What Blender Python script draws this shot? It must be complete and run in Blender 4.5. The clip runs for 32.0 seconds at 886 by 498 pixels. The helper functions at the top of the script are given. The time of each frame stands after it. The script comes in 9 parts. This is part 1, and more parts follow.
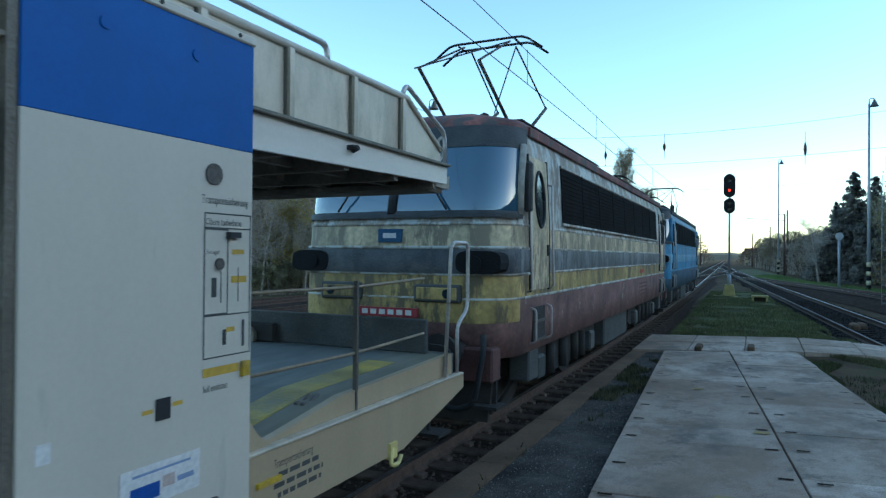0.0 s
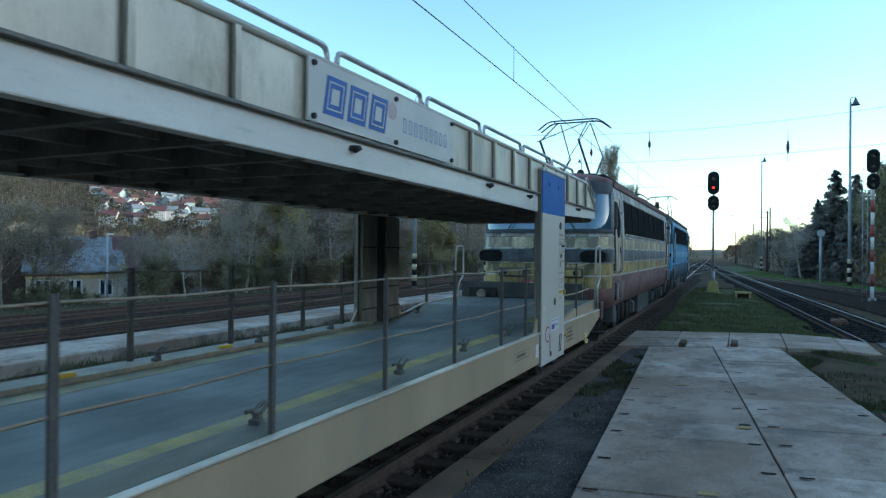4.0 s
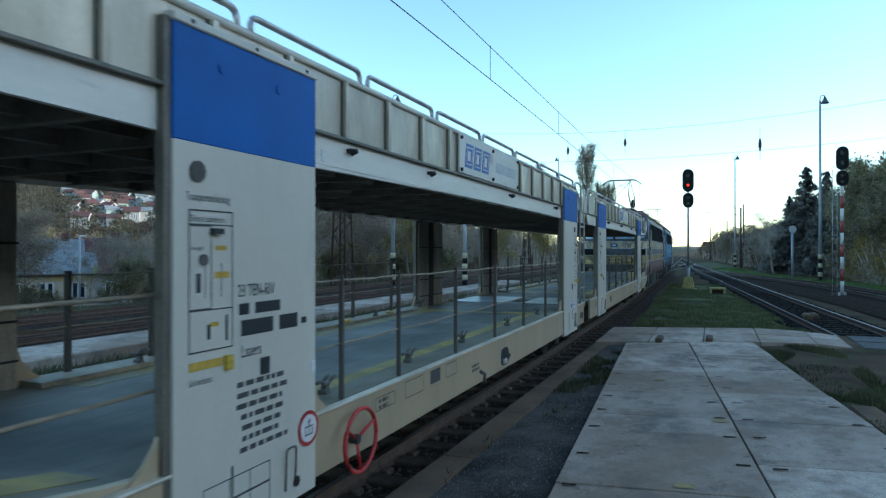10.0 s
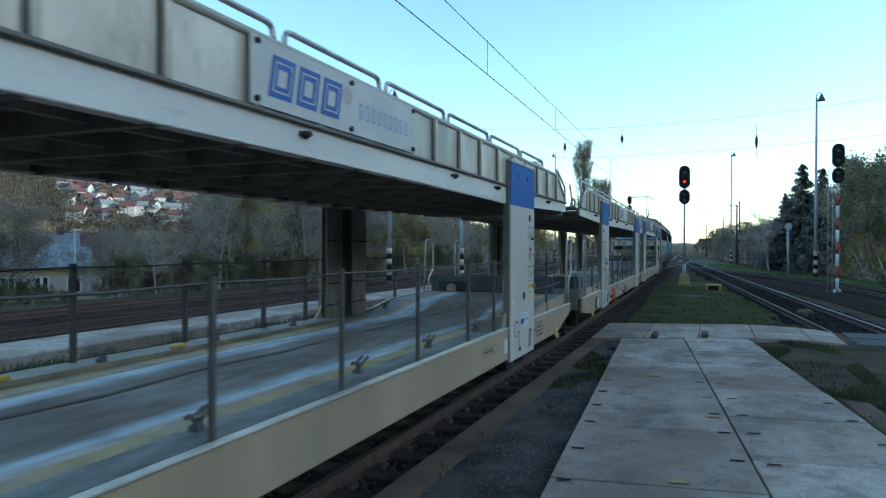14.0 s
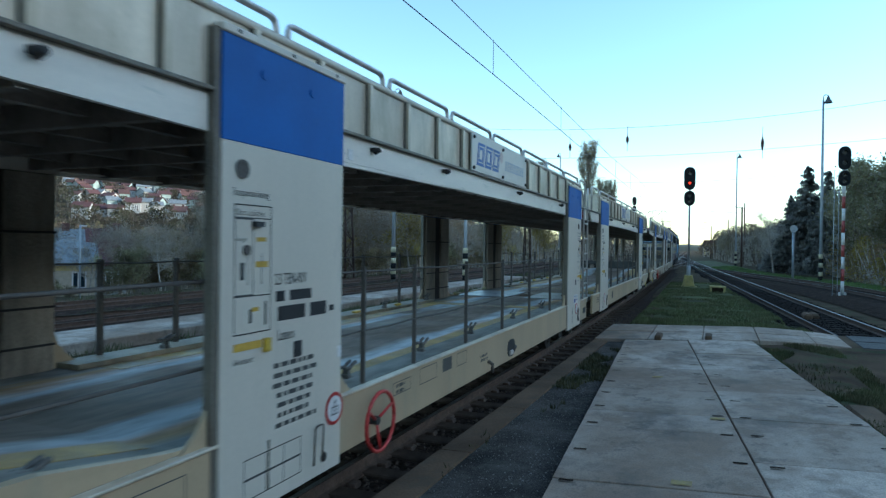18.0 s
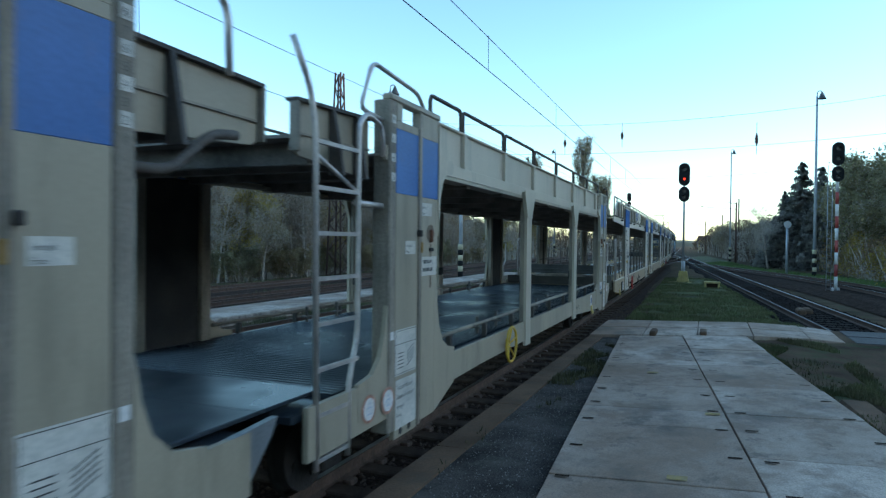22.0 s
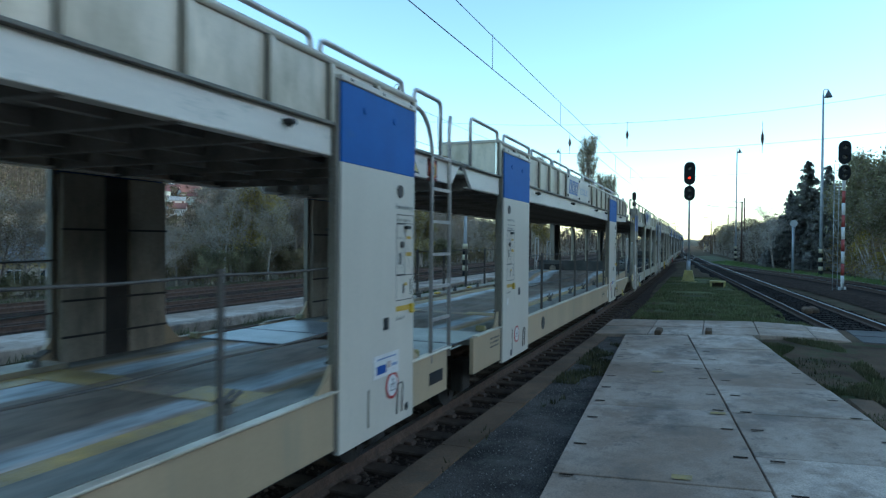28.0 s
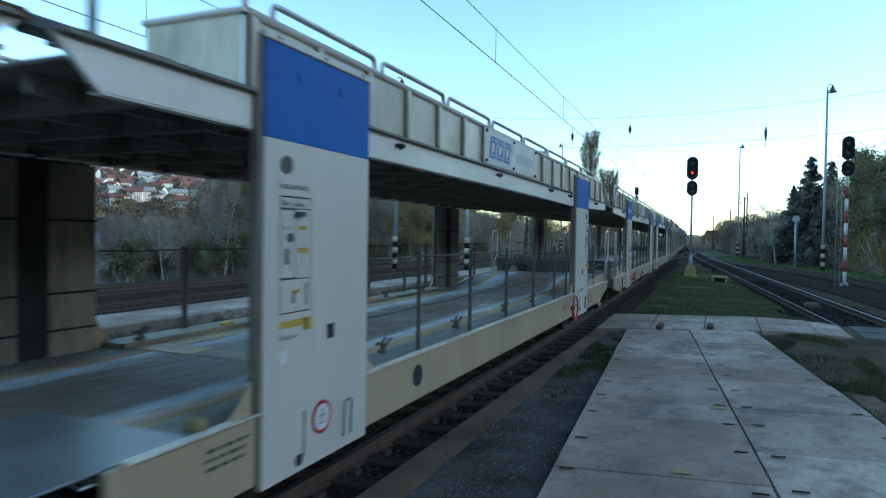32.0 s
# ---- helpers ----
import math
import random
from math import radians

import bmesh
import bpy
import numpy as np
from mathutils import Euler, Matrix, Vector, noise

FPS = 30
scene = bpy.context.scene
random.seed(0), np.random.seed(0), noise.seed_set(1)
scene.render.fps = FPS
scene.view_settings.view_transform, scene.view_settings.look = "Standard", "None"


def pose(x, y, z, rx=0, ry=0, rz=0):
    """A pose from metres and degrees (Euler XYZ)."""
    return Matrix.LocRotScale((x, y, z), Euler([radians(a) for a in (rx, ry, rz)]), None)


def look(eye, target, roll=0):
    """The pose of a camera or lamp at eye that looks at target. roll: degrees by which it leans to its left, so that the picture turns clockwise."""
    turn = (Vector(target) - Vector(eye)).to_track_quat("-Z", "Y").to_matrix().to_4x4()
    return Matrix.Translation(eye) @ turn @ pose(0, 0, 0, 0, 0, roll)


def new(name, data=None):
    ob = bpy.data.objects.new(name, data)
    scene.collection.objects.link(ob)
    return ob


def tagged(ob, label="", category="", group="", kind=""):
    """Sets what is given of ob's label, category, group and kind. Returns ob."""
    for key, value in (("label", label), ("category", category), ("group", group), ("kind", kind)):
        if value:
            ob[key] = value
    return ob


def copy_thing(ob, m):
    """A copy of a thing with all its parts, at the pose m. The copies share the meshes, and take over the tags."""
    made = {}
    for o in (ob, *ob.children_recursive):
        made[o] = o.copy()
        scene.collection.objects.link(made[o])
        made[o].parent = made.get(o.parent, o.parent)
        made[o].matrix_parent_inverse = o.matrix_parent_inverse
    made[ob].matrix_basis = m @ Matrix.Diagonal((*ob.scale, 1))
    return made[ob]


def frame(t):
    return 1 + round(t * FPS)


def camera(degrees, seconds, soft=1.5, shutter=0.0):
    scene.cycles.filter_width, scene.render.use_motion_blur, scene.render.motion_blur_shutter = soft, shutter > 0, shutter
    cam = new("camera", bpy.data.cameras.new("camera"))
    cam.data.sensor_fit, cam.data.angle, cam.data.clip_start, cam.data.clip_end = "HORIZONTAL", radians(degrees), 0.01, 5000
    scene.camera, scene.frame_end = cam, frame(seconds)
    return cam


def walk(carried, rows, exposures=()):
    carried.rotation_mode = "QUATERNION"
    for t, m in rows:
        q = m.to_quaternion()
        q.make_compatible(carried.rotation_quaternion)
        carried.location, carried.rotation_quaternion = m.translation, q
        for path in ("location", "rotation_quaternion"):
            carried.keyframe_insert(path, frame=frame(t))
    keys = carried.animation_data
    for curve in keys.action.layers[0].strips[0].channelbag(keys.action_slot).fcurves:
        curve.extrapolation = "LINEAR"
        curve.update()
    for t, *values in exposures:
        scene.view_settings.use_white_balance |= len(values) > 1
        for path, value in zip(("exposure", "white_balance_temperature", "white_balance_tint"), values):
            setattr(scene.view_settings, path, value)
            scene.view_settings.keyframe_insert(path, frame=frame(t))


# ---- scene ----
# The camera: seconds, place, yaw to the left of the track, pitch, lean to the right (degrees).
PATH = [
    (0.0, 0.001, -0.019, 2.158, 25.725, 0.475, 0.480),
    (1.0, -0.000, -0.013, 2.151, 25.434, 0.299, 0.275),
    (2.0, -0.007, -0.013, 2.156, 25.078, 0.189, 0.643),
    (3.0, -0.004, -0.008, 2.155, 24.764, 0.242, 0.668),
    (6.0, -0.001, -0.010, 2.157, 23.852, -0.023, 0.264),
    (7.0, 0.004, -0.016, 2.153, 23.360, -0.042, 0.270),
    (8.0, 0.004, -0.013, 2.153, 23.133, -0.051, 0.251),
    (9.0, 0.005, -0.012, 2.152, 22.853, -0.036, 0.069),
    (10.0, 0.003, -0.010, 2.149, 22.629, 0.121, -0.010),
    (11.0, 0.006, -0.002, 2.148, 22.491, 0.175, 0.001),
    (12.0, 0.002, 0.003, 2.144, 22.473, -0.042, 0.112),
    (13.0, -0.001, 0.012, 2.142, 22.432, -0.237, 0.358),
    (14.0, 0.004, 0.005, 2.140, 22.324, -0.259, 0.222),
    (17.0, 0.005, 0.002, 2.143, 22.707, -0.386, 0.588),
    (18.0, 0.004, -0.001, 2.142, 22.678, -0.326, 0.746),
    (19.0, -0.001, 0.005, 2.146, 22.507, -0.240, 0.726),
    (20.0, -0.004, 0.005, 2.148, 22.556, -0.285, 0.733),
    (21.0, -0.003, 0.001, 2.145, 22.404, -0.438, 0.645),
    (22.0, -0.003, -0.004, 2.146, 22.246, -0.649, 0.625),
    (23.0, -0.002, 0.004, 2.146, 22.291, -0.675, 0.660),
    (24.0, -0.002, 0.005, 2.140, 22.246, -0.409, 0.741),
    (25.0, -0.001, 0.010, 2.137, 22.400, -0.316, 0.839),
    (28.0, 0.003, 0.015, 2.134, 22.669, -0.685, 0.558),
    (29.0, 0.005, 0.013, 2.134, 22.642, -0.573, 0.667),
    (30.0, -0.002, 0.014, 2.132, 22.662, -0.537, 0.686),
    (31.0, -0.008, 0.012, 2.135, 22.691, -0.868, 0.785),
    (32.0, -0.003, 0.015, 2.131, 22.813, -1.235, 0.871),
]


def aim(x, y, z, yaw, pitch, lean):
    return pose(x, y, z) @ pose(0, 0, 0, 0, 0, yaw) @ pose(0, 0, 0, 90 + pitch, 0, 0) @ pose(0, 0, 0, 0, 0, lean)


cam = camera(68.48, 32.0, soft=1.3, shutter=0.25)
walk(cam, [(t, aim(*p)) for t, *p in PATH], [(0, 1.58, 5450, -4), (32, 1.58, 5450, -4)])

# ---- light: clear late-afternoon sky, the sun blocked by an added hill out of view ----
world = bpy.data.worlds.new("world")
scene.world = world
world.use_nodes = True
wn = world.node_tree.nodes
wl = world.node_tree.links
sky = wn.new("ShaderNodeTexSky")
sky.sky_type = "NISHITA"
sky.sun_disc = False
SUN_ELEV, SUN_ROT = radians(12), radians(72)
sky.sun_elevation, sky.sun_rotation = SUN_ELEV, SUN_ROT
sky.altitude, sky.air_density, sky.dust_density, sky.ozone_density = 300, 1.0, 0.4, 1.2
wl.new(sky.outputs[0], wn["Background"].inputs[0])
wn["Background"].inputs[1].default_value = 0.14
sun = new("sun", bpy.data.lights.new("sun", "SUN"))
sun.data.energy, sun.data.angle, sun.data.color = 2.2, radians(0.6), (1.0, 0.93, 0.84)
sun.matrix_world = look((math.sin(SUN_ROT) * 50, math.cos(SUN_ROT) * 50, 50 * math.tan(SUN_ELEV)), (0, 0, 0))


# ---- small tools ----
def link(bm, name, mat, parent=None, label="", smooth=False):
    me = bpy.data.meshes.new(name)
    bm.to_mesh(me)
    bm.free()
    if smooth:
        me.shade_smooth()
    for mm in (mat if isinstance(mat, (list, tuple)) else [mat]):
        me.materials.append(mm)
    ob = new(name, me)
    if parent is not None:
        ob.parent = parent
    if label:
        ob["label"] = label
    return ob


def part(name, bm, mat, parent, label="", smooth=False):
    return link(bm, name, mat, parent, label, smooth)


def again(ob, name, parent, m):
    o = new(name, ob.data)
    o.parent = parent
    o.matrix_basis = m
    return o


def box(bm, x0, x1, y0, y1, z0, z1, bev=0.0, mi=0):
    vs = [bm.verts.new((x, y, z)) for z in (z0, z1) for y in (y0, y1) for x in (x0, x1)]
    fs = []
    for idx in ((0, 2, 3, 1), (4, 5, 7, 6), (0, 1, 5, 4), (2, 6, 7, 3), (0, 4, 6, 2), (1, 3, 7, 5)):
        f = bm.faces.new([vs[i] for i in idx])
        f.material_index = mi
        fs.append(f)
    if bev > 0:
        es = list({e for f in fs for e in f.edges})
        bmesh.ops.bevel(bm, geom=es, offset=bev, segments=1, affect="EDGES", profile=0.5)
    return bm


def boxbm(*a, **k):
    return box(bmesh.new(), *a, **k)


def tube(bm, pts, r, n=8, cap=True, mi=0):
    """A round bar along points."""
    pts = [Vector(p) for p in pts]
    rings = []
    for i, p in enumerate(pts):
        if i == 0:
            t = pts[1] - p
        elif i == len(pts) - 1:
            t = p - pts[i - 1]
        else:
            t = (pts[i + 1] - p).normalized() + (p - pts[i - 1]).normalized()
        t.normalize()
        a = Vector((0, 0, 1)) if abs(t.z) < 0.9 else Vector((1, 0, 0))
        u = t.cross(a).normalized()
        v = t.cross(u)
        rr = r[i] if isinstance(r, (list, tuple)) else r
        rings.append([bm.verts.new(p + u * (rr * math.cos(2 * math.pi * k / n)) + v * (rr * math.sin(2 * math.pi * k / n))) for k in range(n)])
    for a, b in zip(rings, rings[1:]):
        for k in range(n):
            f = bm.faces.new((a[k], a[(k + 1) % n], b[(k + 1) % n], b[k]))
            f.smooth = True
            f.material_index = mi
    if cap:
        bm.faces.new(list(reversed(rings[0]))).material_index = mi
        bm.faces.new(rings[-1]).material_index = mi
    return bm


def tubebm(*a, **k):
    return tube(bmesh.new(), *a, **k)


def arcpts(pts, r, n=4):
    """Points with their corners rounded."""
    pts = [Vector(p) for p in pts]
    out = [pts[0]]
    for a, b, c in zip(pts, pts[1:], pts[2:]):
        u, v = (a - b).normalized(), (c - b).normalized()
        p, q = b + u * r, b + v * r
        for i in range(n + 1):
            t = i / n
            out.append((1 - t) ** 2 * p + 2 * t * (1 - t) * b + t * t * q)
    out.append(pts[-1])
    return out


def slab_poly(bm, pts, lo, hi, axis=0, mi=0):
    """A flat plate of any outline: pts in the two other axes, from lo to hi along axis."""
    def at(p, h):
        if axis == 0:
            return (h, p[0], p[1])
        if axis == 1:
            return (p[0], h, p[1])
        return (p[0], p[1], h)
    a = [bm.verts.new(at(p, lo)) for p in pts]
    b = [bm.verts.new(at(p, hi)) for p in pts]
    fs = [bm.faces.new(a), bm.faces.new(list(reversed(b)))]
    n = len(pts)
    for i in range(n):
        fs.append(bm.faces.new((a[i], b[i], b[(i + 1) % n], a[(i + 1) % n])))
    for f in fs:
        f.material_index = mi
    bmesh.ops.recalc_face_normals(bm, faces=fs)
    return bm


def polybm(*a, **k):
    return slab_poly(bmesh.new(), *a, **k)


def disc(bm, cx, cy, cz, r, x0, x1, n=20, axis=0):
    pts = [(math.cos(2 * math.pi * i / n) * r, math.sin(2 * math.pi * i / n) * r) for i in range(n)]
    o = {0: (cy, cz), 1: (cx, cz), 2: (cx, cy)}[axis]
    return slab_poly(bm, [(o[0] + p[0], o[1] + p[1]) for p in pts], x0, x1, axis)


def rough(me, amount, scale):
    for v in me.vertices:
        v.co.z += amount * noise.noise(v.co * scale)


# ---- materials ----
def mat(name, col, rough_=0.6, metal=0.0, var=0.12, scale=3.0, fine=40.0, bump=0.02, dirt=None, dirt_amt=0.0, streak=0.0, rnd=0.0, spec=0.5, fine_var=0.06, patch=0.0):
    """Paint, stone or metal: a base colour with large stains, fine grain, dirt and relief, in object space."""
    col = (col[0] * 1.1, col[1], col[2] * 0.96)
    m = bpy.data.materials.new(name)
    m.use_nodes = True
    nt, L = m.node_tree, m.node_tree.links
    b = nt.nodes["Principled BSDF"]
    b.inputs["Roughness"].default_value, b.inputs["Metallic"].default_value = rough_, metal
    b.inputs["Specular IOR Level"].default_value = spec
    co = nt.nodes.new("ShaderNodeTexCoord")
    mp = nt.nodes.new("ShaderNodeMapping")
    L.new(co.outputs["Object"], mp.inputs[0])
    if streak:
        mp.inputs["Scale"].default_value = (1, 1, 1 / streak)
    n1 = nt.nodes.new("ShaderNodeTexNoise")
    n1.inputs["Scale"].default_value, n1.inputs["Detail"].default_value = scale, 6
    n2 = nt.nodes.new("ShaderNodeTexNoise")
    n2.inputs["Scale"].default_value, n2.inputs["Detail"].default_value = fine, 4
    L.new(mp.outputs[0], n1.inputs[0])
    L.new(co.outputs["Object"], n2.inputs[0])

    def mix(fac, a, bb, mode="MIX"):
        x = nt.nodes.new("ShaderNodeMix")
        x.data_type, x.blend_type = "RGBA", mode
        for sock, v in ((x.inputs[0], fac), (x.inputs[6], a), (x.inputs[7], bb)):
            if hasattr(v, "is_output"):
                L.new(v, sock)
            else:
                sock.default_value = v if sock == x.inputs[0] else (*v, 1)
        return x.outputs[2]

    def ramp(src, lo, hi):
        r = nt.nodes.new("ShaderNodeMapRange")
        r.inputs[1].default_value, r.inputs[2].default_value = lo, hi
        L.new(src, r.inputs[0])
        return r.outputs[0]
    dark = tuple(c * (1 - 2 * var) for c in col)
    light = tuple(min(1, c * (1 + var)) for c in col)
    out = mix(ramp(n1.outputs[0], 0.3, 0.7), dark, light)
    g = tuple(c * (1 - 3 * fine_var) for c in (1, 1, 1))
    out = mix(ramp(n2.outputs[0], 0.35, 0.65), mix(1.0, out, g, "MULTIPLY"), out)
    if rnd:
        oi = nt.nodes.new("ShaderNodeObjectInfo")
        k = nt.nodes.new("ShaderNodeMapRange")
        k.inputs[3].default_value, k.inputs[4].default_value = 1 - rnd, 1 + rnd
        L.new(oi.outputs["Random"], k.inputs[0])
        cc = nt.nodes.new("ShaderNodeCombineColor")
        for i in range(3):
            L.new(k.outputs[0], cc.inputs[i])
        out = mix(1.0, out, cc.outputs[0], "MULTIPLY")
    if dirt:
        n3 = nt.nodes.new("ShaderNodeTexNoise")
        n3.inputs["Scale"].default_value, n3.inputs["Detail"].default_value, n3.inputs["Roughness"].default_value = scale * 1.7, 9, 0.7
        L.new(mp.outputs[0], n3.inputs[0])
        r = ramp(n3.outputs[0], patch - 0.07, patch) if patch else ramp(n3.outputs[0], 0.62 - 0.25 * dirt_amt, 0.75)
        out = mix(r, out, dirt)
    L.new(out, b.inputs["Base Color"])
    if bump:
        bp = nt.nodes.new("ShaderNodeBump")
        bp.inputs["Strength"].default_value, bp.inputs["Distance"].default_value = 0.5, bump
        L.new(n2.outputs[0], bp.inputs["Height"])
        L.new(bp.outputs[0], b.inputs["Normal"])
    return m


def glow(name, col, strength):
    m = bpy.data.materials.new(name)
    m.use_nodes = True
    b = m.node_tree.nodes["Principled BSDF"]
    b.inputs["Base Color"].default_value = (*col, 1)
    b.inputs["Emission Color"].default_value, b.inputs["Emission Strength"].default_value = (*col, 1), strength
    return m


M_BEIGE = mat("beige_paint", (0.40, 0.315, 0.20), 0.45, var=0.08, scale=1.2, dirt=(0.30, 0.25, 0.17), dirt_amt=0.25, streak=6, bump=0.0006, fine_var=0.02)
M_PILLAR = mat("light_grey_paint", (0.565, 0.53, 0.445), 0.4, var=0.05, scale=1.5, streak=5, dirt=(0.40, 0.36, 0.29), dirt_amt=0.1, bump=0.0004, fine_var=0.012)
M_PANEL = mat("aluminium_panel", (0.62, 0.56, 0.44), 0.34, metal=0.15, var=0.16, scale=1.8, streak=2.5, dirt=(0.31, 0.25, 0.16), dirt_amt=0.6, bump=0.0008, fine_var=0.02)
M_BEAM = mat("upper_beam_paint", (0.72, 0.69, 0.61), 0.35, var=0.06, scale=1.0, streak=0.2, dirt=(0.45, 0.42, 0.35), dirt_amt=0.1, bump=0.0005, fine_var=0.015)
M_TRIM = mat("brown_grey_steel_and_shade", (0.17, 0.155, 0.125), 0.5, metal=0.3, var=0.1)
M_BLUE = mat("blue_paint", (0.018, 0.105, 0.38), 0.55, spec=0.25, var=0.08, scale=2, dirt=(0.03, 0.10, 0.28), dirt_amt=0.1, bump=0.0004, fine_var=0.02)
M_GALV = mat("galvanised_steel", (0.54, 0.52, 0.49), 0.42, metal=0.55, var=0.1, scale=8, bump=0.001)
M_POST = mat("grey_steel", (0.12, 0.108, 0.095), 0.7, spec=0.2, metal=0.0, var=0.1, scale=6)
M_UNDER = mat("dirty_underside", (0.30, 0.275, 0.24), 0.8, var=0.25, scale=1.5, dirt=(0.07, 0.06, 0.05), dirt_amt=0.6)
M_DARK = mat("black_running_gear", (0.035, 0.03, 0.026), 0.8, var=0.25, scale=3)
M_YELLOW = mat("yellow_paint", (0.62, 0.42, 0.03), 0.5, var=0.15, scale=5, dirt=(0.25, 0.18, 0.08), dirt_amt=0.4)
M_WHITE = mat("white_sticker", (0.72, 0.72, 0.70), 0.4, var=0.05, bump=0)
M_BLACK = mat("black_lettering", (0.02, 0.02, 0.022), 0.5, bump=0)
M_RED = mat("red_paint", (0.45, 0.03, 0.025), 0.45, var=0.1)
M_RUBBER = mat("black_rubber", (0.018, 0.018, 0.018), 0.7)
M_GLASS = bpy.data.materials.new("window_glass")
M_GLASS.use_nodes = True
gb = M_GLASS.node_tree.nodes["Principled BSDF"]
gb.inputs["Base Color"].default_value, gb.inputs["Roughness"].default_value = (0.02, 0.03, 0.04, 1), 0.05


def slab_mat(name):
    """Old concrete: a grey of its own for each slab, large rust-brown stains, dark worn patches and pale specks."""
    m = bpy.data.materials.new(name)
    m.use_nodes = True
    nt, L = m.node_tree, m.node_tree.links
    b = nt.nodes["Principled BSDF"]
    b.inputs["Roughness"].default_value, b.inputs["Specular IOR Level"].default_value = 0.85, 0.2
    co = nt.nodes.new("ShaderNodeTexCoord")
    oi = nt.nodes.new("ShaderNodeObjectInfo")

    def cloud(scale, detail, rough_, lo, hi, shift):
        mp = nt.nodes.new("ShaderNodeMapping")
        mp.inputs["Location"].default_value = (shift, shift * 0.7, 0)
        mp.inputs["Scale"].default_value = (1.0, 0.75, 1)
        L.new(co.outputs["Object"], mp.inputs[0])
        n = nt.nodes.new("ShaderNodeTexNoise")
        n.inputs["Scale"].default_value, n.inputs["Detail"].default_value, n.inputs["Roughness"].default_value = scale, detail, rough_
        n.inputs["Distortion"].default_value = 0.0
        L.new(mp.outputs[0], n.inputs[0])
        r = nt.nodes.new("ShaderNodeMapRange")
        r.inputs[1].default_value, r.inputs[2].default_value = lo, hi
        L.new(n.outputs[0], r.inputs[0])
        return r.outputs[0], n.outputs[0]

    def over(a, fac, col, k=1.0):
        f = nt.nodes.new("ShaderNodeMath")
        f.operation = "MULTIPLY"
        f.inputs[1].default_value = k
        L.new(fac, f.inputs[0])
        x = nt.nodes.new("ShaderNodeMix")
        x.data_type = "RGBA"
        L.new(f.outputs[0], x.inputs[0])
        L.new(a, x.inputs[6])
        x.inputs[7].default_value = (*col, 1)
        return x.outputs[2]
    base = nt.nodes.new("ShaderNodeMix")
    base.data_type = "RGBA"
    L.new(oi.outputs["Random"], base.inputs[0])
    base.inputs[6].default_value, base.inputs[7].default_value = (0.375, 0.278, 0.208, 1), (0.57, 0.45, 0.358, 1)
    out = base.outputs[2]
    out = over(out, cloud(0.55, 6, 0.58, 0.42, 0.62, 3.1)[0], (0.235, 0.15, 0.096), 0.8)
    out = over(out, cloud(0.8, 9, 0.66, 0.53, 0.66, 8.7)[0], (0.125, 0.10, 0.082), 0.78)
    out = over(out, cloud(3.1, 8, 0.7, 0.58, 0.7, 15.2)[0], (0.50, 0.44, 0.39), 0.22)
    out = over(out, cloud(6, 7, 0.7, 0.48, 0.68, 21.0)[0], (0.17, 0.125, 0.095), 0.35)
    out = over(out, cloud(2.2, 8, 0.72, 0.5, 0.6, 31.0)[0], (0.21, 0.14, 0.095), 0.55)
    out = over(out, cloud(1.7, 9, 0.75, 0.56, 0.63, 44.0)[0], (0.10, 0.08, 0.066), 0.6)
    fac, raw = cloud(70, 4, 0.6, 0.45, 0.65, 1.0)
    out = over(out, fac, (0.14, 0.115, 0.09), 0.45)
    L.new(out, b.inputs["Base Color"])
    bp = nt.nodes.new("ShaderNodeBump")
    bp.inputs["Strength"].default_value, bp.inputs["Distance"].default_value = 0.5, 0.006
    L.new(raw, bp.inputs["Height"])
    L.new(bp.outputs[0], b.inputs["Normal"])
    return m


M_SLAB = slab_mat("platform_concrete")
M_ASPH = mat("old_asphalt", (0.105, 0.094, 0.084), 0.95, var=0.35, scale=1.6, fine=85, dirt=(0.12, 0.11, 0.09), dirt_amt=0.5, bump=0.03, spec=0.15, fine_var=0.24)
M_KERB = mat("brown_kerb_concrete", (0.14, 0.095, 0.06), 0.9, spec=0.15, var=0.2, scale=1.5, dirt=(0.09, 0.07, 0.05), dirt_amt=0.5, bump=0.01)
M_BALLAST = mat("rusty_ballast", (0.064, 0.045, 0.034), 0.95, var=0.3, scale=5, fine=24, bump=0.05, fine_var=0.2, spec=0.05)
M_SLEEPER = mat("weathered_sleeper", (0.092, 0.069, 0.053), 0.95, spec=0.05, var=0.2, scale=4, bump=0.006, rnd=0.15)
M_OLDSLEEPER = mat("near_black_sleeper", (0.03, 0.025, 0.022), 0.95, spec=0.05, var=0.2, scale=4, bump=0.006, rnd=0.15)
M_RAILDIM = mat("dim_rail_head", (0.10, 0.085, 0.075), 0.55, metal=0.4, var=0.1)
M_RAILTOP = mat("polished_rail", (0.34, 0.33, 0.32), 0.38, metal=1.0, var=0.05)
M_RAIL = mat("rusty_rail", (0.10, 0.062, 0.042), 0.85, var=0.2, scale=8)
M_SOIL = mat("dark_soil", (0.095, 0.07, 0.047), 1.0, spec=0.05, var=0.3, scale=0.8, fine=20, bump=0.03, dirt=(0.05, 0.075, 0.03), dirt_amt=0.5)
M_VERGE = mat("lush_grass", (0.13, 0.19, 0.065), 0.95, var=0.3, scale=0.7, fine=30, bump=0.04, dirt=(0.10, 0.085, 0.045), dirt_amt=0.5, spec=0.1)
M_VERGEBLADE = mat("lush_grass_blade", (0.16, 0.24, 0.08), 0.9, var=0.3, scale=0.5, spec=0.1)
M_GRASS = mat("short_grass", (0.10, 0.12, 0.052), 0.95, var=0.3, scale=0.7, fine=30, bump=0.04, dirt=(0.09, 0.07, 0.042), dirt_amt=0.8, spec=0.1)
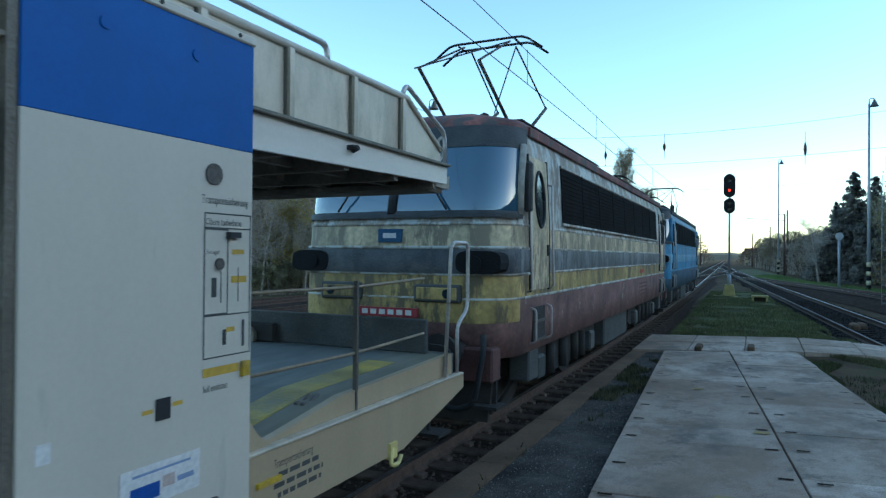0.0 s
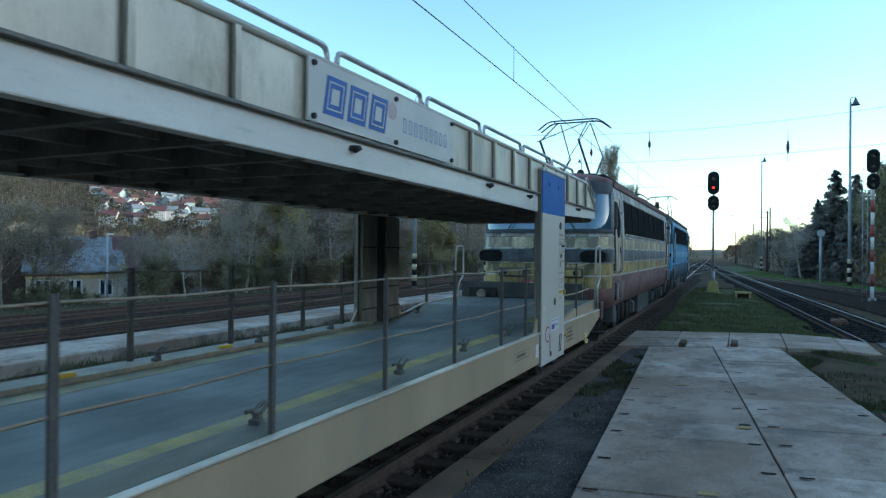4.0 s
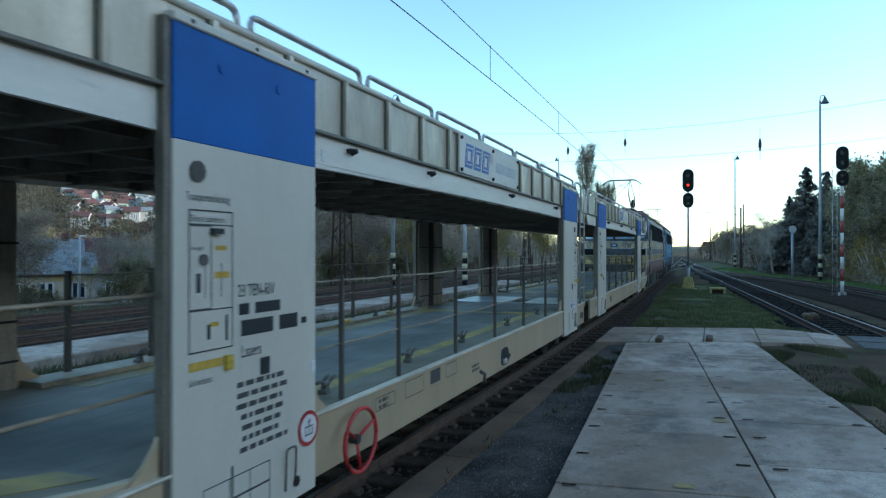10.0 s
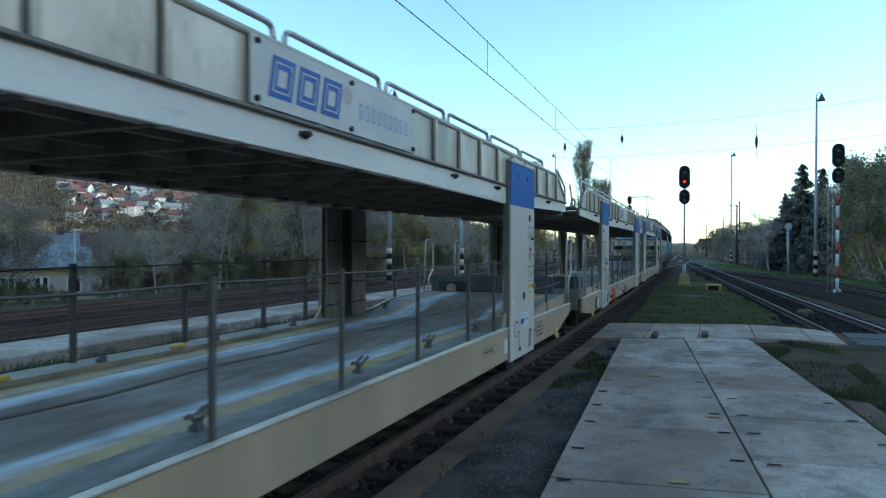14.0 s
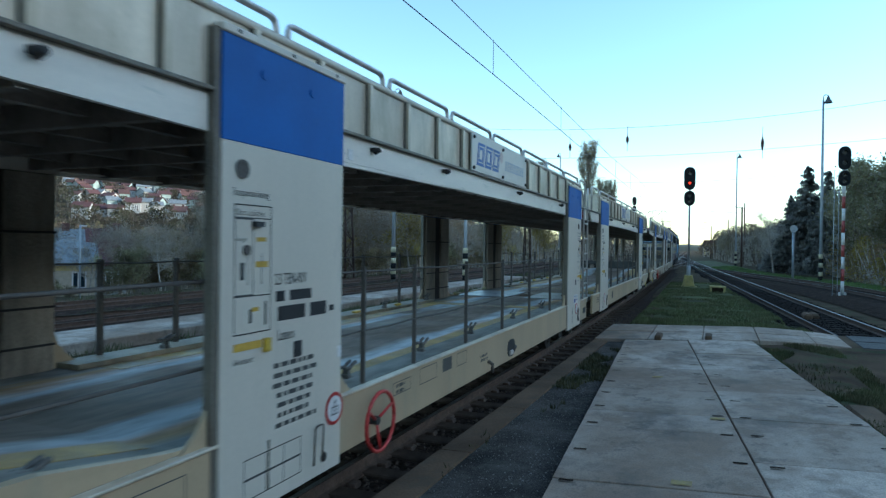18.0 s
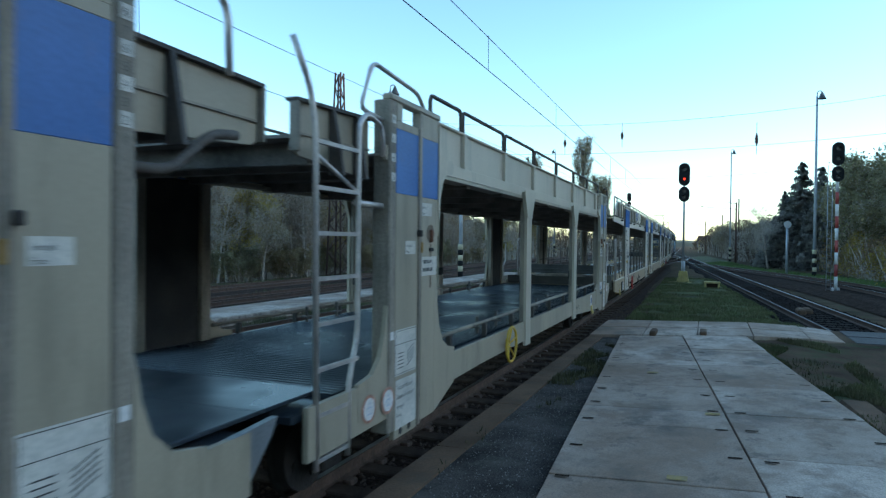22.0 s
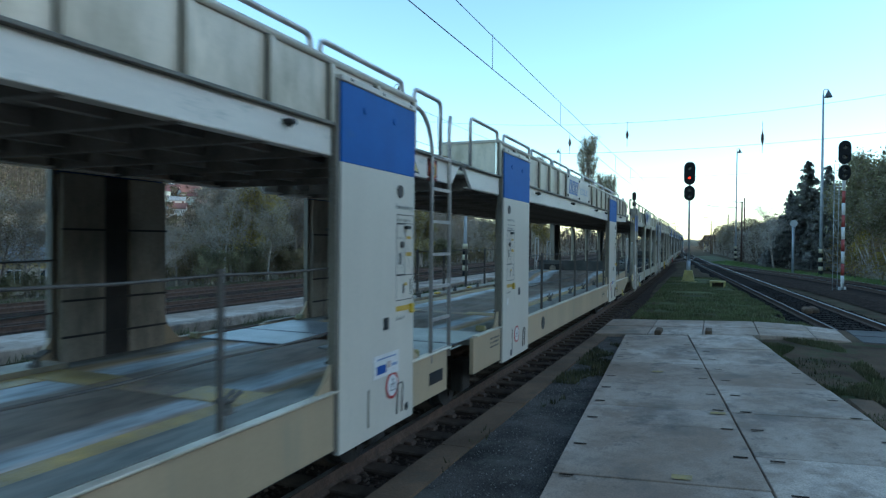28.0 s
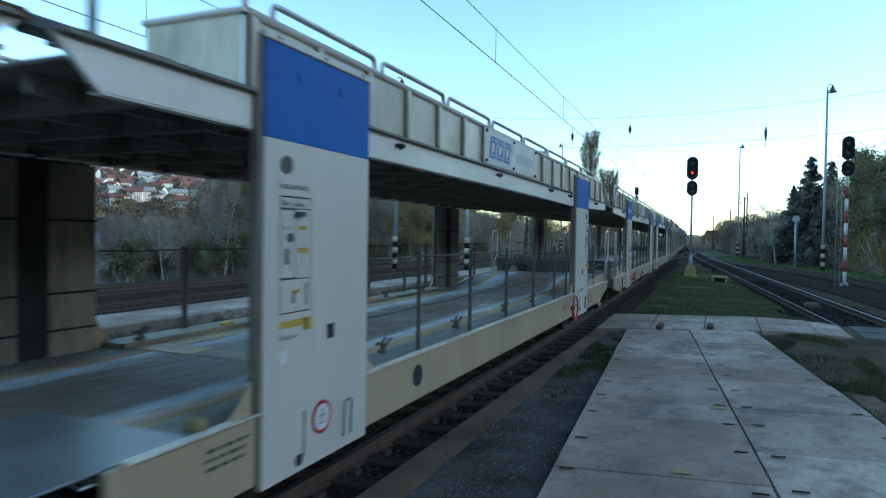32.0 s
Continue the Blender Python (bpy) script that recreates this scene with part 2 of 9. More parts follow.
M_YLINE = mat("worn_yellow_line", (0.44, 0.35, 0.06), 0.5, var=0.3, scale=2, dirt=(0.22, 0.20, 0.13), dirt_amt=0.8)
M_YDULL = mat("dull_yellow_line", (0.33, 0.28, 0.11), 0.6, var=0.25, scale=2, dirt=(0.22, 0.20, 0.15), dirt_amt=0.7)
M_RUSTBAND = mat("rusty_worn_band", (0.25, 0.165, 0.11), 0.55, var=0.3, scale=3, dirt=(0.32, 0.25, 0.10), dirt_amt=0.6)
M_YWORN = mat("nearly_worn_off_yellow", (0.50, 0.35, 0.09), 0.5, var=0.3, scale=2, dirt=(0.32, 0.24, 0.16), dirt_amt=0.9)

# ---- the track: straight beside the platform, then a wide bend to the left ----
TX, R, BEND = -4.0, 1900.0, 60.0


def track(y):
    """Centre line of the train's track: place across and heading at a distance y."""
    if y <= 0:
        return TX, 0.0
    if y <= BEND:
        return TX - y * y / (2 * R), y / R
    return TX - BEND * BEND / (2 * R) - (y - BEND) * BEND / R, BEND / R


def lead(t):
    """How far the first wagon's leading pillar has come at t seconds."""
    u = t / 16 - 1
    return sum(c * u ** i for i, c in enumerate(LEAD))


LEAD = (48.899, 67.969, 20.873, -0.435, 0.4215, -0.0747)
MOVING = []


def on_track(y):
    x, h = track(y)
    return pose(x, y, 0, 0, 0, math.degrees(h))


# ---- ground ----
PZ, PSX, PSY = 0.30, 0.031, -0.0116


def plat(x, y):
    """Height of the slightly sloping platform."""
    return PZ + PSX * x + PSY * y


def smooth(a, b, t):
    t = max(0.0, min(1.0, (t - a) / (b - a)))
    return t * t * (3 - 2 * t)


def side_track(y):
    """Centre line of the second track, on the other side of the platform."""
    return 3.53 - 0.081 * (min(y, 75.0) - 20.6) - 0.072 * max(0.0, y - 75.0)


FAR = ((-40.0, 14.6), (37.7, 8.1), (43.0, 7.45), (47.0, 6.75), (53.0, 5.5), (58.0, 4.2), (64.0, 2.55), (70.0, 1.0), (78.0, -0.85), (86.0, -1.67), (260.0, -14.2))


def far_track(y):
    """The third track, a branch that leaves the second one through a turnout."""
    for (y0, x0), (y1, x1) in zip(FAR, FAR[1:]):
        if y < y1:
            break
    return x0 + (x1 - x0) * (y - y0) / (y1 - y0)


def ground_z(x, y):
    """One sheet of ground: track beds, the island with the platform, the yard and the hill behind it."""
    xt = track(y)[0]
    if x < xt:
        z = -0.42 - 2.2 * smooth(24, 50, -x)
        r = math.hypot(x, y) - 170
        if r > 0:
            z += min(r * 0.165, 48 + r * 0.004) * smooth(0, 40, r) * smooth(45, 110, -x) * smooth(0.25, 0.55, -x / max(y, 1))
        return z
    d = x - xt
    far = smooth(15.5, 18, y)
    z = -0.42 + smooth(2.0 - 0.35 * far, 2.6 - 0.55 * far, d) * (0.42 + 0.05)
    xs = side_track(y)
    z += (-0.60 - 0.05) * smooth(xs - 2.3 + 0.7 * far, xs - 1.4 + 0.2 * far, x)
    z += 0.585 * smooth(9, 14.5, y) * (1 - smooth(19, 24, y)) * smooth(xs - 2.3 + 0.7 * far, xs - 1.4 + 0.2 * far, x)
    if x > 16:
        z += 0.08 * min(60, x - 16)
    return z


XS = [-3000, -1200, -600, -480, -400, -340, -300, -270, -240, -200, -170, -140, -120, -100, -85, -72, -62, -54, -46, -40, -34, -28, -24, -20, -16, -12, -9, -7, -5.5, -4.6, -3.4, -2.4, -2.0, -1.7, -1.4, -1.0, -0.5, 0, 0.5, 1, 1.5, 2, 2.5, 3, 3.5, 4, 5, 6, 7, 8, 10, 13, 16, 20, 26, 40, 70, 120, 300, 3000]
YS = [-2000, -300, -80, -30, -12, -4, 0, 3, 6, 9, 12, 15, 17, 19, 22, 25, 28, 32, 36, 40, 46, 52, 60, 70, 82, 96, 110, 130, 160, 200, 230, 260, 300, 340, 400, 460, 700, 1200, 3000]
bm = bmesh.new()
rows = [[bm.verts.new((x, y, ground_z(x, y))) for x in XS] for y in YS]
for a, b in zip(rows, rows[1:]):
    for i in range(len(XS) - 1):
        f = bm.faces.new((a[i], a[i + 1], b[i + 1], b[i]))
        f.smooth = True
tagged(link(bm, "ground", M_SOIL), "dark trampled soil with patches of weeds", "ground", kind="structure")

# grass island beyond the platform
bm = bmesh.new()
gy = [18.4 + 0.9 * k for k in range(28)]
rows = []
for y in gy:
    x0, x1 = track(y)[0] + 1.95, side_track(y) - 1.38
    rows.append([bm.verts.new((x0 + (x1 - x0) * k / 8 + 0.12 * noise.noise((k, y, 3)), y, ground_z(x0 + (x1 - x0) * k / 8, y) + 0.012)) for k in range(9)])
for a, b in zip(rows, rows[1:]):
    for i in range(8):
        bm.faces.new((a[i], a[i + 1], b[i + 1], b[i]))
tagged(link(bm, "lawn", M_GRASS), "short green grass between the tracks", "ground", kind="structure")


def blades(name, n, area, hmin, hmax, m, label, seed, w=0.008):
    """A patch of upright grass blades, one mesh."""
    rng = random.Random(seed)
    vs, fs = [], []
    while len(fs) < n:
        p = area(rng)
        if p is None:
            continue
        x, y, z = p
        h, a, lean = rng.uniform(hmin, hmax), rng.uniform(0, 6.28), rng.uniform(0, 0.6)
        dx, dy = math.cos(a) * w, math.sin(a) * w
        b = len(vs)
        vs += [(x - dx, y - dy, z - 0.01), (x + dx, y + dy, z - 0.01), (x + math.sin(a) * lean * h, y + math.cos(a) * lean * h, z + h)]
        fs.append((b, b + 1, b + 2))
    me = bpy.data.meshes.new(name)
    me.from_pydata(vs, [], fs)
    me.materials.append(m)
    return tagged(new(name, me), label, "grass", kind="stuff")


M_BLADE = mat("grass_blades", (0.115, 0.145, 0.06), 0.8, var=0.3, scale=1.2, bump=0, dirt=(0.17, 0.14, 0.075), dirt_amt=0.8, spec=0.15)
M_YWEED = mat("yard_weed_leaves", (0.105, 0.125, 0.062), 0.85, var=0.3, scale=1.5, bump=0, dirt=(0.17, 0.14, 0.085), dirt_amt=0.7, spec=0.1)
M_VERGE = mat("dark_verge_grass", (0.085, 0.105, 0.045), 0.85, var=0.35, scale=1.0, bump=0, dirt=(0.15, 0.115, 0.065), dirt_amt=0.9, spec=0.1)
M_WEED = mat("weed_leaves", (0.065, 0.068, 0.035), 0.8, var=0.3, scale=2, bump=0, dirt=(0.15, 0.12, 0.06), dirt_amt=0.6, spec=0.15)


def lawn_area(rng):
    y = 18.5 + 24 * rng.random() ** 1.6
    x0, x1 = track(y)[0] + 1.95, side_track(y) - 1.4
    x = rng.uniform(x0, x1)
    if noise.noise((x * 0.7, y * 0.7, 1)) < -0.25:
        return None
    return x, y, ground_z(x, y) + 0.01


blades("grass", 32000, lawn_area, 0.03, 0.10, M_BLADE, "short green grass with yellowed tufts", 4, 0.012)


def right_line(y):
    return 1.595 - 0.109 * (y - 8.09)


def weed_area(rng):
    k = rng.random()
    if k < 0.22:
        y = rng.uniform(6, 13.5)
        x = rng.uniform(1.75, 3.0) - 0.07 * (y - 6)
    elif k < 0.7:
        y = rng.uniform(9.5, 13.9)
        x = rng.uniform(-2.2, -1.55)
    else:
        y = rng.uniform(3.5, 12)
        x = rng.uniform(-2.15, -1.3) - 0.05 * (y - 4)
        if noise.noise((x * 2, y * 1.3, 7)) < 0.28:
            return None
        return x, y, plat(x, y) - 0.05
    if noise.noise((x * 1.1, y * 1.1, 5)) < -0.02:
        return None
    return x, y, max(ground_z(x, y), plat(x, y) - 0.06 if x < 0 else -9) + 0.0


def verge_area(rng):
    y = rng.uniform(4.0, 16.2)
    x = right_line(y) + 0.1 + 2.6 * rng.random() ** 1.3
    if x > side_track(y) - 1.5 or noise.noise((x * 0.9, y * 0.6, 11)) < -0.12 + 0.1 * (x - right_line(y)):
        return None
    return x, y, ground_z(x, y)


blades("verge_grass", 14000, verge_area, 0.03, 0.09, M_VERGE, "patchy dark grass along the platform edge", 15, 0.012)
blades("weeds", 3200, weed_area, 0.02, 0.085, M_WEED, "sparse weeds along the platform edges", 5, 0.01)

# ---- platform: two rows of concrete slabs, laid at a small angle to the track ----
platform = tagged(new("platform_paving"), "weathered concrete slabs of a low platform", "platform", kind="structure")
M_PLATE = mat("dark_crossing_plate", (0.065, 0.058, 0.052), 0.75, metal=0.0, var=0.2, scale=2)
M_NOTCH = mat("dark_notch", (0.035, 0.025, 0.018), 1.0, spec=0.05, bump=0)
M_STAIN = mat("faded_yellow_stain", (0.40, 0.30, 0.10), 0.9, spec=0.1, var=0.3, scale=9, dirt=(0.30, 0.24, 0.16), dirt_amt=1.2, bump=0)


def left_line(y):
    return -1.214 - 0.0625 * (y - 5.13)


def joint_line(y):
    return 0.347 - 0.0975 * (y - 6.45)


CROSS = 0.08  # how far a cross joint runs on for each metre to the right


def slab(la, lb, ya, yb, dz):
    """A slab between two long joints and two cross joints."""
    top = [(f(y) + s * 0.006, y + CROSS * (f(y) - joint_line(y)) + t * 0.005) for f, s, y, t in ((la, 1, ya, 1), (lb, -1, ya, 1), (lb, -1, yb, -1), (la, 1, yb, -1))]
    bm = bmesh.new()
    slab_poly(bm, top, -0.3, 0.0, 2)
    bmesh.ops.bevel(bm, geom=list(bm.edges), offset=0.006, segments=1, affect="EDGES", profile=0.5)
    for v in bm.verts:
        v.co.z += plat(v.co.x, v.co.y) + dz
    return part("slab", bm, M_SLAB, platform)


rng = random.Random(12)
left_edges = (-6.9, -5.0, -3.1, -1.25, 0.6, 2.5, 3.9, 5.55, 7.35, 8.15, 9.6, 11.4, 13.2, 15.35)
right_edges = (-7.2, -5.3, -3.45, -1.55, 0.3, 2.15, 3.3, 4.9, 6.45, 8.1, 9.7, 11.55, 13.4, 15.55)
for a, b2 in zip(left_edges, left_edges[1:]):
    slab(left_line, lambda y: joint_line(y) - 0.001, a, b2, rng.uniform(-0.008, 0.008))
for a, b2 in zip(right_edges, right_edges[1:]):
    slab(lambda y: joint_line(y) + 0.008, right_line, a, b2, rng.uniform(-0.008, 0.008))


def flat_piece(name, cx, cy, w, l, m, z=0.012):
    bm = bmesh.new()
    vs = [bm.verts.new((cx + a * w, cy + CROSS * a * w + b2 * l, plat(cx + a * w, cy + b2 * l) + z)) for a, b2 in ((-1, -1), (1, -1), (1, 1), (-1, 1))]
    bm.faces.new(vs)
    return part(name, bm, m, platform)


# lifting notches in the slabs and small yellow marks
for k in range(13):
    for f, o in ((joint_line, -0.12), (joint_line, 0.17), (left_line, 0.12), (right_line, -0.14)):
        yy = 2.6 + 0.93 * k + rng.uniform(-0.12, 0.12)
        flat_piece("lifting_notch", f(yy) + o, yy, 0.06, 0.022, M_NOTCH)
for cx, cy in ((-0.22, 5.62), (0.06, 8.0), (-0.78, 10.5)):
    flat_piece("yellow_mark", cx, cy, 0.08, 0.06, M_STAIN, 0.013)

# asphalt strip and kerb beside the track
bm = bmesh.new()
ys = [-8 + 1.25 * k for k in range(20)]
rows = []
for y in ys:
    xl, xr = -2.24 - 0.004 * (y - 5), left_line(y) + 0.1
    rows.append([bm.verts.new((xl + (xr - xl) * k / 6, y, plat(xl + (xr - xl) * k / 6, y) - 0.075 + 0.012 * noise.noise((k, y, 0)))) for k in range(7)])
for a, b in zip(rows, rows[1:]):
    for i in range(6):
        bm.faces.new((a[i], a[i + 1], b[i + 1], b[i]))
tagged(link(bm, "asphalt_strip", M_ASPH), "rough dark asphalt between kerb and slabs", "pavement", kind="structure")
rng = random.Random(31)
vs, fs = [], []
for k in range(3200):
    y = 2.2 + 11.5 * rng.random() ** 1.4
    x = rng.uniform(-2.2, left_line(y) - 0.02)
    r, a, z = rng.uniform(0.004, 0.013), rng.uniform(0, 6.28), plat(x, y) - 0.072
    b = len(vs)
    vs += [(x + r * math.cos(a + q), y + r * math.sin(a + q), z - 0.004) for q in (0, 2.1, 4.2)] + [(x, y, z + r * 0.8)]
    fs += [(b, b + 1, b + 3), (b + 1, b + 2, b + 3), (b + 2, b, b + 3)]
me = bpy.data.meshes.new("gravel")
me.from_pydata(vs, [], fs)
me.materials.append(mat("pale_gravel", (0.19, 0.185, 0.17), 0.95, var=0.4, scale=30, bump=0, spec=0.15))
tagged(new("gravel", me), "fine pale gravel strewn on the asphalt", "gravel", kind="stuff")
kerb = tagged(new("platform_kerb"), "brown weathered concrete platform kerb", "kerb", kind="structure")
for k in range(-4, 9):
    a, b = k * 2.0 + 0.006, k * 2.0 + 1.994
    bm = bmesh.new()
    box(bm, 1.62, 1.94, a, b, -0.6, 0.0, bev=0.02)
    for v in bm.verts:
        yy = v.co.y
        xx = -2.50 - 0.006 * (yy - 5) + (v.co.x - 1.62)
        v.co = (xx, yy, (plat(xx, yy) - 0.05 if v.co.z > -0.1 else -0.45))
    part("kerb_stone", bm, M_KERB, kerb)
# crossing path of slabs
path = tagged(new("crossing_path"), "pale concrete slab path across the tracks", "pavement", kind="structure")


def path_y(x):
    return 15.38 + 0.17 * (min(x, 2.9) + 1.8) + 0.38 * max(0.0, min(x, 2.9) - 1.3)


def path_depth(x):
    """How far the path reaches from its near edge to the grass."""
    return 18.38 + 0.05 * x + 0.25 * max(0.0, min(x, 2.9) - 1.3) - path_y(x)


def path_z(x):
    """The path keeps the platform's height and dips to the rail beyond it."""
    return plat(min(x, 1.6), 15.5) * (1 - smooth(1.5, 2.8, x)) + 0.0 * smooth(1.5, 2.8, x)


cuts = [-2.55 + 1.16 * k for k in range(5)] + [2.84]
for x0, x1 in list(zip(cuts, cuts[1:])) + [(3.05, 4.28), (4.62, 5.8)]:
    for j, (d0, d1) in enumerate(((0.0, 1.42), (1.43, 2.85))):
        bm = bmesh.new()
        box(bm, x0 + 0.008, x1 - 0.008, d0, d1, -0.26, 0.0, bev=0.012)
        for v in bm.verts:
            low, d = v.co.z, v.co.y
            v.co.y = path_y(v.co.x) + d / 2.85 * path_depth(v.co.x)
            v.co.z = path_z(v.co.x) + low + (0.012 if j else 0.0)
        part("path_slab", bm, M_SLAB if x0 < 3 or x0 > 4.5 else M_PLATE, path)
for x in (-1.16, -0.1):
    bm = boxbm(x - 0.07, x + 0.07, path_y(x) - 0.1, path_y(x) + 0.5, path_z(x) - 0.03, path_z(x) + 0.09, bev=0.02)
    tagged(link(bm, "cable_ramp", M_KERB), "small grey-brown concrete wedge on the path", "ramp", "cable ramps")


# ---- tracks ----
def rail_run(name, line, s, y0, y1, step, z, parent, head=None):
    """One rail with head, web and foot along a line."""
    prof = [(-0.07, -0.16), (0.07, -0.16), (0.07, -0.145), (0.012, -0.12), (0.012, -0.045), (0.035, -0.035), (0.035, -0.003), (-0.035, -0.003), (-0.035, -0.035), (-0.012, -0.045), (-0.012, -0.12), (-0.07, -0.145)]
    bm = bmesh.new()
    top = bmesh.new()
    last = lt = None
    n = int((y1 - y0) / step)
    for k in range(n + 1):
        y = y0 + (y1 - y0) * k / n
        x = line(y) + s * 0.755
        cur = [bm.verts.new((x + a, y, z + b)) for a, b in prof]
        ct = [top.verts.new((x + a, y, z)) for a in (-0.03, 0.03)]
        if last:
            for i in range(12):
                bm.faces.new((last[i], last[(i + 1) % 12], cur[(i + 1) % 12], cur[i]))
            top.faces.new((lt[0], lt[1], ct[1], ct[0]))
        last, lt = cur, ct
    bmesh.ops.recalc_face_normals(bm, faces=bm.faces)
    r = part(name, bm, M_RAIL, parent, "rusty rail with a polished head")
    part("rail_head", top, head or M_RAILTOP, r)


def sleepers(line, y0, y1, z, parent, pitch=0.62, dark=False):
    me = None
    y = y0
    while y < y1:
        if me is None:
            first = part("sleeper", boxbm(-1.25, 1.25, -0.12, 0.12, -0.2, 0, bev=0.015), M_OLDSLEEPER if dark else M_SLEEPER, parent)
            me = first
            o = first
        else:
            o = again(first, "sleeper", parent, Matrix())
        h = math.atan2(line(y + 0.5) - line(y - 0.5), 1.0)
        o.matrix_basis = pose(line(y), y, z - (0.155 if dark else 0.132), 0, 0, -math.degrees(h))
        y += pitch


def ballast(line, y0, y1, z, name, label, m, w=1.9, seed=1):
    bm = bmesh.new()
    rows = []
    n = int((y1 - y0) / 0.5) if y1 - y0 < 60 else 100
    offs = [-w - 0.6, -w, -1.3, -0.75, 0, 0.75, 1.3, w, w + 0.6]
    hs = [-0.5, -0.27, -0.17, -0.165, -0.175, -0.165, -0.17, -0.27, -0.5]
    for k in range(n + 1):
        y = y0 + (y1 - y0) * k / n
        rows.append([bm.verts.new((line(y) + o, y, z + h + 0.02 * noise.noise((o * 3, y * 3, seed)))) for o, h in zip(offs, hs)])
    for a, b in zip(rows, rows[1:]):
        for i in range(len(offs) - 1):
            bm.faces.new((a[i], a[i + 1], b[i + 1], b[i]))
    return tagged(link(bm, name, m), label, "track bed", kind="structure")


def stones(line, y0, y1, z, n, w, seed, label, m, lo=0.02, hi=0.045):
    """Loose ballast stones, one mesh."""
    rng = random.Random(seed)
    vs, fs = [], []
    tet = [(1, 0, -0.3), (-0.4, 0.9, -0.3), (-0.5, -0.8, -0.25), (0.1, 0.1, 0.8), (0.7, 0.6, 0.3)]
    face = [(0, 4, 3), (4, 1, 3), (1, 2, 3), (2, 0, 3), (0, 1, 4)]
    for _ in range(n):
        y = y0 + (y1 - y0) * rng.random() ** 1.5
        o = rng.uniform(-w, w)
        r, a = rng.uniform(lo, hi), rng.uniform(0, 6.28)
        b = len(vs)
        zz = z - 0.16 - (0.09 * smooth(1.3, 1.9, abs(o)))
        for p in tet:
            vs.append((line(y) + o + r * (p[0] * math.cos(a) - p[1] * math.sin(a)), y + r * (p[0] * math.sin(a) + p[1] * math.cos(a)), zz + r * p[2] * 0.9))
        fs += [tuple(b + i for i in f) for f in face]
    me = bpy.data.meshes.new("ballast_stones")
    me.from_pydata(vs, [], fs)
    me.materials.append(m)
    return tagged(new("ballast_stones", me), label, "ballast", kind="stuff")


main_line = lambda y: track(y)[0]
main = tagged(new("main_track"), "main track with rusty rails on dark ballast", "railway track", kind="structure")
for s in (-1, 1):
    rail_run("rail", main_line, s, -30, 400, 4, 0.0, main)
sleepers(main_line, -6, 70, 0.0, main)
ballast(main_line, -30, 400, 0.0, "main_track_bed", "dark rusty ballast bed", M_BALLAST)
M_DARKBED = mat("near_black_ballast", (0.024, 0.02, 0.018), 0.95, var=0.3, scale=5, fine=24, bump=0.05, fine_var=0.2, spec=0.05)
M_STONE = mat("ballast_stone", (0.115, 0.088, 0.068), 0.95, spec=0.1, var=0.35, scale=14, fine=60, bump=0)
stones(main_line, 1, 26, -0.012, 12000, 1.75, 3, "dark rust-stained ballast stones", M_STONE)
clip = None
for k in range(60):
    y = 1.0 + 0.62 * k
    for o in (-0.14, 0.14):
        m = pose(main_line(y) + 0.755 + o, y, -0.15)
        if clip is None:
            clip = part("rail_clip", boxbm(-0.05, 0.05, -0.07, 0.07, -0.01, 0.05, bev=0.012), M_RAIL, main)
            clip.matrix_basis = m
        else:
            again(clip, "rail_clip", main, m)
SZ = -0.02
side = tagged(new("side_track"), "second track with bright worn rail heads", "railway track", kind="structure")
for s in (-1, 1):
    # Left rail mirrors less sky; that dimness is put into its head colour.
    rail_run("rail", side_track, s, -24, 190, 2, SZ, side, M_RAILDIM if s < 0 else None)
sleepers(side_track, 8, 64, SZ, side, dark=True)
ballast(side_track, -24, 190, SZ, "side_track_bed", "near-black ballast bed", M_DARKBED, w=1.36, seed=2)
stones(side_track, 9, 40, SZ, 6000, 1.4, 8, "near-black ballast stones", M_DARKBED)
third = tagged(new("third_track"), "third track along the green verge", "railway track", kind="structure")
for s in (-1, 1):
    rail_run("rail", far_track, s, -24, 84, 1.5, -0.03, third)
ballast(far_track, -24, 76, -0.06, "third_track_bed", "dark ballast of the third track", M_BALLAST, seed=5)
sleepers(far_track, 24, 72, -0.06, third, dark=True)
# crossover from the second track to the main one, far down the line
cross = tagged(new("crossover_track"), "crossover between two tracks with bright rails", "railway track", kind="structure")
for s in (-1, 1):
    rail_run("rail", lambda y: side_track(y) + (main_line(y) - side_track(y)) * smooth(88, 142, y), s, 88, 142, 3, -0.01, cross)
    rail_run("rail", lambda y: main_line(y) + (side_track(y) - main_line(y)) * smooth(66, 118, y), s, 66, 118, 3, -0.012, cross)
for n, xx in enumerate((-10.4, -17.2, -21.4)):
    ln = lambda y, xx=xx: xx - 0.012 * max(0, y - 20)
    tr = tagged(new("yard_track"), "rusty yard track behind the train", "railway track", "yard tracks", kind="structure")
    for s in (-1, 1):
        rail_run("rail", ln, s, -10, 160, 5, -0.12, tr, M_RAIL)
    if n == 0:
        sleepers(ln, 0, 40, -0.12, tr)
    ballast(ln, -10, 160, -0.12, "yard_track_bed", "rust-brown ballast of a yard track", M_BALLAST, seed=6 + n)
# pale old platform strip in the yard
bm = bmesh.new()
box(bm, -15.1, -13.1, -10, 48, -0.6, -0.14, bev=0.03)
tagged(link(bm, "yard_platform", M_SLAB), "pale old concrete platform strip in the yard", "platform", kind="structure")


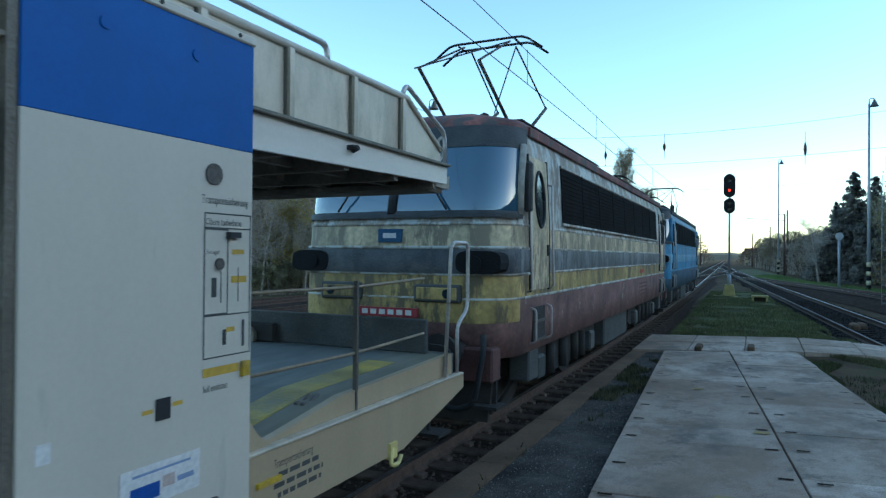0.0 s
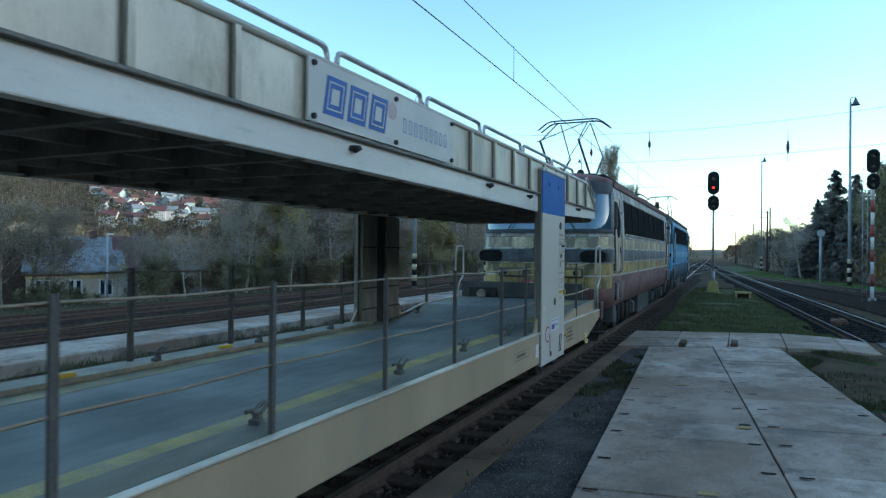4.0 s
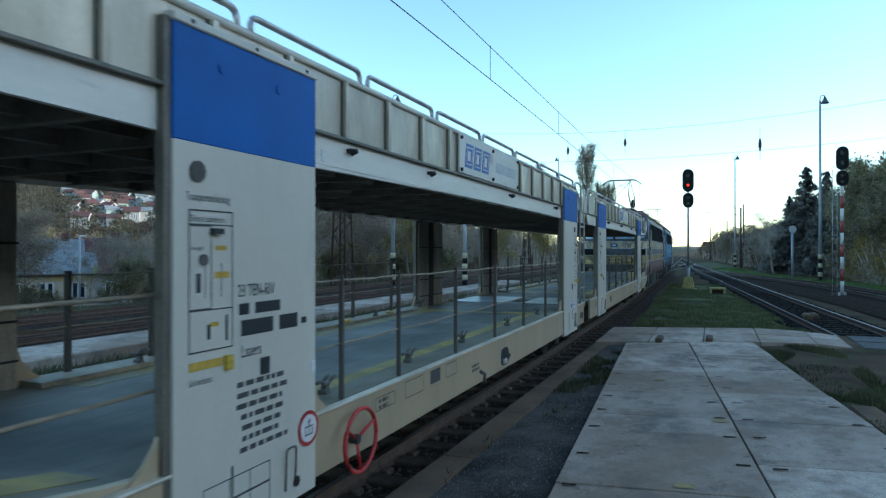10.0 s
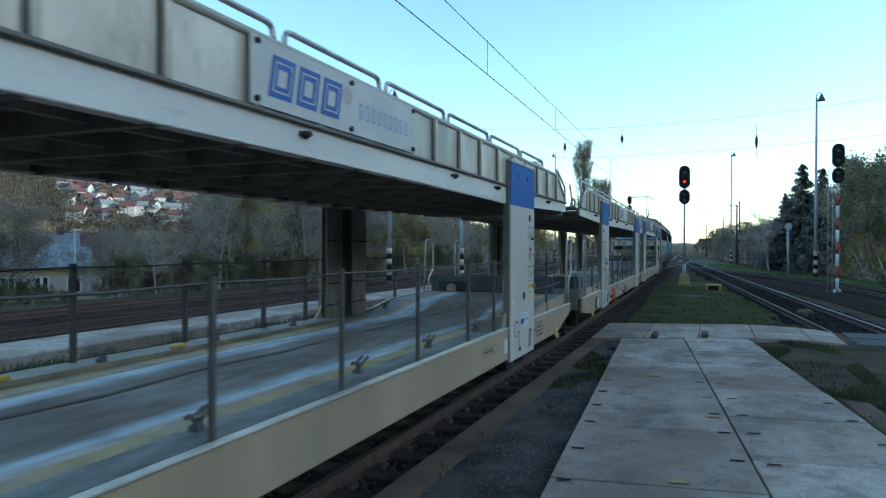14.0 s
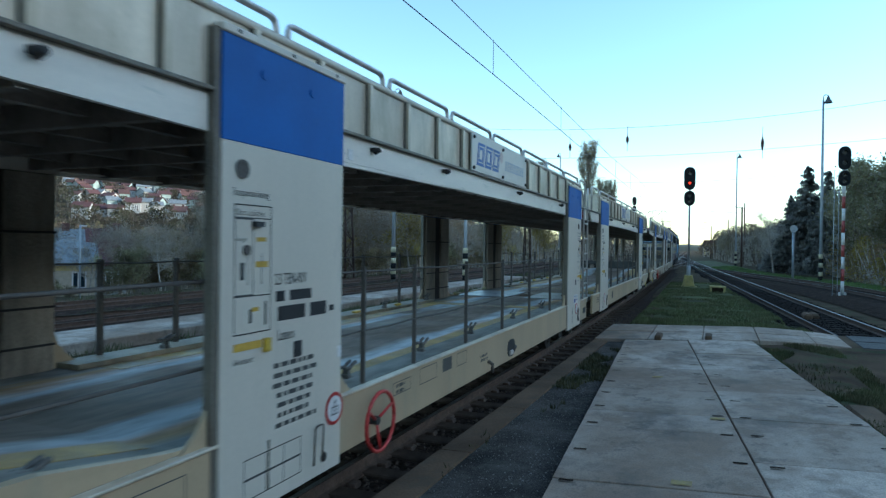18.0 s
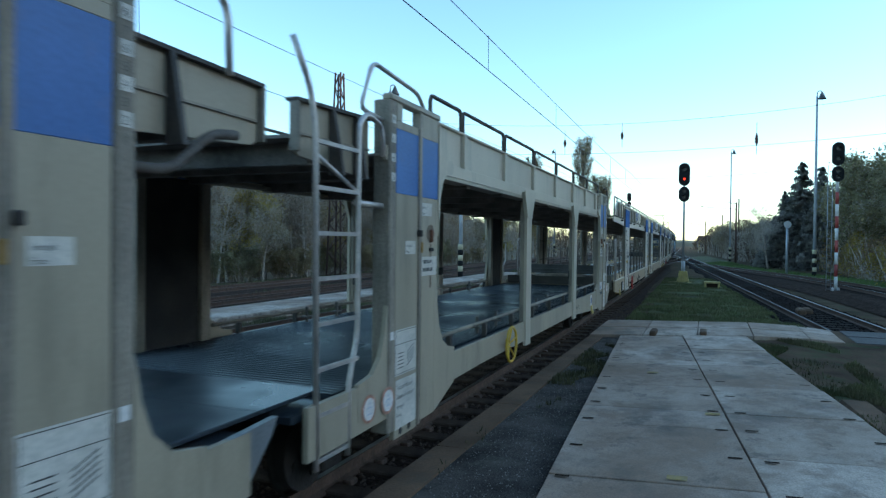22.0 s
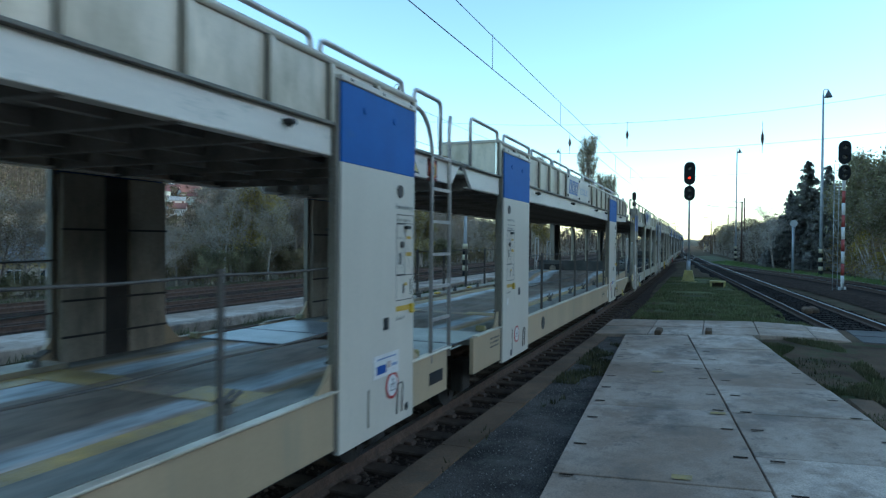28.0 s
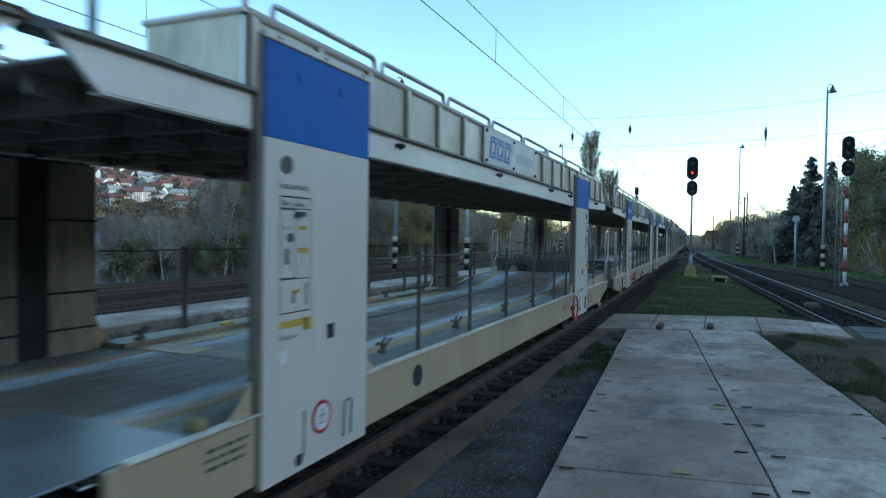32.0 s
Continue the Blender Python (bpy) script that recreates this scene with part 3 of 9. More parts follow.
def yard_weeds(rng):
    y = rng.uniform(0, 60)
    x = rng.choice((rng.gauss(-7.6, 0.5), rng.gauss(-12.5, 0.35), rng.gauss(-12.6, 0.25), rng.gauss(-15.6, 0.3), rng.gauss(-19.3, 0.6), rng.gauss(-24.6, 0.9)))
    if noise.noise((x, y * 0.7, 9)) < 0.02:
        return None
    return x, y, ground_z(x, y)


blades("yard_weeds", 42000, yard_weeds, 0.04, 0.24, M_YWEED, "ragged weeds between the yard tracks", 6, 0.013)
# green verge along the third track
bm = bmesh.new()
rows = []
for k in range(60):
    y = 30 + 2.0 * k
    x0 = far_track(y) + 2.3 + 0.3 * noise.noise((y * 0.2, 0, 2))
    rows.append([bm.verts.new((x0 + w, y, max(ground_z(x0 + w, y), -0.69) + 0.03 + 0.12 * h)) for w, h in ((0, 0), (1.0, 1), (2.2, 1.6), (3.6, 2.0))])
for a, b in zip(rows, rows[1:]):
    for i in range(3):
        bm.faces.new((a[i], a[i + 1], b[i + 1], b[i]))
tagged(link(bm, "verge", M_VERGE), "green grass verge along the third track", "ground", kind="structure")


def verge_area(rng):
    y = 32 + 70 * rng.random() ** 1.5
    w = rng.uniform(0, 3.4)
    x = far_track(y) + 2.3 + w
    return x, y, max(ground_z(x, y), -0.69) + 0.03 + 0.12 * min(1.6, w)


blades("verge_grass", 14000, verge_area, 0.08, 0.26, M_VERGEBLADE, "rough green grass on the verge", 14, 0.02)
# point motor covers by the second track
for x, y in ((2.95, 25.4), (3.18, 25.7)):
    bm = boxbm(x - 0.13, x + 0.13, y - 0.45, y + 0.45, SZ - 0.3, SZ + 0.0, bev=0.06)
    tagged(link(bm, "point_cover", M_KERB), "grey rounded cover between the rails", "cover", "point covers")
# right-hand kerb remains of the platform
bm = boxbm(2.35, 2.7, 3.5, 9.5, -0.7, 0.1, bev=0.03)
o = link(bm, "old_kerb", M_KERB)
o.rotation_euler = (0, 0, radians(4.6))
o.location = (0.05, 0.4, 0.0)
tagged(o, "sunken old kerb stone in the soil", "kerb", kind="structure")


# ---- lettering ----
LETTERS = {}


def text_bm(s, size):
    """A line of flat lettering, in its own plane from (0, 0), as a bmesh."""
    if (s, size) in LETTERS:
        bm = bmesh.new()
        bm.from_mesh(LETTERS[s, size])
        return bm
    cu = bpy.data.curves.new("lettering", "FONT")
    cu.body, cu.size, cu.resolution_u = s, size, 2
    ob = bpy.data.objects.new("lettering", cu)
    scene.collection.objects.link(ob)
    dg = bpy.context.evaluated_depsgraph_get()
    me = bpy.data.meshes.new_from_object(ob.evaluated_get(dg))
    bm = bmesh.new()
    bm.from_mesh(me)
    LETTERS[s, size] = me
    bpy.data.objects.remove(ob)
    bpy.data.curves.remove(cu)
    return bm


def on_side(bm, x, y, z, turn=90):
    """Put flat lettering upright on a side wall at x that is seen from +x, starting at (y, z)."""
    bmesh.ops.transform(bm, matrix=pose(x, y, z) @ pose(0, 0, 0, 90, 0, 90), verts=bm.verts)
    return bm


def lettering(name, s, size, x, y, z, m, parent, squeeze=1.0):
    bm = text_bm(s, size)
    bmesh.ops.scale(bm, vec=(squeeze, 1, 1), verts=bm.verts)
    return part(name, on_side(bm, x, y, z), m, parent)


def bars(name, rows, x, m, parent):
    """Unreadable print: plain bars (y0, y1, z0, z1) lying on a side wall."""
    bm = bmesh.new()
    for y0, y1, z0, z1 in rows:
        vs = [bm.verts.new((x, y, z)) for y, z in ((y0, z0), (y1, z0), (y1, z1), (y0, z1))]
        bm.faces.new(vs)
    return part(name, bm, m, parent)


def outline(rows, w):
    """The four thin strokes round each rectangle."""
    out = []
    for y0, y1, z0, z1 in rows:
        out += [(y0, y1, z0, z0 + w), (y0, y1, z1 - w, z1), (y0, y0 + w, z0 + w, z1 - w), (y1 - w, y1, z0 + w, z1 - w)]
    return out


def para(y0, y1, z_top, n, pitch, h, seed):
    rng = random.Random(seed)
    out = []
    for i in range(n):
        y, end = y0 + rng.random() * 0.12 * (y1 - y0), y1 - rng.random() * 0.3 * (y1 - y0)
        z = z_top - i * pitch
        while y < end:
            w = rng.uniform(0.03, 0.1)
            out.append((y, min(end, y + w), z - h, z))
            y += w + 0.018
    return out


# ---- more materials for the wagons ----
def deck_mat(name, base, streaks, wet, amount):
    """Steel deck with long streaks along the wagon and wet patches."""
    m = bpy.data.materials.new(name)
    m.use_nodes = True
    nt, L = m.node_tree, m.node_tree.links
    b = nt.nodes["Principled BSDF"]
    b.inputs["Specular IOR Level"].default_value = 0.35
    co = nt.nodes.new("ShaderNodeTexCoord")
    last = None
    for i, (c, sx, sy, lo, hi) in enumerate(streaks):
        mp = nt.nodes.new("ShaderNodeMapping")
        mp.inputs["Scale"].default_value = (sx, sy, 1)
        mp.inputs["Location"].default_value = (3.7 * i, 5.1 * i, 0)
        L.new(co.outputs["Object"], mp.inputs[0])
        n = nt.nodes.new("ShaderNodeTexNoise")
        n.inputs["Scale"].default_value, n.inputs["Detail"].default_value = 1.0, 5
        L.new(mp.outputs[0], n.inputs[0])
        r = nt.nodes.new("ShaderNodeMapRange")
        r.inputs[1].default_value, r.inputs[2].default_value = lo, hi
        L.new(n.outputs[0], r.inputs[0])
        x = nt.nodes.new("ShaderNodeMix")
        x.data_type = "RGBA"
        L.new(r.outputs[0], x.inputs[0])
        if last is None:
            x.inputs[6].default_value = (*base, 1)
        else:
            L.new(last, x.inputs[6])
        x.inputs[7].default_value = (*c, 1)
        last = x.outputs[2]
    L.new(last, b.inputs["Base Color"])
    n = nt.nodes.new("ShaderNodeTexNoise")
    n.inputs["Scale"].default_value, n.inputs["Detail"].default_value = 0.9, 4
    L.new(co.outputs["Object"], n.inputs[0])
    r = nt.nodes.new("ShaderNodeMapRange")
    r.inputs[1].default_value, r.inputs[2].default_value, r.inputs[3].default_value, r.inputs[4].default_value = 0.4, 0.65, wet, 0.55
    L.new(n.outputs[0], r.inputs[0])
    L.new(r.outputs[0], b.inputs["Roughness"])
    n2 = nt.nodes.new("ShaderNodeTexNoise")
    n2.inputs["Scale"].default_value = 60
    L.new(co.outputs["Object"], n2.inputs[0])
    bp = nt.nodes.new("ShaderNodeBump")
    bp.inputs["Strength"].default_value, bp.inputs["Distance"].default_value = amount, 0.004
    L.new(n2.outputs[0], bp.inputs["Height"])
    L.new(bp.outputs[0], b.inputs["Normal"])
    return m


def band_deck(name, bands, rough_, dark, streaks=0.65):
    """Painted steel deck in lanes of wear and painted sheen along the wagon: colours by the distance from the middle,
    ragged and stained.
    """
    m = bpy.data.materials.new(name)
    m.use_nodes = True
    nt, L = m.node_tree, m.node_tree.links
    b = nt.nodes["Principled BSDF"]
    b.inputs["Specular IOR Level"].default_value = 0.2
    co = nt.nodes.new("ShaderNodeTexCoord")
    sep = nt.nodes.new("ShaderNodeSeparateXYZ")
    L.new(co.outputs["Object"], sep.inputs[0])

    def noise_at(sx, sy, scale, detail=5):
        mp = nt.nodes.new("ShaderNodeMapping")
        mp.inputs["Scale"].default_value = (sx, sy, 1)
        L.new(co.outputs["Object"], mp.inputs[0])
        n = nt.nodes.new("ShaderNodeTexNoise")
        n.inputs["Scale"].default_value, n.inputs["Detail"].default_value = scale, detail
        L.new(mp.outputs[0], n.inputs[0])
        return n.outputs[0]

    def calc(op, a, bb):
        x = nt.nodes.new("ShaderNodeMath")
        x.operation = op
        for sock, v in zip(x.inputs, (a, bb)):
            if hasattr(v, "is_output"):
                L.new(v, sock)
            elif v is not None:
                sock.default_value = v
        return x.outputs[0]
    wob = calc("MULTIPLY", calc("SUBTRACT", noise_at(3.0, 0.5, 1.0), 0.5), 0.55)
    fac = calc("DIVIDE", calc("ADD", calc("ABSOLUTE", sep.outputs[0], None), wob), 1.45)
    ramp = nt.nodes.new("ShaderNodeValToRGB")
    el = ramp.color_ramp.elements
    while len(el) < len(bands):
        el.new(0.5)
    for e, (p, c) in zip(el, bands):
        e.position, e.color = p, (*c, 1)
    L.new(fac, ramp.inputs[0])
    x = nt.nodes.new("ShaderNodeMix")
    x.data_type = "RGBA"
    r = nt.nodes.new("ShaderNodeMapRange")
    r.inputs[1].default_value, r.inputs[2].default_value = 0.5, 0.72
    L.new(noise_at(1.6, 0.35, 1.0, 8), r.inputs[0])
    L.new(r.outputs[0], x.inputs[0])
    L.new(ramp.outputs[0], x.inputs[6])
    x.inputs[7].default_value = (*dark, 1)
    y = nt.nodes.new("ShaderNodeMix")
    y.data_type, y.blend_type = "RGBA", "MULTIPLY"
    y.inputs[0].default_value = streaks
    L.new(x.outputs[2], y.inputs[6])
    r2 = nt.nodes.new("ShaderNodeMapRange")
    r2.inputs[1].default_value, r2.inputs[2].default_value, r2.inputs[3].default_value = 0.3, 0.6, 0.4
    L.new(noise_at(9.0, 2.5, 1.0, 7), r2.inputs[0])
    L.new(r2.outputs[0], y.inputs[7])
    L.new(y.outputs[2], b.inputs["Base Color"])
    r3 = nt.nodes.new("ShaderNodeMapRange")
    r3.inputs[1].default_value, r3.inputs[2].default_value, r3.inputs[3].default_value, r3.inputs[4].default_value = 0.35, 0.65, rough_, rough_ + 0.25
    L.new(noise_at(1, 1, 0.9), r3.inputs[0])
    L.new(r3.outputs[0], b.inputs["Roughness"])
    bp = nt.nodes.new("ShaderNodeBump")
    bp.inputs["Strength"].default_value, bp.inputs["Distance"].default_value = 0.3, 0.004
    L.new(noise_at(1, 1, 55), bp.inputs["Height"])
    L.new(bp.outputs[0], b.inputs["Normal"])
    return m


M_DECK1 = band_deck("grey_blue_deck", [(0.0, (0.165, 0.165, 0.155)), (0.45, (0.185, 0.185, 0.17)), (0.62, (0.23, 0.22, 0.19)), (0.85, (0.225, 0.20, 0.15))], 0.48, (0.13, 0.135, 0.13), 0.35)
# The pale blue-white lanes hold the sky's reflection in their colour.
M_DECK2 = band_deck("worn_sky_sheen_deck", [(0.0, (0.21, 0.155, 0.115)), (0.36, (0.235, 0.175, 0.13)), (0.45, (0.50, 0.52, 0.53)), (0.53, (0.60, 0.63, 0.65)), (0.60, (0.56, 0.40, 0.29)), (0.68, (0.48, 0.30, 0.13)), (0.76, (0.30, 0.28, 0.245)), (0.95, (0.23, 0.22, 0.195))], 0.5, (0.165, 0.115, 0.08))
M_RIBBED = deck_mat("ribbed_wet_deck", (0.028, 0.032, 0.038), [((0.05, 0.056, 0.064), 0.8, 0.3, 0.5, 0.7)], 0.26, 0.1)
M_TREAD = mat("tread_plate", (0.30, 0.33, 0.35), 0.35, metal=0.5, var=0.15, scale=2, fine=55, bump=0.01)
M_SIGN = mat("sign_plate", (0.58, 0.555, 0.49), 0.4, var=0.06, scale=2, bump=0.0003, fine_var=0.015)
M_LOGO = mat("logo_blue", (0.02, 0.085, 0.36), 0.4, bump=0)
M_OLIVE = mat("olive_grey_paint", (0.356, 0.316, 0.232), 0.5, var=0.1, scale=1.2, streak=5, dirt=(0.19, 0.155, 0.11), dirt_amt=0.4, bump=0.0005, fine_var=0.025)
M_OLIVE2 = mat("olive_grey_wall", (0.495, 0.451, 0.347), 0.5, var=0.08, scale=1.0, streak=5, dirt=(0.30, 0.26, 0.19), dirt_amt=0.3, bump=0.0005, fine_var=0.02)
M_BLUE2 = mat("faded_blue_paint", (0.065, 0.155, 0.42), 0.45, var=0.08, scale=2, dirt=(0.1, 0.14, 0.28), dirt_amt=0.3, bump=0.0005)
M_FILM = mat("yellowed_white_film", (0.62, 0.61, 0.55), 0.5, var=0.08, scale=5, dirt=(0.45, 0.42, 0.33), dirt_amt=0.3, bump=0)
M_RUST = mat("rust", (0.16, 0.07, 0.035), 0.9, var=0.3, scale=9)

W = 1.5  # half the width over the pillars


def span(e, a, b):
    return sorted((e * a, e * b))


def loop_rail(a, b, z0, z1, x, r=0.021):
    return tubebm(arcpts([(x, a, z0), (x, a, z1), (x, b, z1), (x, b, z0)], 0.07), r, 8)


def pillar(th, e, o0, o1, s, seed):
    """A broad side pillar: outer sheet with blue head, cap, dark strip painted as edge shade, and the two inner
    uprights with the lifting slot between.
    """
    y0, y1 = span(e, o0, o1)
    x = s * W
    xi, xo = sorted((x - s * 0.03, x + s * 0.015))
    p = part("side_pillar", boxbm(xi, xo, y0, y1, 0.57, 2.703, bev=0.004), M_PILLAR, th, "light grey sheet pillar with printed instructions")
    part("blue_head", boxbm(xi, xo, y0, y1, 2.7035, 3.285, bev=0.003), M_BLUE, p, "bright blue head panel")
    part("cap", boxbm(xi - 0.02, xo + 0.012, y0 - 0.01, y1 + 0.01, 3.285, 3.335, bev=0.008), M_PILLAR, p)
    for yy in (y0 + 0.12, (y0 + y1) / 2, y1 - 0.12):
        part("rivet", disc(bmesh.new(), 0, yy, 3.312, 0.012, x + s * 0.012, x + s * 0.032, 8), M_DARK, p)
    t0, t1 = (y0 - 0.045, y0) if e * s > -9 else (y1, y1 + 0.06)
    # The strip's dark colour stands in for shade along the pillar's edge.
    part("seal_strip", boxbm(x - s * 0.06 if s > 0 else x - 0.0, x if s > 0 else x + 0.06, t0, t1, 0.6, 3.3), M_TRIM, p)
    for k, (a, b) in enumerate(((y0 + 0.02, y0 + 0.48), (y1 - 0.48, y1 - 0.02))):
        ua, ub = sorted((x - s * 0.035, x - s * 0.11))
        part("upright", boxbm(ua, ub, a, b, 0.9, 2.72, bev=0.01), M_UPR, p, "dirty beige upright with cable holes")
    ua, ub = sorted((x - s * 0.04, x - s * 0.08))
    part("lifting_slot", boxbm(ua, ub, y0 + 0.48, y1 - 0.48, 0.9, 2.72), M_DARK, p)
    for zz in (1.22, 1.55, 2.2):
        part("cable_clamp", boxbm(x - s * 0.125 if s > 0 else x + 0.11, x - s * 0.11 if s > 0 else x + 0.125, y0 + 0.02, y1 - 0.02, zz, zz + 0.02), M_DARK, p)
    # rounded foot plates beside the pillar, on the sill
    for k in (-1, 1):
        yb = y0 if k < 0 else y1
        pts = [(yb, 1.0)] + [(yb + k * 0.42 * (1 - math.sin(math.radians(q))), 1.0 + 0.42 * (1 - math.cos(math.radians(q)))) for q in range(0, 91, 15)]
        pts = [(yb, 1.0), (yb + k * 0.42, 1.0)] + [(yb + k * 0.42 * (1 - math.sin(math.radians(q))), 1.0 + 0.42 * (1 - math.cos(math.radians(q)))) for q in range(15, 91, 15)]
        part("foot_plate", polybm(pts, x - s * 0.06, x - s * 0.03, 0), M_BEIGE, p)
    return p


M_UPR = mat("sooty_beige_upright", (0.34, 0.30, 0.235), 0.7, var=0.2, scale=2, streak=4, dirt=(0.07, 0.06, 0.045), dirt_amt=0.7)


M_CLAMP = mat("worn_clamp_steel", (0.13, 0.12, 0.105), 0.6, var=0.2, scale=9)


def chock(th, y, x):
    """A deck clamp: slanted foot, stem, and two curved arms on top."""
    bm = bmesh.new()
    box(bm, x - 0.05, x + 0.05, y - 0.07, y + 0.07, 1.03, 1.06, bev=0.01)
    slab_poly(bm, [(y - 0.04, 1.06), (y + 0.045, 1.06), (y + 0.02, 1.15), (y - 0.02, 1.15)], x - 0.03, x + 0.03, 0)
    for q in (-0.035, 0.035):
        tube(bm, arcpts([(x + q, y - 0.10, 1.165), (x + q, y - 0.04, 1.175), (x + q, y, 1.15), (x + q, y + 0.06, 1.19), (x + q, y + 0.13, 1.21)], 0.03, 3), 0.019, 6)
    box(bm, x - 0.05, x + 0.05, y - 0.06, y - 0.02, 1.04, 1.10, bev=0.008)
    for v in bm.verts:
        v.co = Vector((x, y, 1.03)).lerp(v.co, 0.78)
    return part("wheel_clamp", bm, M_CLAMP, th, "grey steel wheel clamp")


def wheelset(th, y, r=0.33, z=None):
    bm = bmesh.new()
    z = r if z is None else z
    for s in (-1, 1):
        disc(bm, 0, 0, 0, r, *sorted((s * 0.69, s * 0.815)), 28)
        disc(bm, 0, 0, 0, r + 0.028, *sorted((s * 0.66, s * 0.69)), 28)
        disc(bm, 0, 0, 0, 0.11, *sorted((s * 0.815, s * 1.0)), 12)
        for k in range(4):
            a = k * math.pi / 2
            box(bm, *sorted((s * 0.815, s * 0.83)), math.cos(a) * 0.2 - 0.03, math.cos(a) * 0.2 + 0.03, math.sin(a) * 0.2 - 0.03, math.sin(a) * 0.2 + 0.03)
    tube(bm, [(-0.7, 0, 0), (0.7, 0, 0)], 0.075, 10)
    w = part("wheelset", bm, M_DARK, th, "dark steel wheelset")
    w.location = (0, y, z)
    WHEELS.append((w, y, z, r))
    return w


WHEELS = []


def buffers(th, e, o, z=1.02, l=0.6):
    for s in (-1, 1):
        y0 = e * o
        b = part("buffer", tubebm([(s * 0.875, y0 - e * 0.1, z), (s * 0.875, y0 + e * (l - 0.05), z)], 0.105, 14), M_GREASE, th, "greasy dark buffer")
        part("sleeve", tubebm([(s * 0.875, y0, z), (s * 0.875, y0 + e * (l - 0.25), z)], 0.14, 16), M_GREASE, b)
        bm = bmesh.new()
        pts = []
        for k in range(28):
            a = 2 * math.pi * k / 28
            pts.append((s * 0.875 + 0.24 * math.copysign(abs(math.cos(a)) ** 0.6, math.cos(a)), z + 0.18 * math.copysign(abs(math.sin(a)) ** 0.6, math.sin(a))))
        slab_poly(bm, pts, *sorted((y0 + e * (l - 0.04), y0 + e * l)), axis=1)
        part("buffer_head", bm, M_DARK, b)


M_GREASE = mat("worn_buffer_steel", (0.36, 0.31, 0.25), 0.45, metal=0.2, var=0.25, scale=5, dirt=(0.05, 0.045, 0.04), dirt_amt=0.6)


def hoop(th, y0, y1, x, z0, z1, kind=0):
    if kind == 0:
        pts = arcpts([(x, y0, z0), (x, y0, z1), (x, y1, z1), (x, y1, z0)], 0.12, 6)
    else:
        k = 1 if y1 > y0 else -1
        pts = arcpts([(x, y0 - k * 0.06, z0), (x, y0 + k * 0.06, z1), (x, y0 + k * 0.44, z1), (x, y0 + k * 0.44, z0 + 0.58), (x, y0 + k * 0.2, z0 + 0.44), (x, y0 + k * 0.2, z0)], 0.09, 6)
    return part("grab_rail", tubebm(pts, 0.019, 8), M_GALV, th, "bent galvanised grab rail")


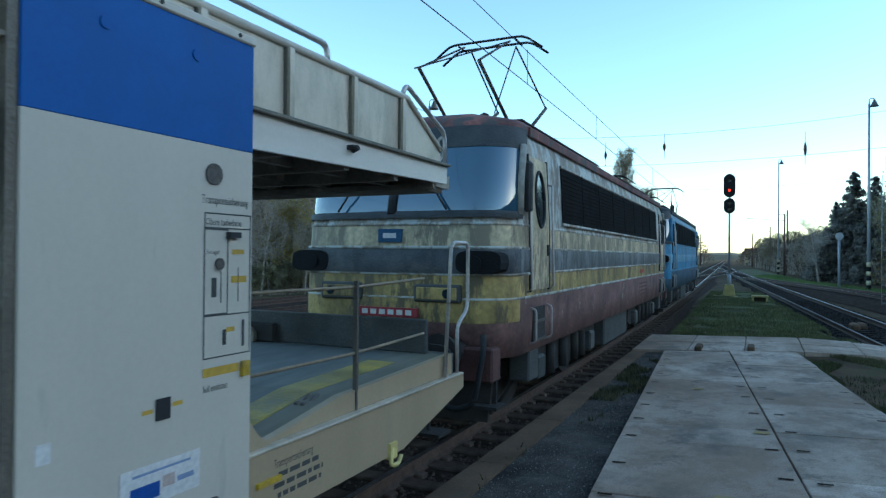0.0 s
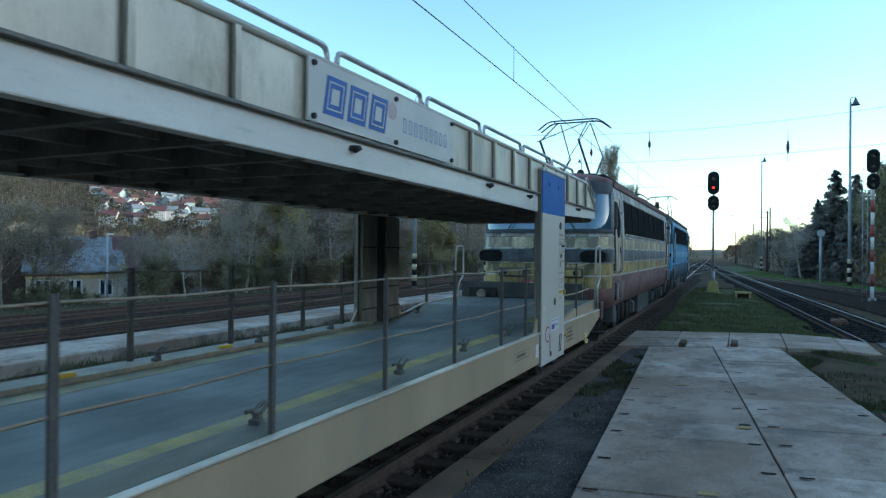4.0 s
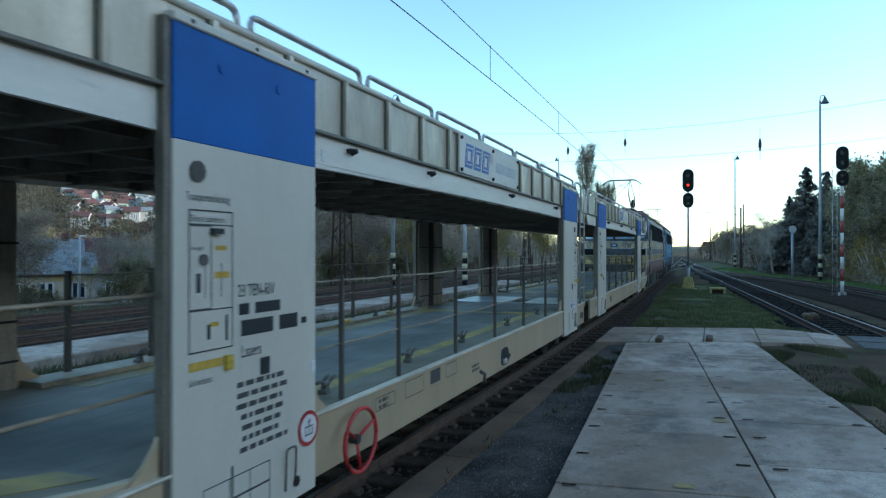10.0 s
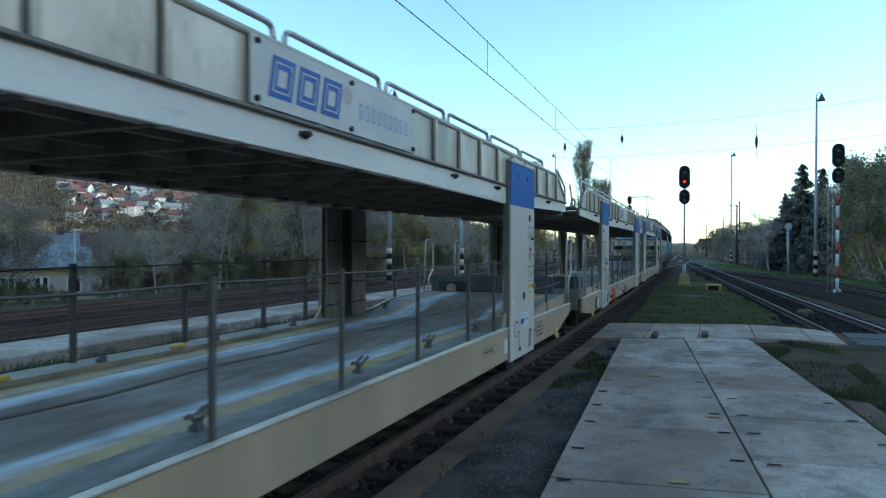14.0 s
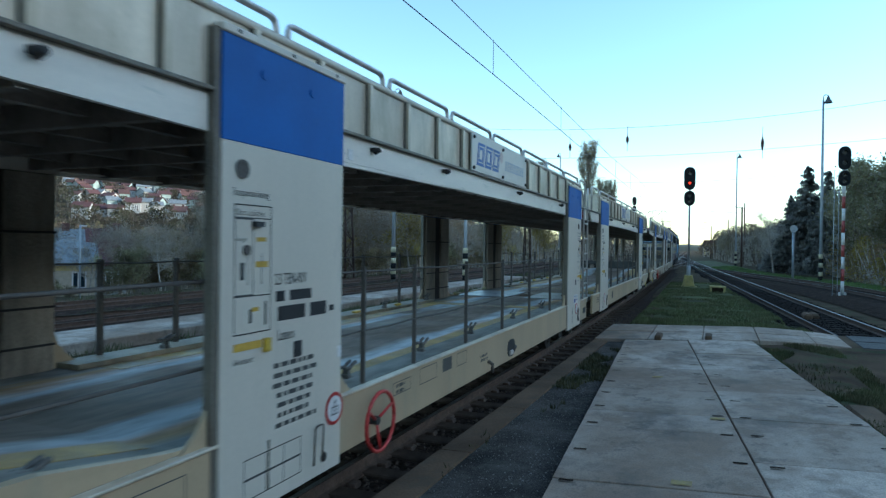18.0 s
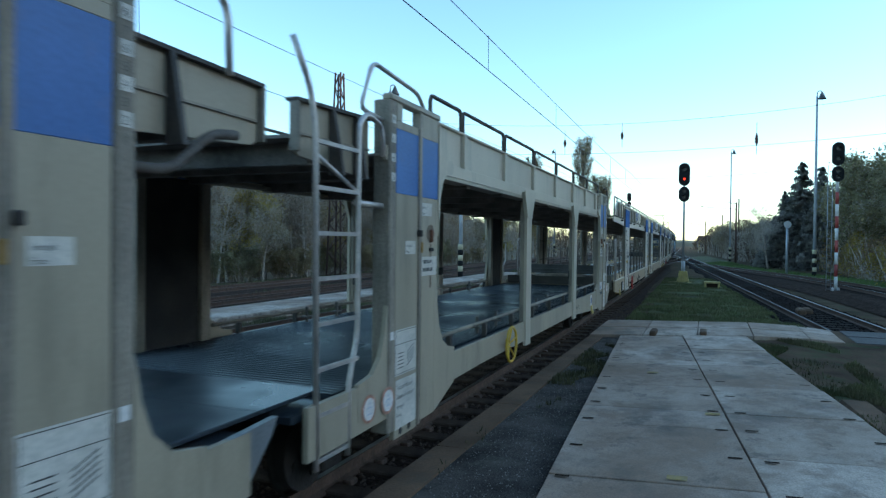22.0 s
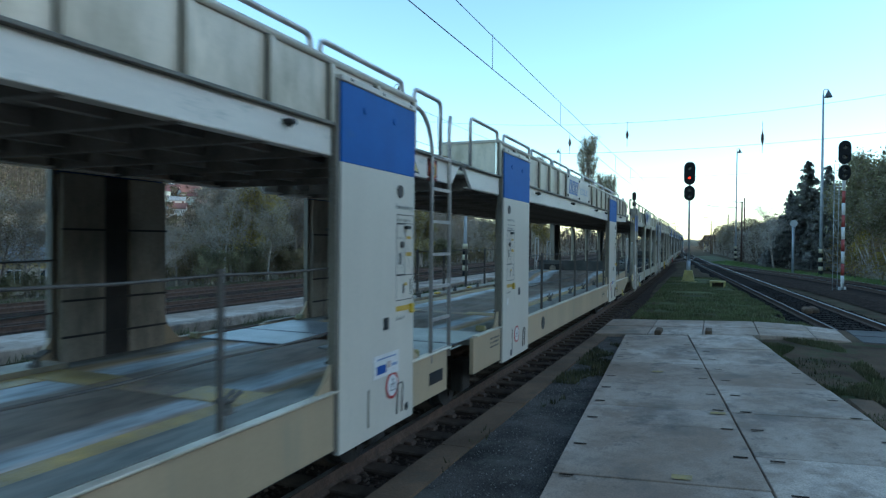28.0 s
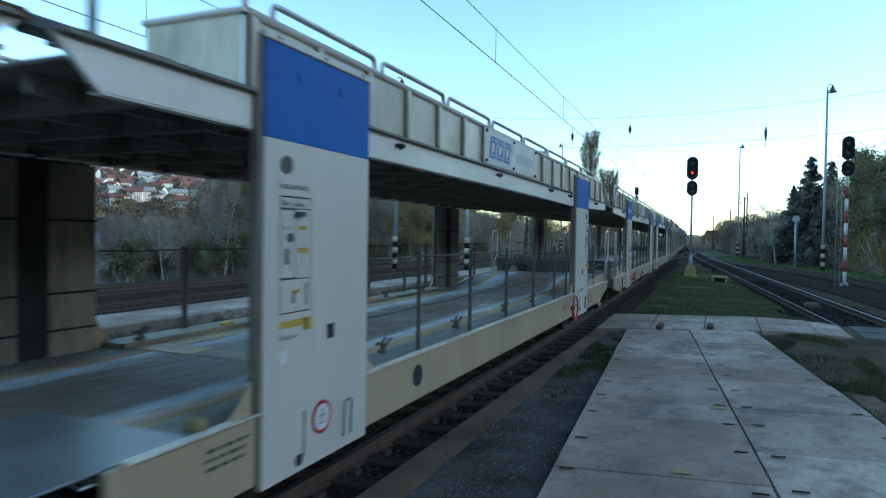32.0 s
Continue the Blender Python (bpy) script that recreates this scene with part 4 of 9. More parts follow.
def light_half(e, worn):
    """One half of a two-part double-deck car wagon; y = e * distance from the pair's middle towards the outer end."""
    th = new("car_transporter")
    for s in (1, -1):
        x = s * W
        # lower side sill, cut up at the outer end
        if e > 0:
            pts = [(0.3, 0.62), (13.74, 0.62), (14.9, 0.9), (14.9, 1.03), (0.3, 1.03)]
        else:
            pts = [(0.5, 0.62), (13.6, 0.62), (14.1, 0.66), (14.87, 0.74), (14.87, 1.03), (0.5, 1.03)]
        sill = part("side_sill", polybm([(e * a, b) for a, b in pts], *sorted((x - s * 0.05, x - s * 0.005)), axis=0), M_BEIGE, th, "long beige side sill with printed panels")
        y0, y1 = span(e, 0.4, 14.87)
        part("sill_edge", boxbm(*sorted((x - s * 0.06, x + s * 0.012)), y0, y1, 1.03, 1.048, bev=0.005), M_PANEL if s > 0 else M_CURB, sill)
        rise = [(e * 12.0, 1.049), (e * 12.3, 1.08), (e * 12.95, 1.185), (e * 14.74, 1.235), (e * 14.74, 1.049)]
        part("ramp_side", polybm(rise, *sorted((x - s * 0.115, x - s * 0.056))), M_BEIGE, th, "sloping beige deck edge at the wagon end")
        pillar(th, e, 10.73, 11.98, s, 1)
        pillar(th, e, 1.36, 2.61, s, 2)
        # upper deck edge beam, wall, posts and rails
        oo = 14.58 if e > 0 else 14.95
        oi = 0.18 if e > 0 else 0.2
        pts = [(oi - 0.12, 2.95), (oi + 0.12, 2.735), (6.0, 2.745), (8.0, 2.74), (10.9, 2.715), (oo, 2.80), (oo, 2.95)]
        beam = part("edge_beam", polybm([(e * a, b) for a, b in pts], *sorted((x - s * 0.08, x - s * 0.045))), M_BEAM, th, "off-white upper deck edge beam")
        y0, y1 = span(e, oi - 0.1, oo)
        part("ledge", boxbm(*sorted((x - s * 0.09, x - s * 0.005)), y0, y1, 2.951, 2.975, bev=0.004), M_TRIM, beam)
        part("lower_flange", boxbm(*sorted((x - s * 0.16, x - s * 0.04)), *span(e, oi + 0.15, 10.7), 2.747, 2.76), M_BEAM, beam)
        if e > 0:
            wall = [(1.25, 2.976), (14.45, 2.976), (14.45, 3.07), (13.83, 3.40), (1.25, 3.40)]
        else:
            wall = [(1.25, 2.976), (14.75, 2.976), (14.75, 3.08), (14.1, 3.40), (1.25, 3.40)]
        pan = part("side_wall", polybm([(e * a, b) for a, b in wall], *sorted((x - s * 0.062, x - s * 0.05))), M_PANEL, th, "stained bare aluminium side wall")
        tops = [(1.25, 3.415), (wall[3][0], 3.415), (wall[2][0], wall[2][1] + 0.015)]
        part("top_rail", tubebm([(x - s * 0.05, e * a, b) for a, b in tops], 0.028, 6), M_PILLAR, pan)
        post = None
        n = 0
        while 1.3 + 0.69 * n < wall[3][0] - 0.1:
            o = 1.3 + 0.69 * n
            y0, y1 = e * o - 0.022, e * o + 0.022
            if post is None:
                post = part("wall_post", boxbm(*sorted((x - s * 0.048, x - s * 0.01)), -0.022, 0.022, 2.977, 3.39), M_PANEL, pan)
                post.location = (0, e * o, 0)
                # Solid dark strip, coloured as the shade beside each post.
                edge = part("post_shadow_gap", boxbm(*sorted((x - s * 0.049, x - s * 0.03)), -0.034, -0.023, 2.977, 3.39), M_TRIM, pan)
                edge.location = (0, e * o, 0)
            else:
                again(post, "wall_post", pan, pose(0, e * o, 0))
                again(edge, "post_shadow_gap", pan, pose(0, e * o, 0))
            n += 1
        o = 1.5
        while o < wall[3][0] - 1.0:
            a, b = span(e, o, o + 1.3)
            part("hand_rail", loop_rail(a, b, 3.40, 3.53, x - s * 0.05), M_GALV, th, "bent galvanised hand rail")
            o += 1.42
        if e > 0:
            part("hand_rail", tubebm(arcpts([(x - s * 0.05, 13.75, 3.42), (x - s * 0.05, 13.8, 3.53), (x - s * 0.05, 14.54, 3.25), (x - s * 0.05, 14.54, 2.97)], 0.08), 0.02, 8), M_GALV, th)
        else:
            part("hand_rail", loop_rail(-14.86, -14.15, 2.97, 3.53, x - s * 0.05), M_GALV, th)
        a, b = span(e, 0.35, 1.15)
        oh = 0.25 if e > 0 else 0.62
        part("hand_rail", tubebm(arcpts([(x - s * 0.05, e * oh, 2.97), (x - s * 0.05, e * oh, 3.53), (x - s * 0.05, e * 1.25, 3.53), (x - s * 0.05, e * 1.25, 3.4)], 0.08), 0.021, 8), M_GALV, th)
        # transverse wing wall at the inner end of the upper deck
        part("wing_wall", boxbm(*sorted((x - s * 0.07, x - s * 0.8)), *span(e, 1.235, 1.25), 2.976, 3.40), M_PANEL, th)
        part("wing_top", boxbm(*sorted((x - s * 0.03, x - s * 0.82)), *span(e, 1.215, 1.27), 3.40, 3.43), M_PILLAR, th)
        # hooks under the wall
        for o in (3.2, 5.95, 8.7, 10.2, 13.0):
            bm = boxbm(*sorted((x - s * 0.045, x + s * 0.01)), e * o - 0.03, e * o + 0.03, 2.875, 2.905)
            tube(bm, [(x - s * 0.02, e * o, 2.87), (x + s * 0.03, e * o, 2.89)], 0.022, 8)
            part("lashing_hook", bm, M_DARK, beam)
        part("white_tag", boxbm(*sorted((x - s * 0.044, x - s * 0.041)), *span(e, 10.5, 10.57), 2.77, 2.85), M_WHITE, beam)
        # lower railing: posts and two slack wires
        first = None
        sts = [3.75 + 1.385 * k for k in range(5)] + [10.25, 13.15]
        for o in sts:
            if first is None:
                bm = boxbm(*sorted((x - s * 0.085, x - s * 0.062)), -0.02, 0.02, 0.98, 1.965)
                box(bm, *sorted((x - s * 0.06, x - s * 0.045)), -0.03, -0.012, 1.02, 1.965)
                first = part("railing_post", bm, M_POST, th)
                first.location = (0, e * o, 0)
            else:
                again(first, "railing_post", th, pose(0, e * o, 0))
        for zz, sag in ((1.93, 0.012), (1.46, 0.014)):
            pts = [(x - s * 0.075, e * o, zz) for o in [2.62] + sts[:6] + [10.72]]
            full = []
            for p, q in zip(pts, pts[1:]):
                full += [p, (p[0], (p[1] + q[1]) / 2, zz - sag * abs(q[1] - p[1]) / 1.4)]
            part("railing_wire", tubebm(full + [pts[-1]], 0.009, 5), M_POST if worn else M_ROPE, th, "slack steel railing wire")
            part("railing_wire", tubebm([(x - s * 0.075, e * 12.0, zz), (x - s * 0.075, e * 13.15, zz - 0.01), (x - s * 0.075, e * 14.2, zz + 0.02)], 0.012, 5), M_POST if worn else M_ROPE, th)
        for o in (3.2, 5.0, 6.9, 8.4, 9.9, 12.6):
            chock(th, e * (o + 0.25 * s), s * 1.22)
        for o in (4.2, 5.7, 7.6) if s < 0 else ():
            bm = boxbm(*sorted((x - s * 0.30, x - s * 0.22)), e * o - 0.09, e * o + 0.09, 1.04, 1.085, bev=0.015)
            part("lever", bm, M_YELLOW, th, "yellow locking lever")
        hoop(th, -14.38 if e < 0 else 14.6, -14.66 if e < 0 else 14.7, x - s * 0.03, 1.05, 2.27, 0 if e < 0 else 1)
        bm = boxbm(*sorted((x - s * 0.12, x + s * 0.02)), e * 13.55 - 0.05, e * 13.55 + 0.05, 0.6, 0.72)
        tube(bm, arcpts([(x, e * 13.55, 0.72), (x + s * 0.02, e * 13.5, 0.56), (x + s * 0.02, e * 13.62, 0.54), (x + s * 0.02, e * 13.66, 0.6)], 0.04), 0.018, 6)
        part("tie_hook", bm, M_YELLOWF, th, "pale yellow tie-down hook")
    # decks
    deck = part("lower_deck", polybm([(e * 0.35, 1.0), (e * 12.0, 1.0), (e * 13.0, 1.17), (e * 14.75, 1.22), (e * 14.75, 1.16), (e * 13.0, 1.1), (e * 12, 0.94), (e * 0.35, 0.94)], -1.43, 1.43, 0), M_DECK2 if worn else M_DECK1, th, "steel lower deck, streaked and wet")
    for s in (1, -1):
        part("side_gutter", boxbm(*sorted((s * 1.43, s * 1.16)), *span(e, 2.7, 10.7), 1.002, 1.05), (M_DECK2 if worn else M_DECK1) if s > 0 else M_CURB, deck)
        part("yellow_line", boxbm(*sorted((s * 1.15, s * 0.87)), *span(e, 2.9, 10.5), 1.001, 1.004), M_YWORN if worn else M_YLINE if s > 0 else M_YDULL, deck, "worn yellow line")
        part("yellow_line", boxbm(*sorted((s * 1.14, s * 0.42)), *span(e, 2.76, 3.12), 1.004, 1.009), M_YWORN if worn else M_YLINE, deck)
    part("worn_band", boxbm(-0.419, 0.419, *span(e, 2.78, 3.1), 1.001, 1.0045), M_RUSTBAND if worn else M_YDULL, deck, "brown worn part of the yellow band")
    part("yellow_line", polybm([(e * 12.1, 1.0215), (e * 13.0, 1.1745), (e * 14.2, 1.2085), (e * 14.2, 1.2045), (e * 13.0, 1.1705), (e * 12.1, 1.0175)], 0.87, 1.15), M_YWORN if worn else M_YLINE, deck)
    up = part("upper_deck", boxbm(-1.43, 1.43, *span(e, 0.2, oo - 0.05), 2.88, 2.90), M_UNDER, th, "sooty ribbed underside of the upper deck")
    rib = None
    o = 0.6
    while o < oo:
        if rib is None:
            rib = part("cross_rib", boxbm(-1.42, 1.42, -0.03, 0.03, 2.74, 2.88), M_UNDER, up)
            rib.location = (0, e * o, 0)
        else:
            again(rib, "cross_rib", up, pose(0, e * o, 0))
        o += 0.69
    for xx in (-0.95, -0.3, 0.3, 0.95):
        part("stringer", boxbm(xx - 0.03, xx + 0.03, *span(e, 0.3, oo - 0.1), 2.78, 2.88), M_UNDER, up)
    # underframe
    part("centre_beam", boxbm(-0.35, 0.35, *span(e, 0.3, 14.8), 0.55, 0.9), M_DARK, th)
    part("brake_gear", boxbm(-1.2, -0.5, *span(e, 4, 6.2), 0.35, 0.8), M_DARK, th)
    part("side_skirt_pipe", tubebm([(1.25, e * 1.0, 0.5), (1.25, e * 11, 0.5)], 0.03, 6), M_DARK, th)
    for o in (13.1, 1.2):
        wheelset(th, e * o)
        for s in (-1, 1):
            part("axle_box", boxbm(s * 1.0 - 0.08, s * 1.0 + 0.08, e * o - 0.15, e * o + 0.15, 0.22, 0.62, bev=0.02), M_DARK, th)
    # outer end
    part("end_beam", boxbm(-1.4, 1.4, *span(e, 14.75, 14.87), 0.78, 1.2 if e < 0 else 1.22), M_UPR if e < 0 else M_DARKGREY, th)
    flap = part("end_flap", boxbm(-1.36, 1.36 if e < 0 else 1.2, *(span(e, 14.55, 14.61) if e < 0 else (14.68, 14.74)), 1.22, 1.48 if e < 0 else 1.54, bev=0.01), M_FLAP, th, "dark blue-grey folded end flap")
    if e < 0:
        for z in (1.235, 1.33, 1.455):
            part("flap_rib", boxbm(-1.34, 1.34, -14.64, -14.605, z, z + 0.03, bev=0.006), M_FLAP, flap)
        for xx in (-1.3, 1.3):
            part("flap_bracket", polybm([(-14.5, 1.2), (-14.78, 1.2), (-14.72, 1.34), (-14.62, 1.52), (-14.5, 1.52)], xx - 0.02, xx + 0.02), M_DARKGREY, flap)
        part("flap_latch", tubebm(arcpts([(1.38, -14.45, 1.26), (1.40, -14.36, 1.34), (1.40, -14.36, 1.44), (1.38, -14.45, 1.46)], 0.03), 0.012, 6), M_OCHREP, flap)
    else:
        part("buffer_recess", boxbm(-1.16, -0.56, 14.6, 14.675, 1.225, 1.42, bev=0.01), M_DARK, flap)
        part("recess_buffer", tubebm([(-0.87, 14.55, 1.28), (-0.87, 14.67, 1.28)], 0.1, 12), M_GREASE, flap)
    buffers(th, e, 14.87)
    part("coupling", tubebm([(0, e * 14.8, 0.98), (0, e * 15.1, 0.9), (0, e * 15.45, 0.95)], 0.05, 8), M_DARK, th)
    for s in (-1, 1):
        bm = tubebm(arcpts([(s * 1.1, e * 14.8, 0.95), (s * 1.1, e * 14.95, 0.9), (s * 1.1, e * 14.95, 0.5), (s * 1.1, e * 14.95, 0.42)], 0.05), 0.02, 6)
        box(bm, s * 1.1 - 0.18, s * 1.1 + 0.18, *span(e, 14.82, 15.08), 0.40, 0.43)
        part("shunter_step", bm, M_DARK, th)
    # bridging gear on the upper deck end
    if e < 0:
        for xx in (-1.1, 0.0, 1.1):
            part("deck_bridge", boxbm(xx - 0.34, xx + 0.34, -15.7, -14.6, 2.92, 2.95), M_DARKGREY, th)
        bm = tubebm(arcpts([(1.3, -14.78, 3.0), (1.3, -14.74, 3.13), (1.28, -14.95, 3.17), (1.28, -15.12, 2.98)], 0.06), 0.024, 6)
        tube(bm, [(1.3, -15.02, 2.98), (1.3, -15.12, 3.12), (1.3, -15.22, 3.3)], 0.018, 6)
        tube(bm, arcpts([(1.3, -15.22, 3.29), (1.3, -15.24, 3.4), (1.3, -15.36, 3.44), (1.3, -15.38, 3.34), (1.3, -15.22, 3.28)], 0.05), 0.011, 6)
        part("bridge_lever", bm, M_OLIVE, th, "raised bridging lever")
    else:
        bm = boxbm(1.0, 1.35, 14.5, 14.85, 2.78, 2.90)
        tube(bm, [(1.2, 14.6, 2.9), (1.2, 14.95, 3.1)], 0.03, 6)
        tube(bm, arcpts([(1.2, 14.86, 3.0), (1.2, 14.92, 3.28), (1.2, 15.04, 3.33), (1.2, 15.08, 3.2), (1.2, 14.95, 3.08)], 0.05), 0.014, 6)
        part("bridge_lever", bm, M_OLIVE, th, "raised bridging lever")
        part("deck_bridge", boxbm(-1.3, 1.3, 14.3, 14.8, 2.74, 2.78), M_UNDER, th)
    # inner joint of the pair
    for s in (1, -1):
        part("joint_plate", boxbm(*sorted((s * 0.2, s * 1.4)), *span(e, -0.05 if e > 0 else 0.1, 0.9), 1.004, 1.02, bev=0.004), M_TREAD, th, "tread-plate bridge over the joint")
        bm = boxbm(*sorted((s * 1.05, s * 1.3)), e * 0.35 - 0.03, e * 0.35 + 0.03, 3.0, 3.05)
        box(bm, *sorted((s * 1.12, s * 1.24)), *span(e, 0.1, 0.95), 3.0, 3.07, bev=0.015)
        part("bridge_arm", bm, M_DARKGREY, th, "dark bridging arm with a yellow tip")
        part("arm_tip", boxbm(*sorted((s * 1.12, s * 1.25)), *span(e, -0.12, 0.12), 3.02, 3.08, bev=0.015), M_OCHREP, th)
        part("yellow_stop", boxbm(*sorted((s * 1.28, s * 1.4)), e * 1.0 - 0.04, e * 1.0 + 0.04, 1.02, 1.09, bev=0.012), M_YDULL, th)
    if e < 0:
        for s in (1,):
            x = s * W - 0.02
            lad = part("ladder", tubebm(arcpts([(x, -0.89, 0.95), (x, -0.89, 3.08), (x - 0.02, -1.02, 3.34), (x - 0.04, -1.36, 3.40), (x - 0.06, -1.42, 3.30)], 0.14, 6), 0.021, 8), M_GALV, th, "galvanised access ladder at the joint")
            part("stile", tubebm(arcpts([(x, -0.42, 0.95), (x, -0.44, 3.0), (x, -0.47, 3.2), (x, -0.43, 3.42)], 0.1), 0.021, 8), M_GALV, lad)
            for k in range(7):
                part("rung", boxbm(x - 0.015, x + 0.015, -0.89, -0.43, 1.03 + k * 0.32, 1.06 + k * 0.32), M_GALV, lad)
            part("warning_plate", boxbm(x - 0.03, x - 0.02, -0.95, -0.72, 2.72, 2.93), M_RUSTBROWN, th, "black plate with a red and yellow warning disc")
            bm = disc(bmesh.new(), 0, -0.835, 2.825, 0.095, x - 0.019, x - 0.015, 20)
            sign = part("warning_disc", bm, M_RED, th)
            part("disc_face", disc(bmesh.new(), 0, -0.835, 2.825, 0.075, x - 0.015, x - 0.012, 20), M_YELLOW, sign)
            part("disc_figure", boxbm(x - 0.012, x - 0.010, -0.875, -0.795, 2.78, 2.86), M_BLACK, sign)
            bm = polybm([(-1.45, 2.76), (-1.15, 2.76), (-1.3, 2.93)], x - 0.02, x - 0.016)
            tri = part("voltage_triangle", bm, M_BLACK, th, "yellow high-voltage triangle")
            part("triangle_face", polybm([(-1.42, 2.775), (-1.18, 2.775), (-1.3, 2.91)], x - 0.016, x - 0.013), M_YELLOWF, tri)
            bd = part("warning_board", boxbm(x - 0.03, x - 0.02, -1.47, -1.22, 3.0, 3.29), M_BLACK, th, "black board with a yellow warning triangle")
            part("board_triangle", polybm([(-1.45, 3.03), (-1.24, 3.03), (-1.345, 3.25)], x - 0.02, x - 0.016), M_YELLOWF, bd)
            part("board_figure", polybm([(-1.37, 3.06), (-1.31, 3.06), (-1.33, 3.16)], x - 0.016, x - 0.013), M_BLACK, bd)
            part("triangle_flash", polybm([(-1.31, 2.79), (-1.27, 2.84), (-1.30, 2.84), (-1.28, 2.89), (-1.33, 2.83), (-1.30, 2.83)], x - 0.013, x - 0.011), M_BLACK, tri)
    prints(th, e)
    return th


M_FLAP = mat("blue_grey_flap", (0.095, 0.098, 0.096), 0.7, spec=0.2, var=0.2, scale=2, dirt=(0.07, 0.07, 0.065), dirt_amt=0.6)
M_CURB = mat("dirty_beige_curb", (0.33, 0.29, 0.20), 0.6, var=0.2, scale=2, dirt=(0.15, 0.13, 0.10), dirt_amt=0.7)
M_YELLOWF = mat("yellow_film", (0.72, 0.60, 0.22), 0.5, bump=0)
M_ROPE = mat("tan_plastic_rope", (0.30, 0.24, 0.16), 0.6, var=0.15, scale=6)
M_DARKGREY = mat("dark_grey_steel", (0.085, 0.09, 0.09), 0.5, metal=0.2, var=0.15, scale=3)
M_RUSTBROWN = mat("dark_red_brown_plate", (0.13, 0.03, 0.02), 0.6, bump=0)
M_PRINT = mat("faded_black_print", (0.07, 0.07, 0.065), 0.6, bump=0)
M_OCHREP = mat("worn_ochre_paint", (0.30, 0.19, 0.05), 0.7, var=0.2, scale=6)
M_OCHRE = mat("ochre_print", (0.55, 0.36, 0.05), 0.6, bump=0)
M_PALEBLUE = mat("pale_blue_print", (0.25, 0.33, 0.52), 0.5, bump=0)
M_PALEPRINT = mat("pale_grey_blue_print", (0.50, 0.56, 0.66), 0.5, bump=0)
M_SALMON = mat("salmon_print", (0.56, 0.45, 0.40), 0.5, bump=0)


M_FADEDRED = mat("faded_salmon_print", (0.45, 0.24, 0.17), 0.6, var=0.25, scale=20, bump=0)


def round_sign(th, y, z, x, ring=None):
    """A white disc with a ring, a car outline between two arrows."""
    o = part("round_sign", disc(bmesh.new(), 0, y, z, 0.115, x, x + 0.003, 24), ring or M_RED, th, "white round sign with a faded salmon ring" if ring else "red-ringed white round sign")
    part("sign_face", disc(bmesh.new(), 0, y, z, 0.09, x + 0.003, x + 0.005, 24), M_WHITE, o)
    ink = M_PALEPRINT if ring else M_PRINT
    bars("sign_figure", outline([(y - 0.042, y + 0.042, z - 0.045, z + 0.015)], 0.008), x + 0.006, ink, o)
    bars("sign_arrow", [(y - 0.005, y + 0.005, z - 0.03, z + 0.062), (y - 0.016, y + 0.016, z + 0.04, z + 0.048)], x + 0.0075, ink, o)


def instructions(th, y, x):
    """The printed locking instructions: heading, frames, symbols; y is the left edge."""
    lettering("heading", "Transportsicherung", 0.062, x, y - 0.02, 2.405, M_PRINT, th, 0.66)
    bars("frame_outline", outline([(y, y + 0.33, 1.62, 2.36), (y, y + 0.33, 2.28, 2.36), (y, y + 0.165, 1.84, 2.28), (y, y + 0.33, 1.62, 1.84)], 0.007), x, M_PRINT, th)
    lettering("caption", "Obere Ladeebene", 0.052, x, y + 0.01, 2.297, M_PRINT, th, 0.66)
    lettering("caption", "Verriegelt", 0.036, x, y + 0.015, 2.15, M_PRINT, th, 0.62)
    for piece in [(y + 0.05, y + 0.085, 1.93, 2.03), (y + 0.112, y + 0.118, 1.9, 2.08), (y + 0.235, y + 0.241, 1.9, 2.08), (y + 0.13, y + 0.155, 1.68, 1.76), (y + 0.27, y + 0.288, 1.66, 1.8)]:
        bars("symbol", [piece], x + 0.001, M_PRINT, th)
    for piece in [(y + 0.185, y + 0.30, 2.0, 2.035), (y + 0.19, y + 0.28, 2.15, 2.175), (y + 0.155, y + 0.215, 1.745, 1.77), (y + 0.0, y + 0.25, 1.53, 1.575)]:
        bars("ochre_bar", [piece], x + 0.001, M_OCHRE, th)
    lettering("caption", "Seil entlastet", 0.05, x, y, 1.455, M_PRINT, th, 0.66)
    part("indicator", boxbm(x, x + 0.03, y + 0.15, y + 0.23, 2.235, 2.265), M_BLACK, th)
    part("indicator_flag", boxbm(x, x + 0.025, y + 0.26, y + 0.31, 1.5, 1.58), M_YELLOW, th)
    part("lock_eye", disc(bmesh.new(), 0, y + 0.1, 2.10, 0.03, x, x + 0.012, 14), M_POST, th)
    part("round_seal", disc(bmesh.new(), 0, y + 0.06, 2.555, 0.055, x, x + 0.008, 20), M_POST, th)


def sticker(th, y, z, x):
    lab = part("maker_sticker", boxbm(x, x + 0.003, y, y + 0.45, z, z + 0.185), M_WHITE, th, "white sticker with a blue and red mark")
    bars("mark", [(y + 0.05, y + 0.21, z + 0.03, z + 0.1)], x + 0.005, M_LOGO, lab)
    bars("mark", [(y + 0.225, y + 0.295, z + 0.06, z + 0.115)], x + 0.005, M_SALMON, lab)
    bars("mark", [(y + 0.31, y + 0.41, z + 0.065, z + 0.09), (y + 0.06, y + 0.39, z + 0.145, z + 0.157)], x + 0.005, M_PALEBLUE, lab)


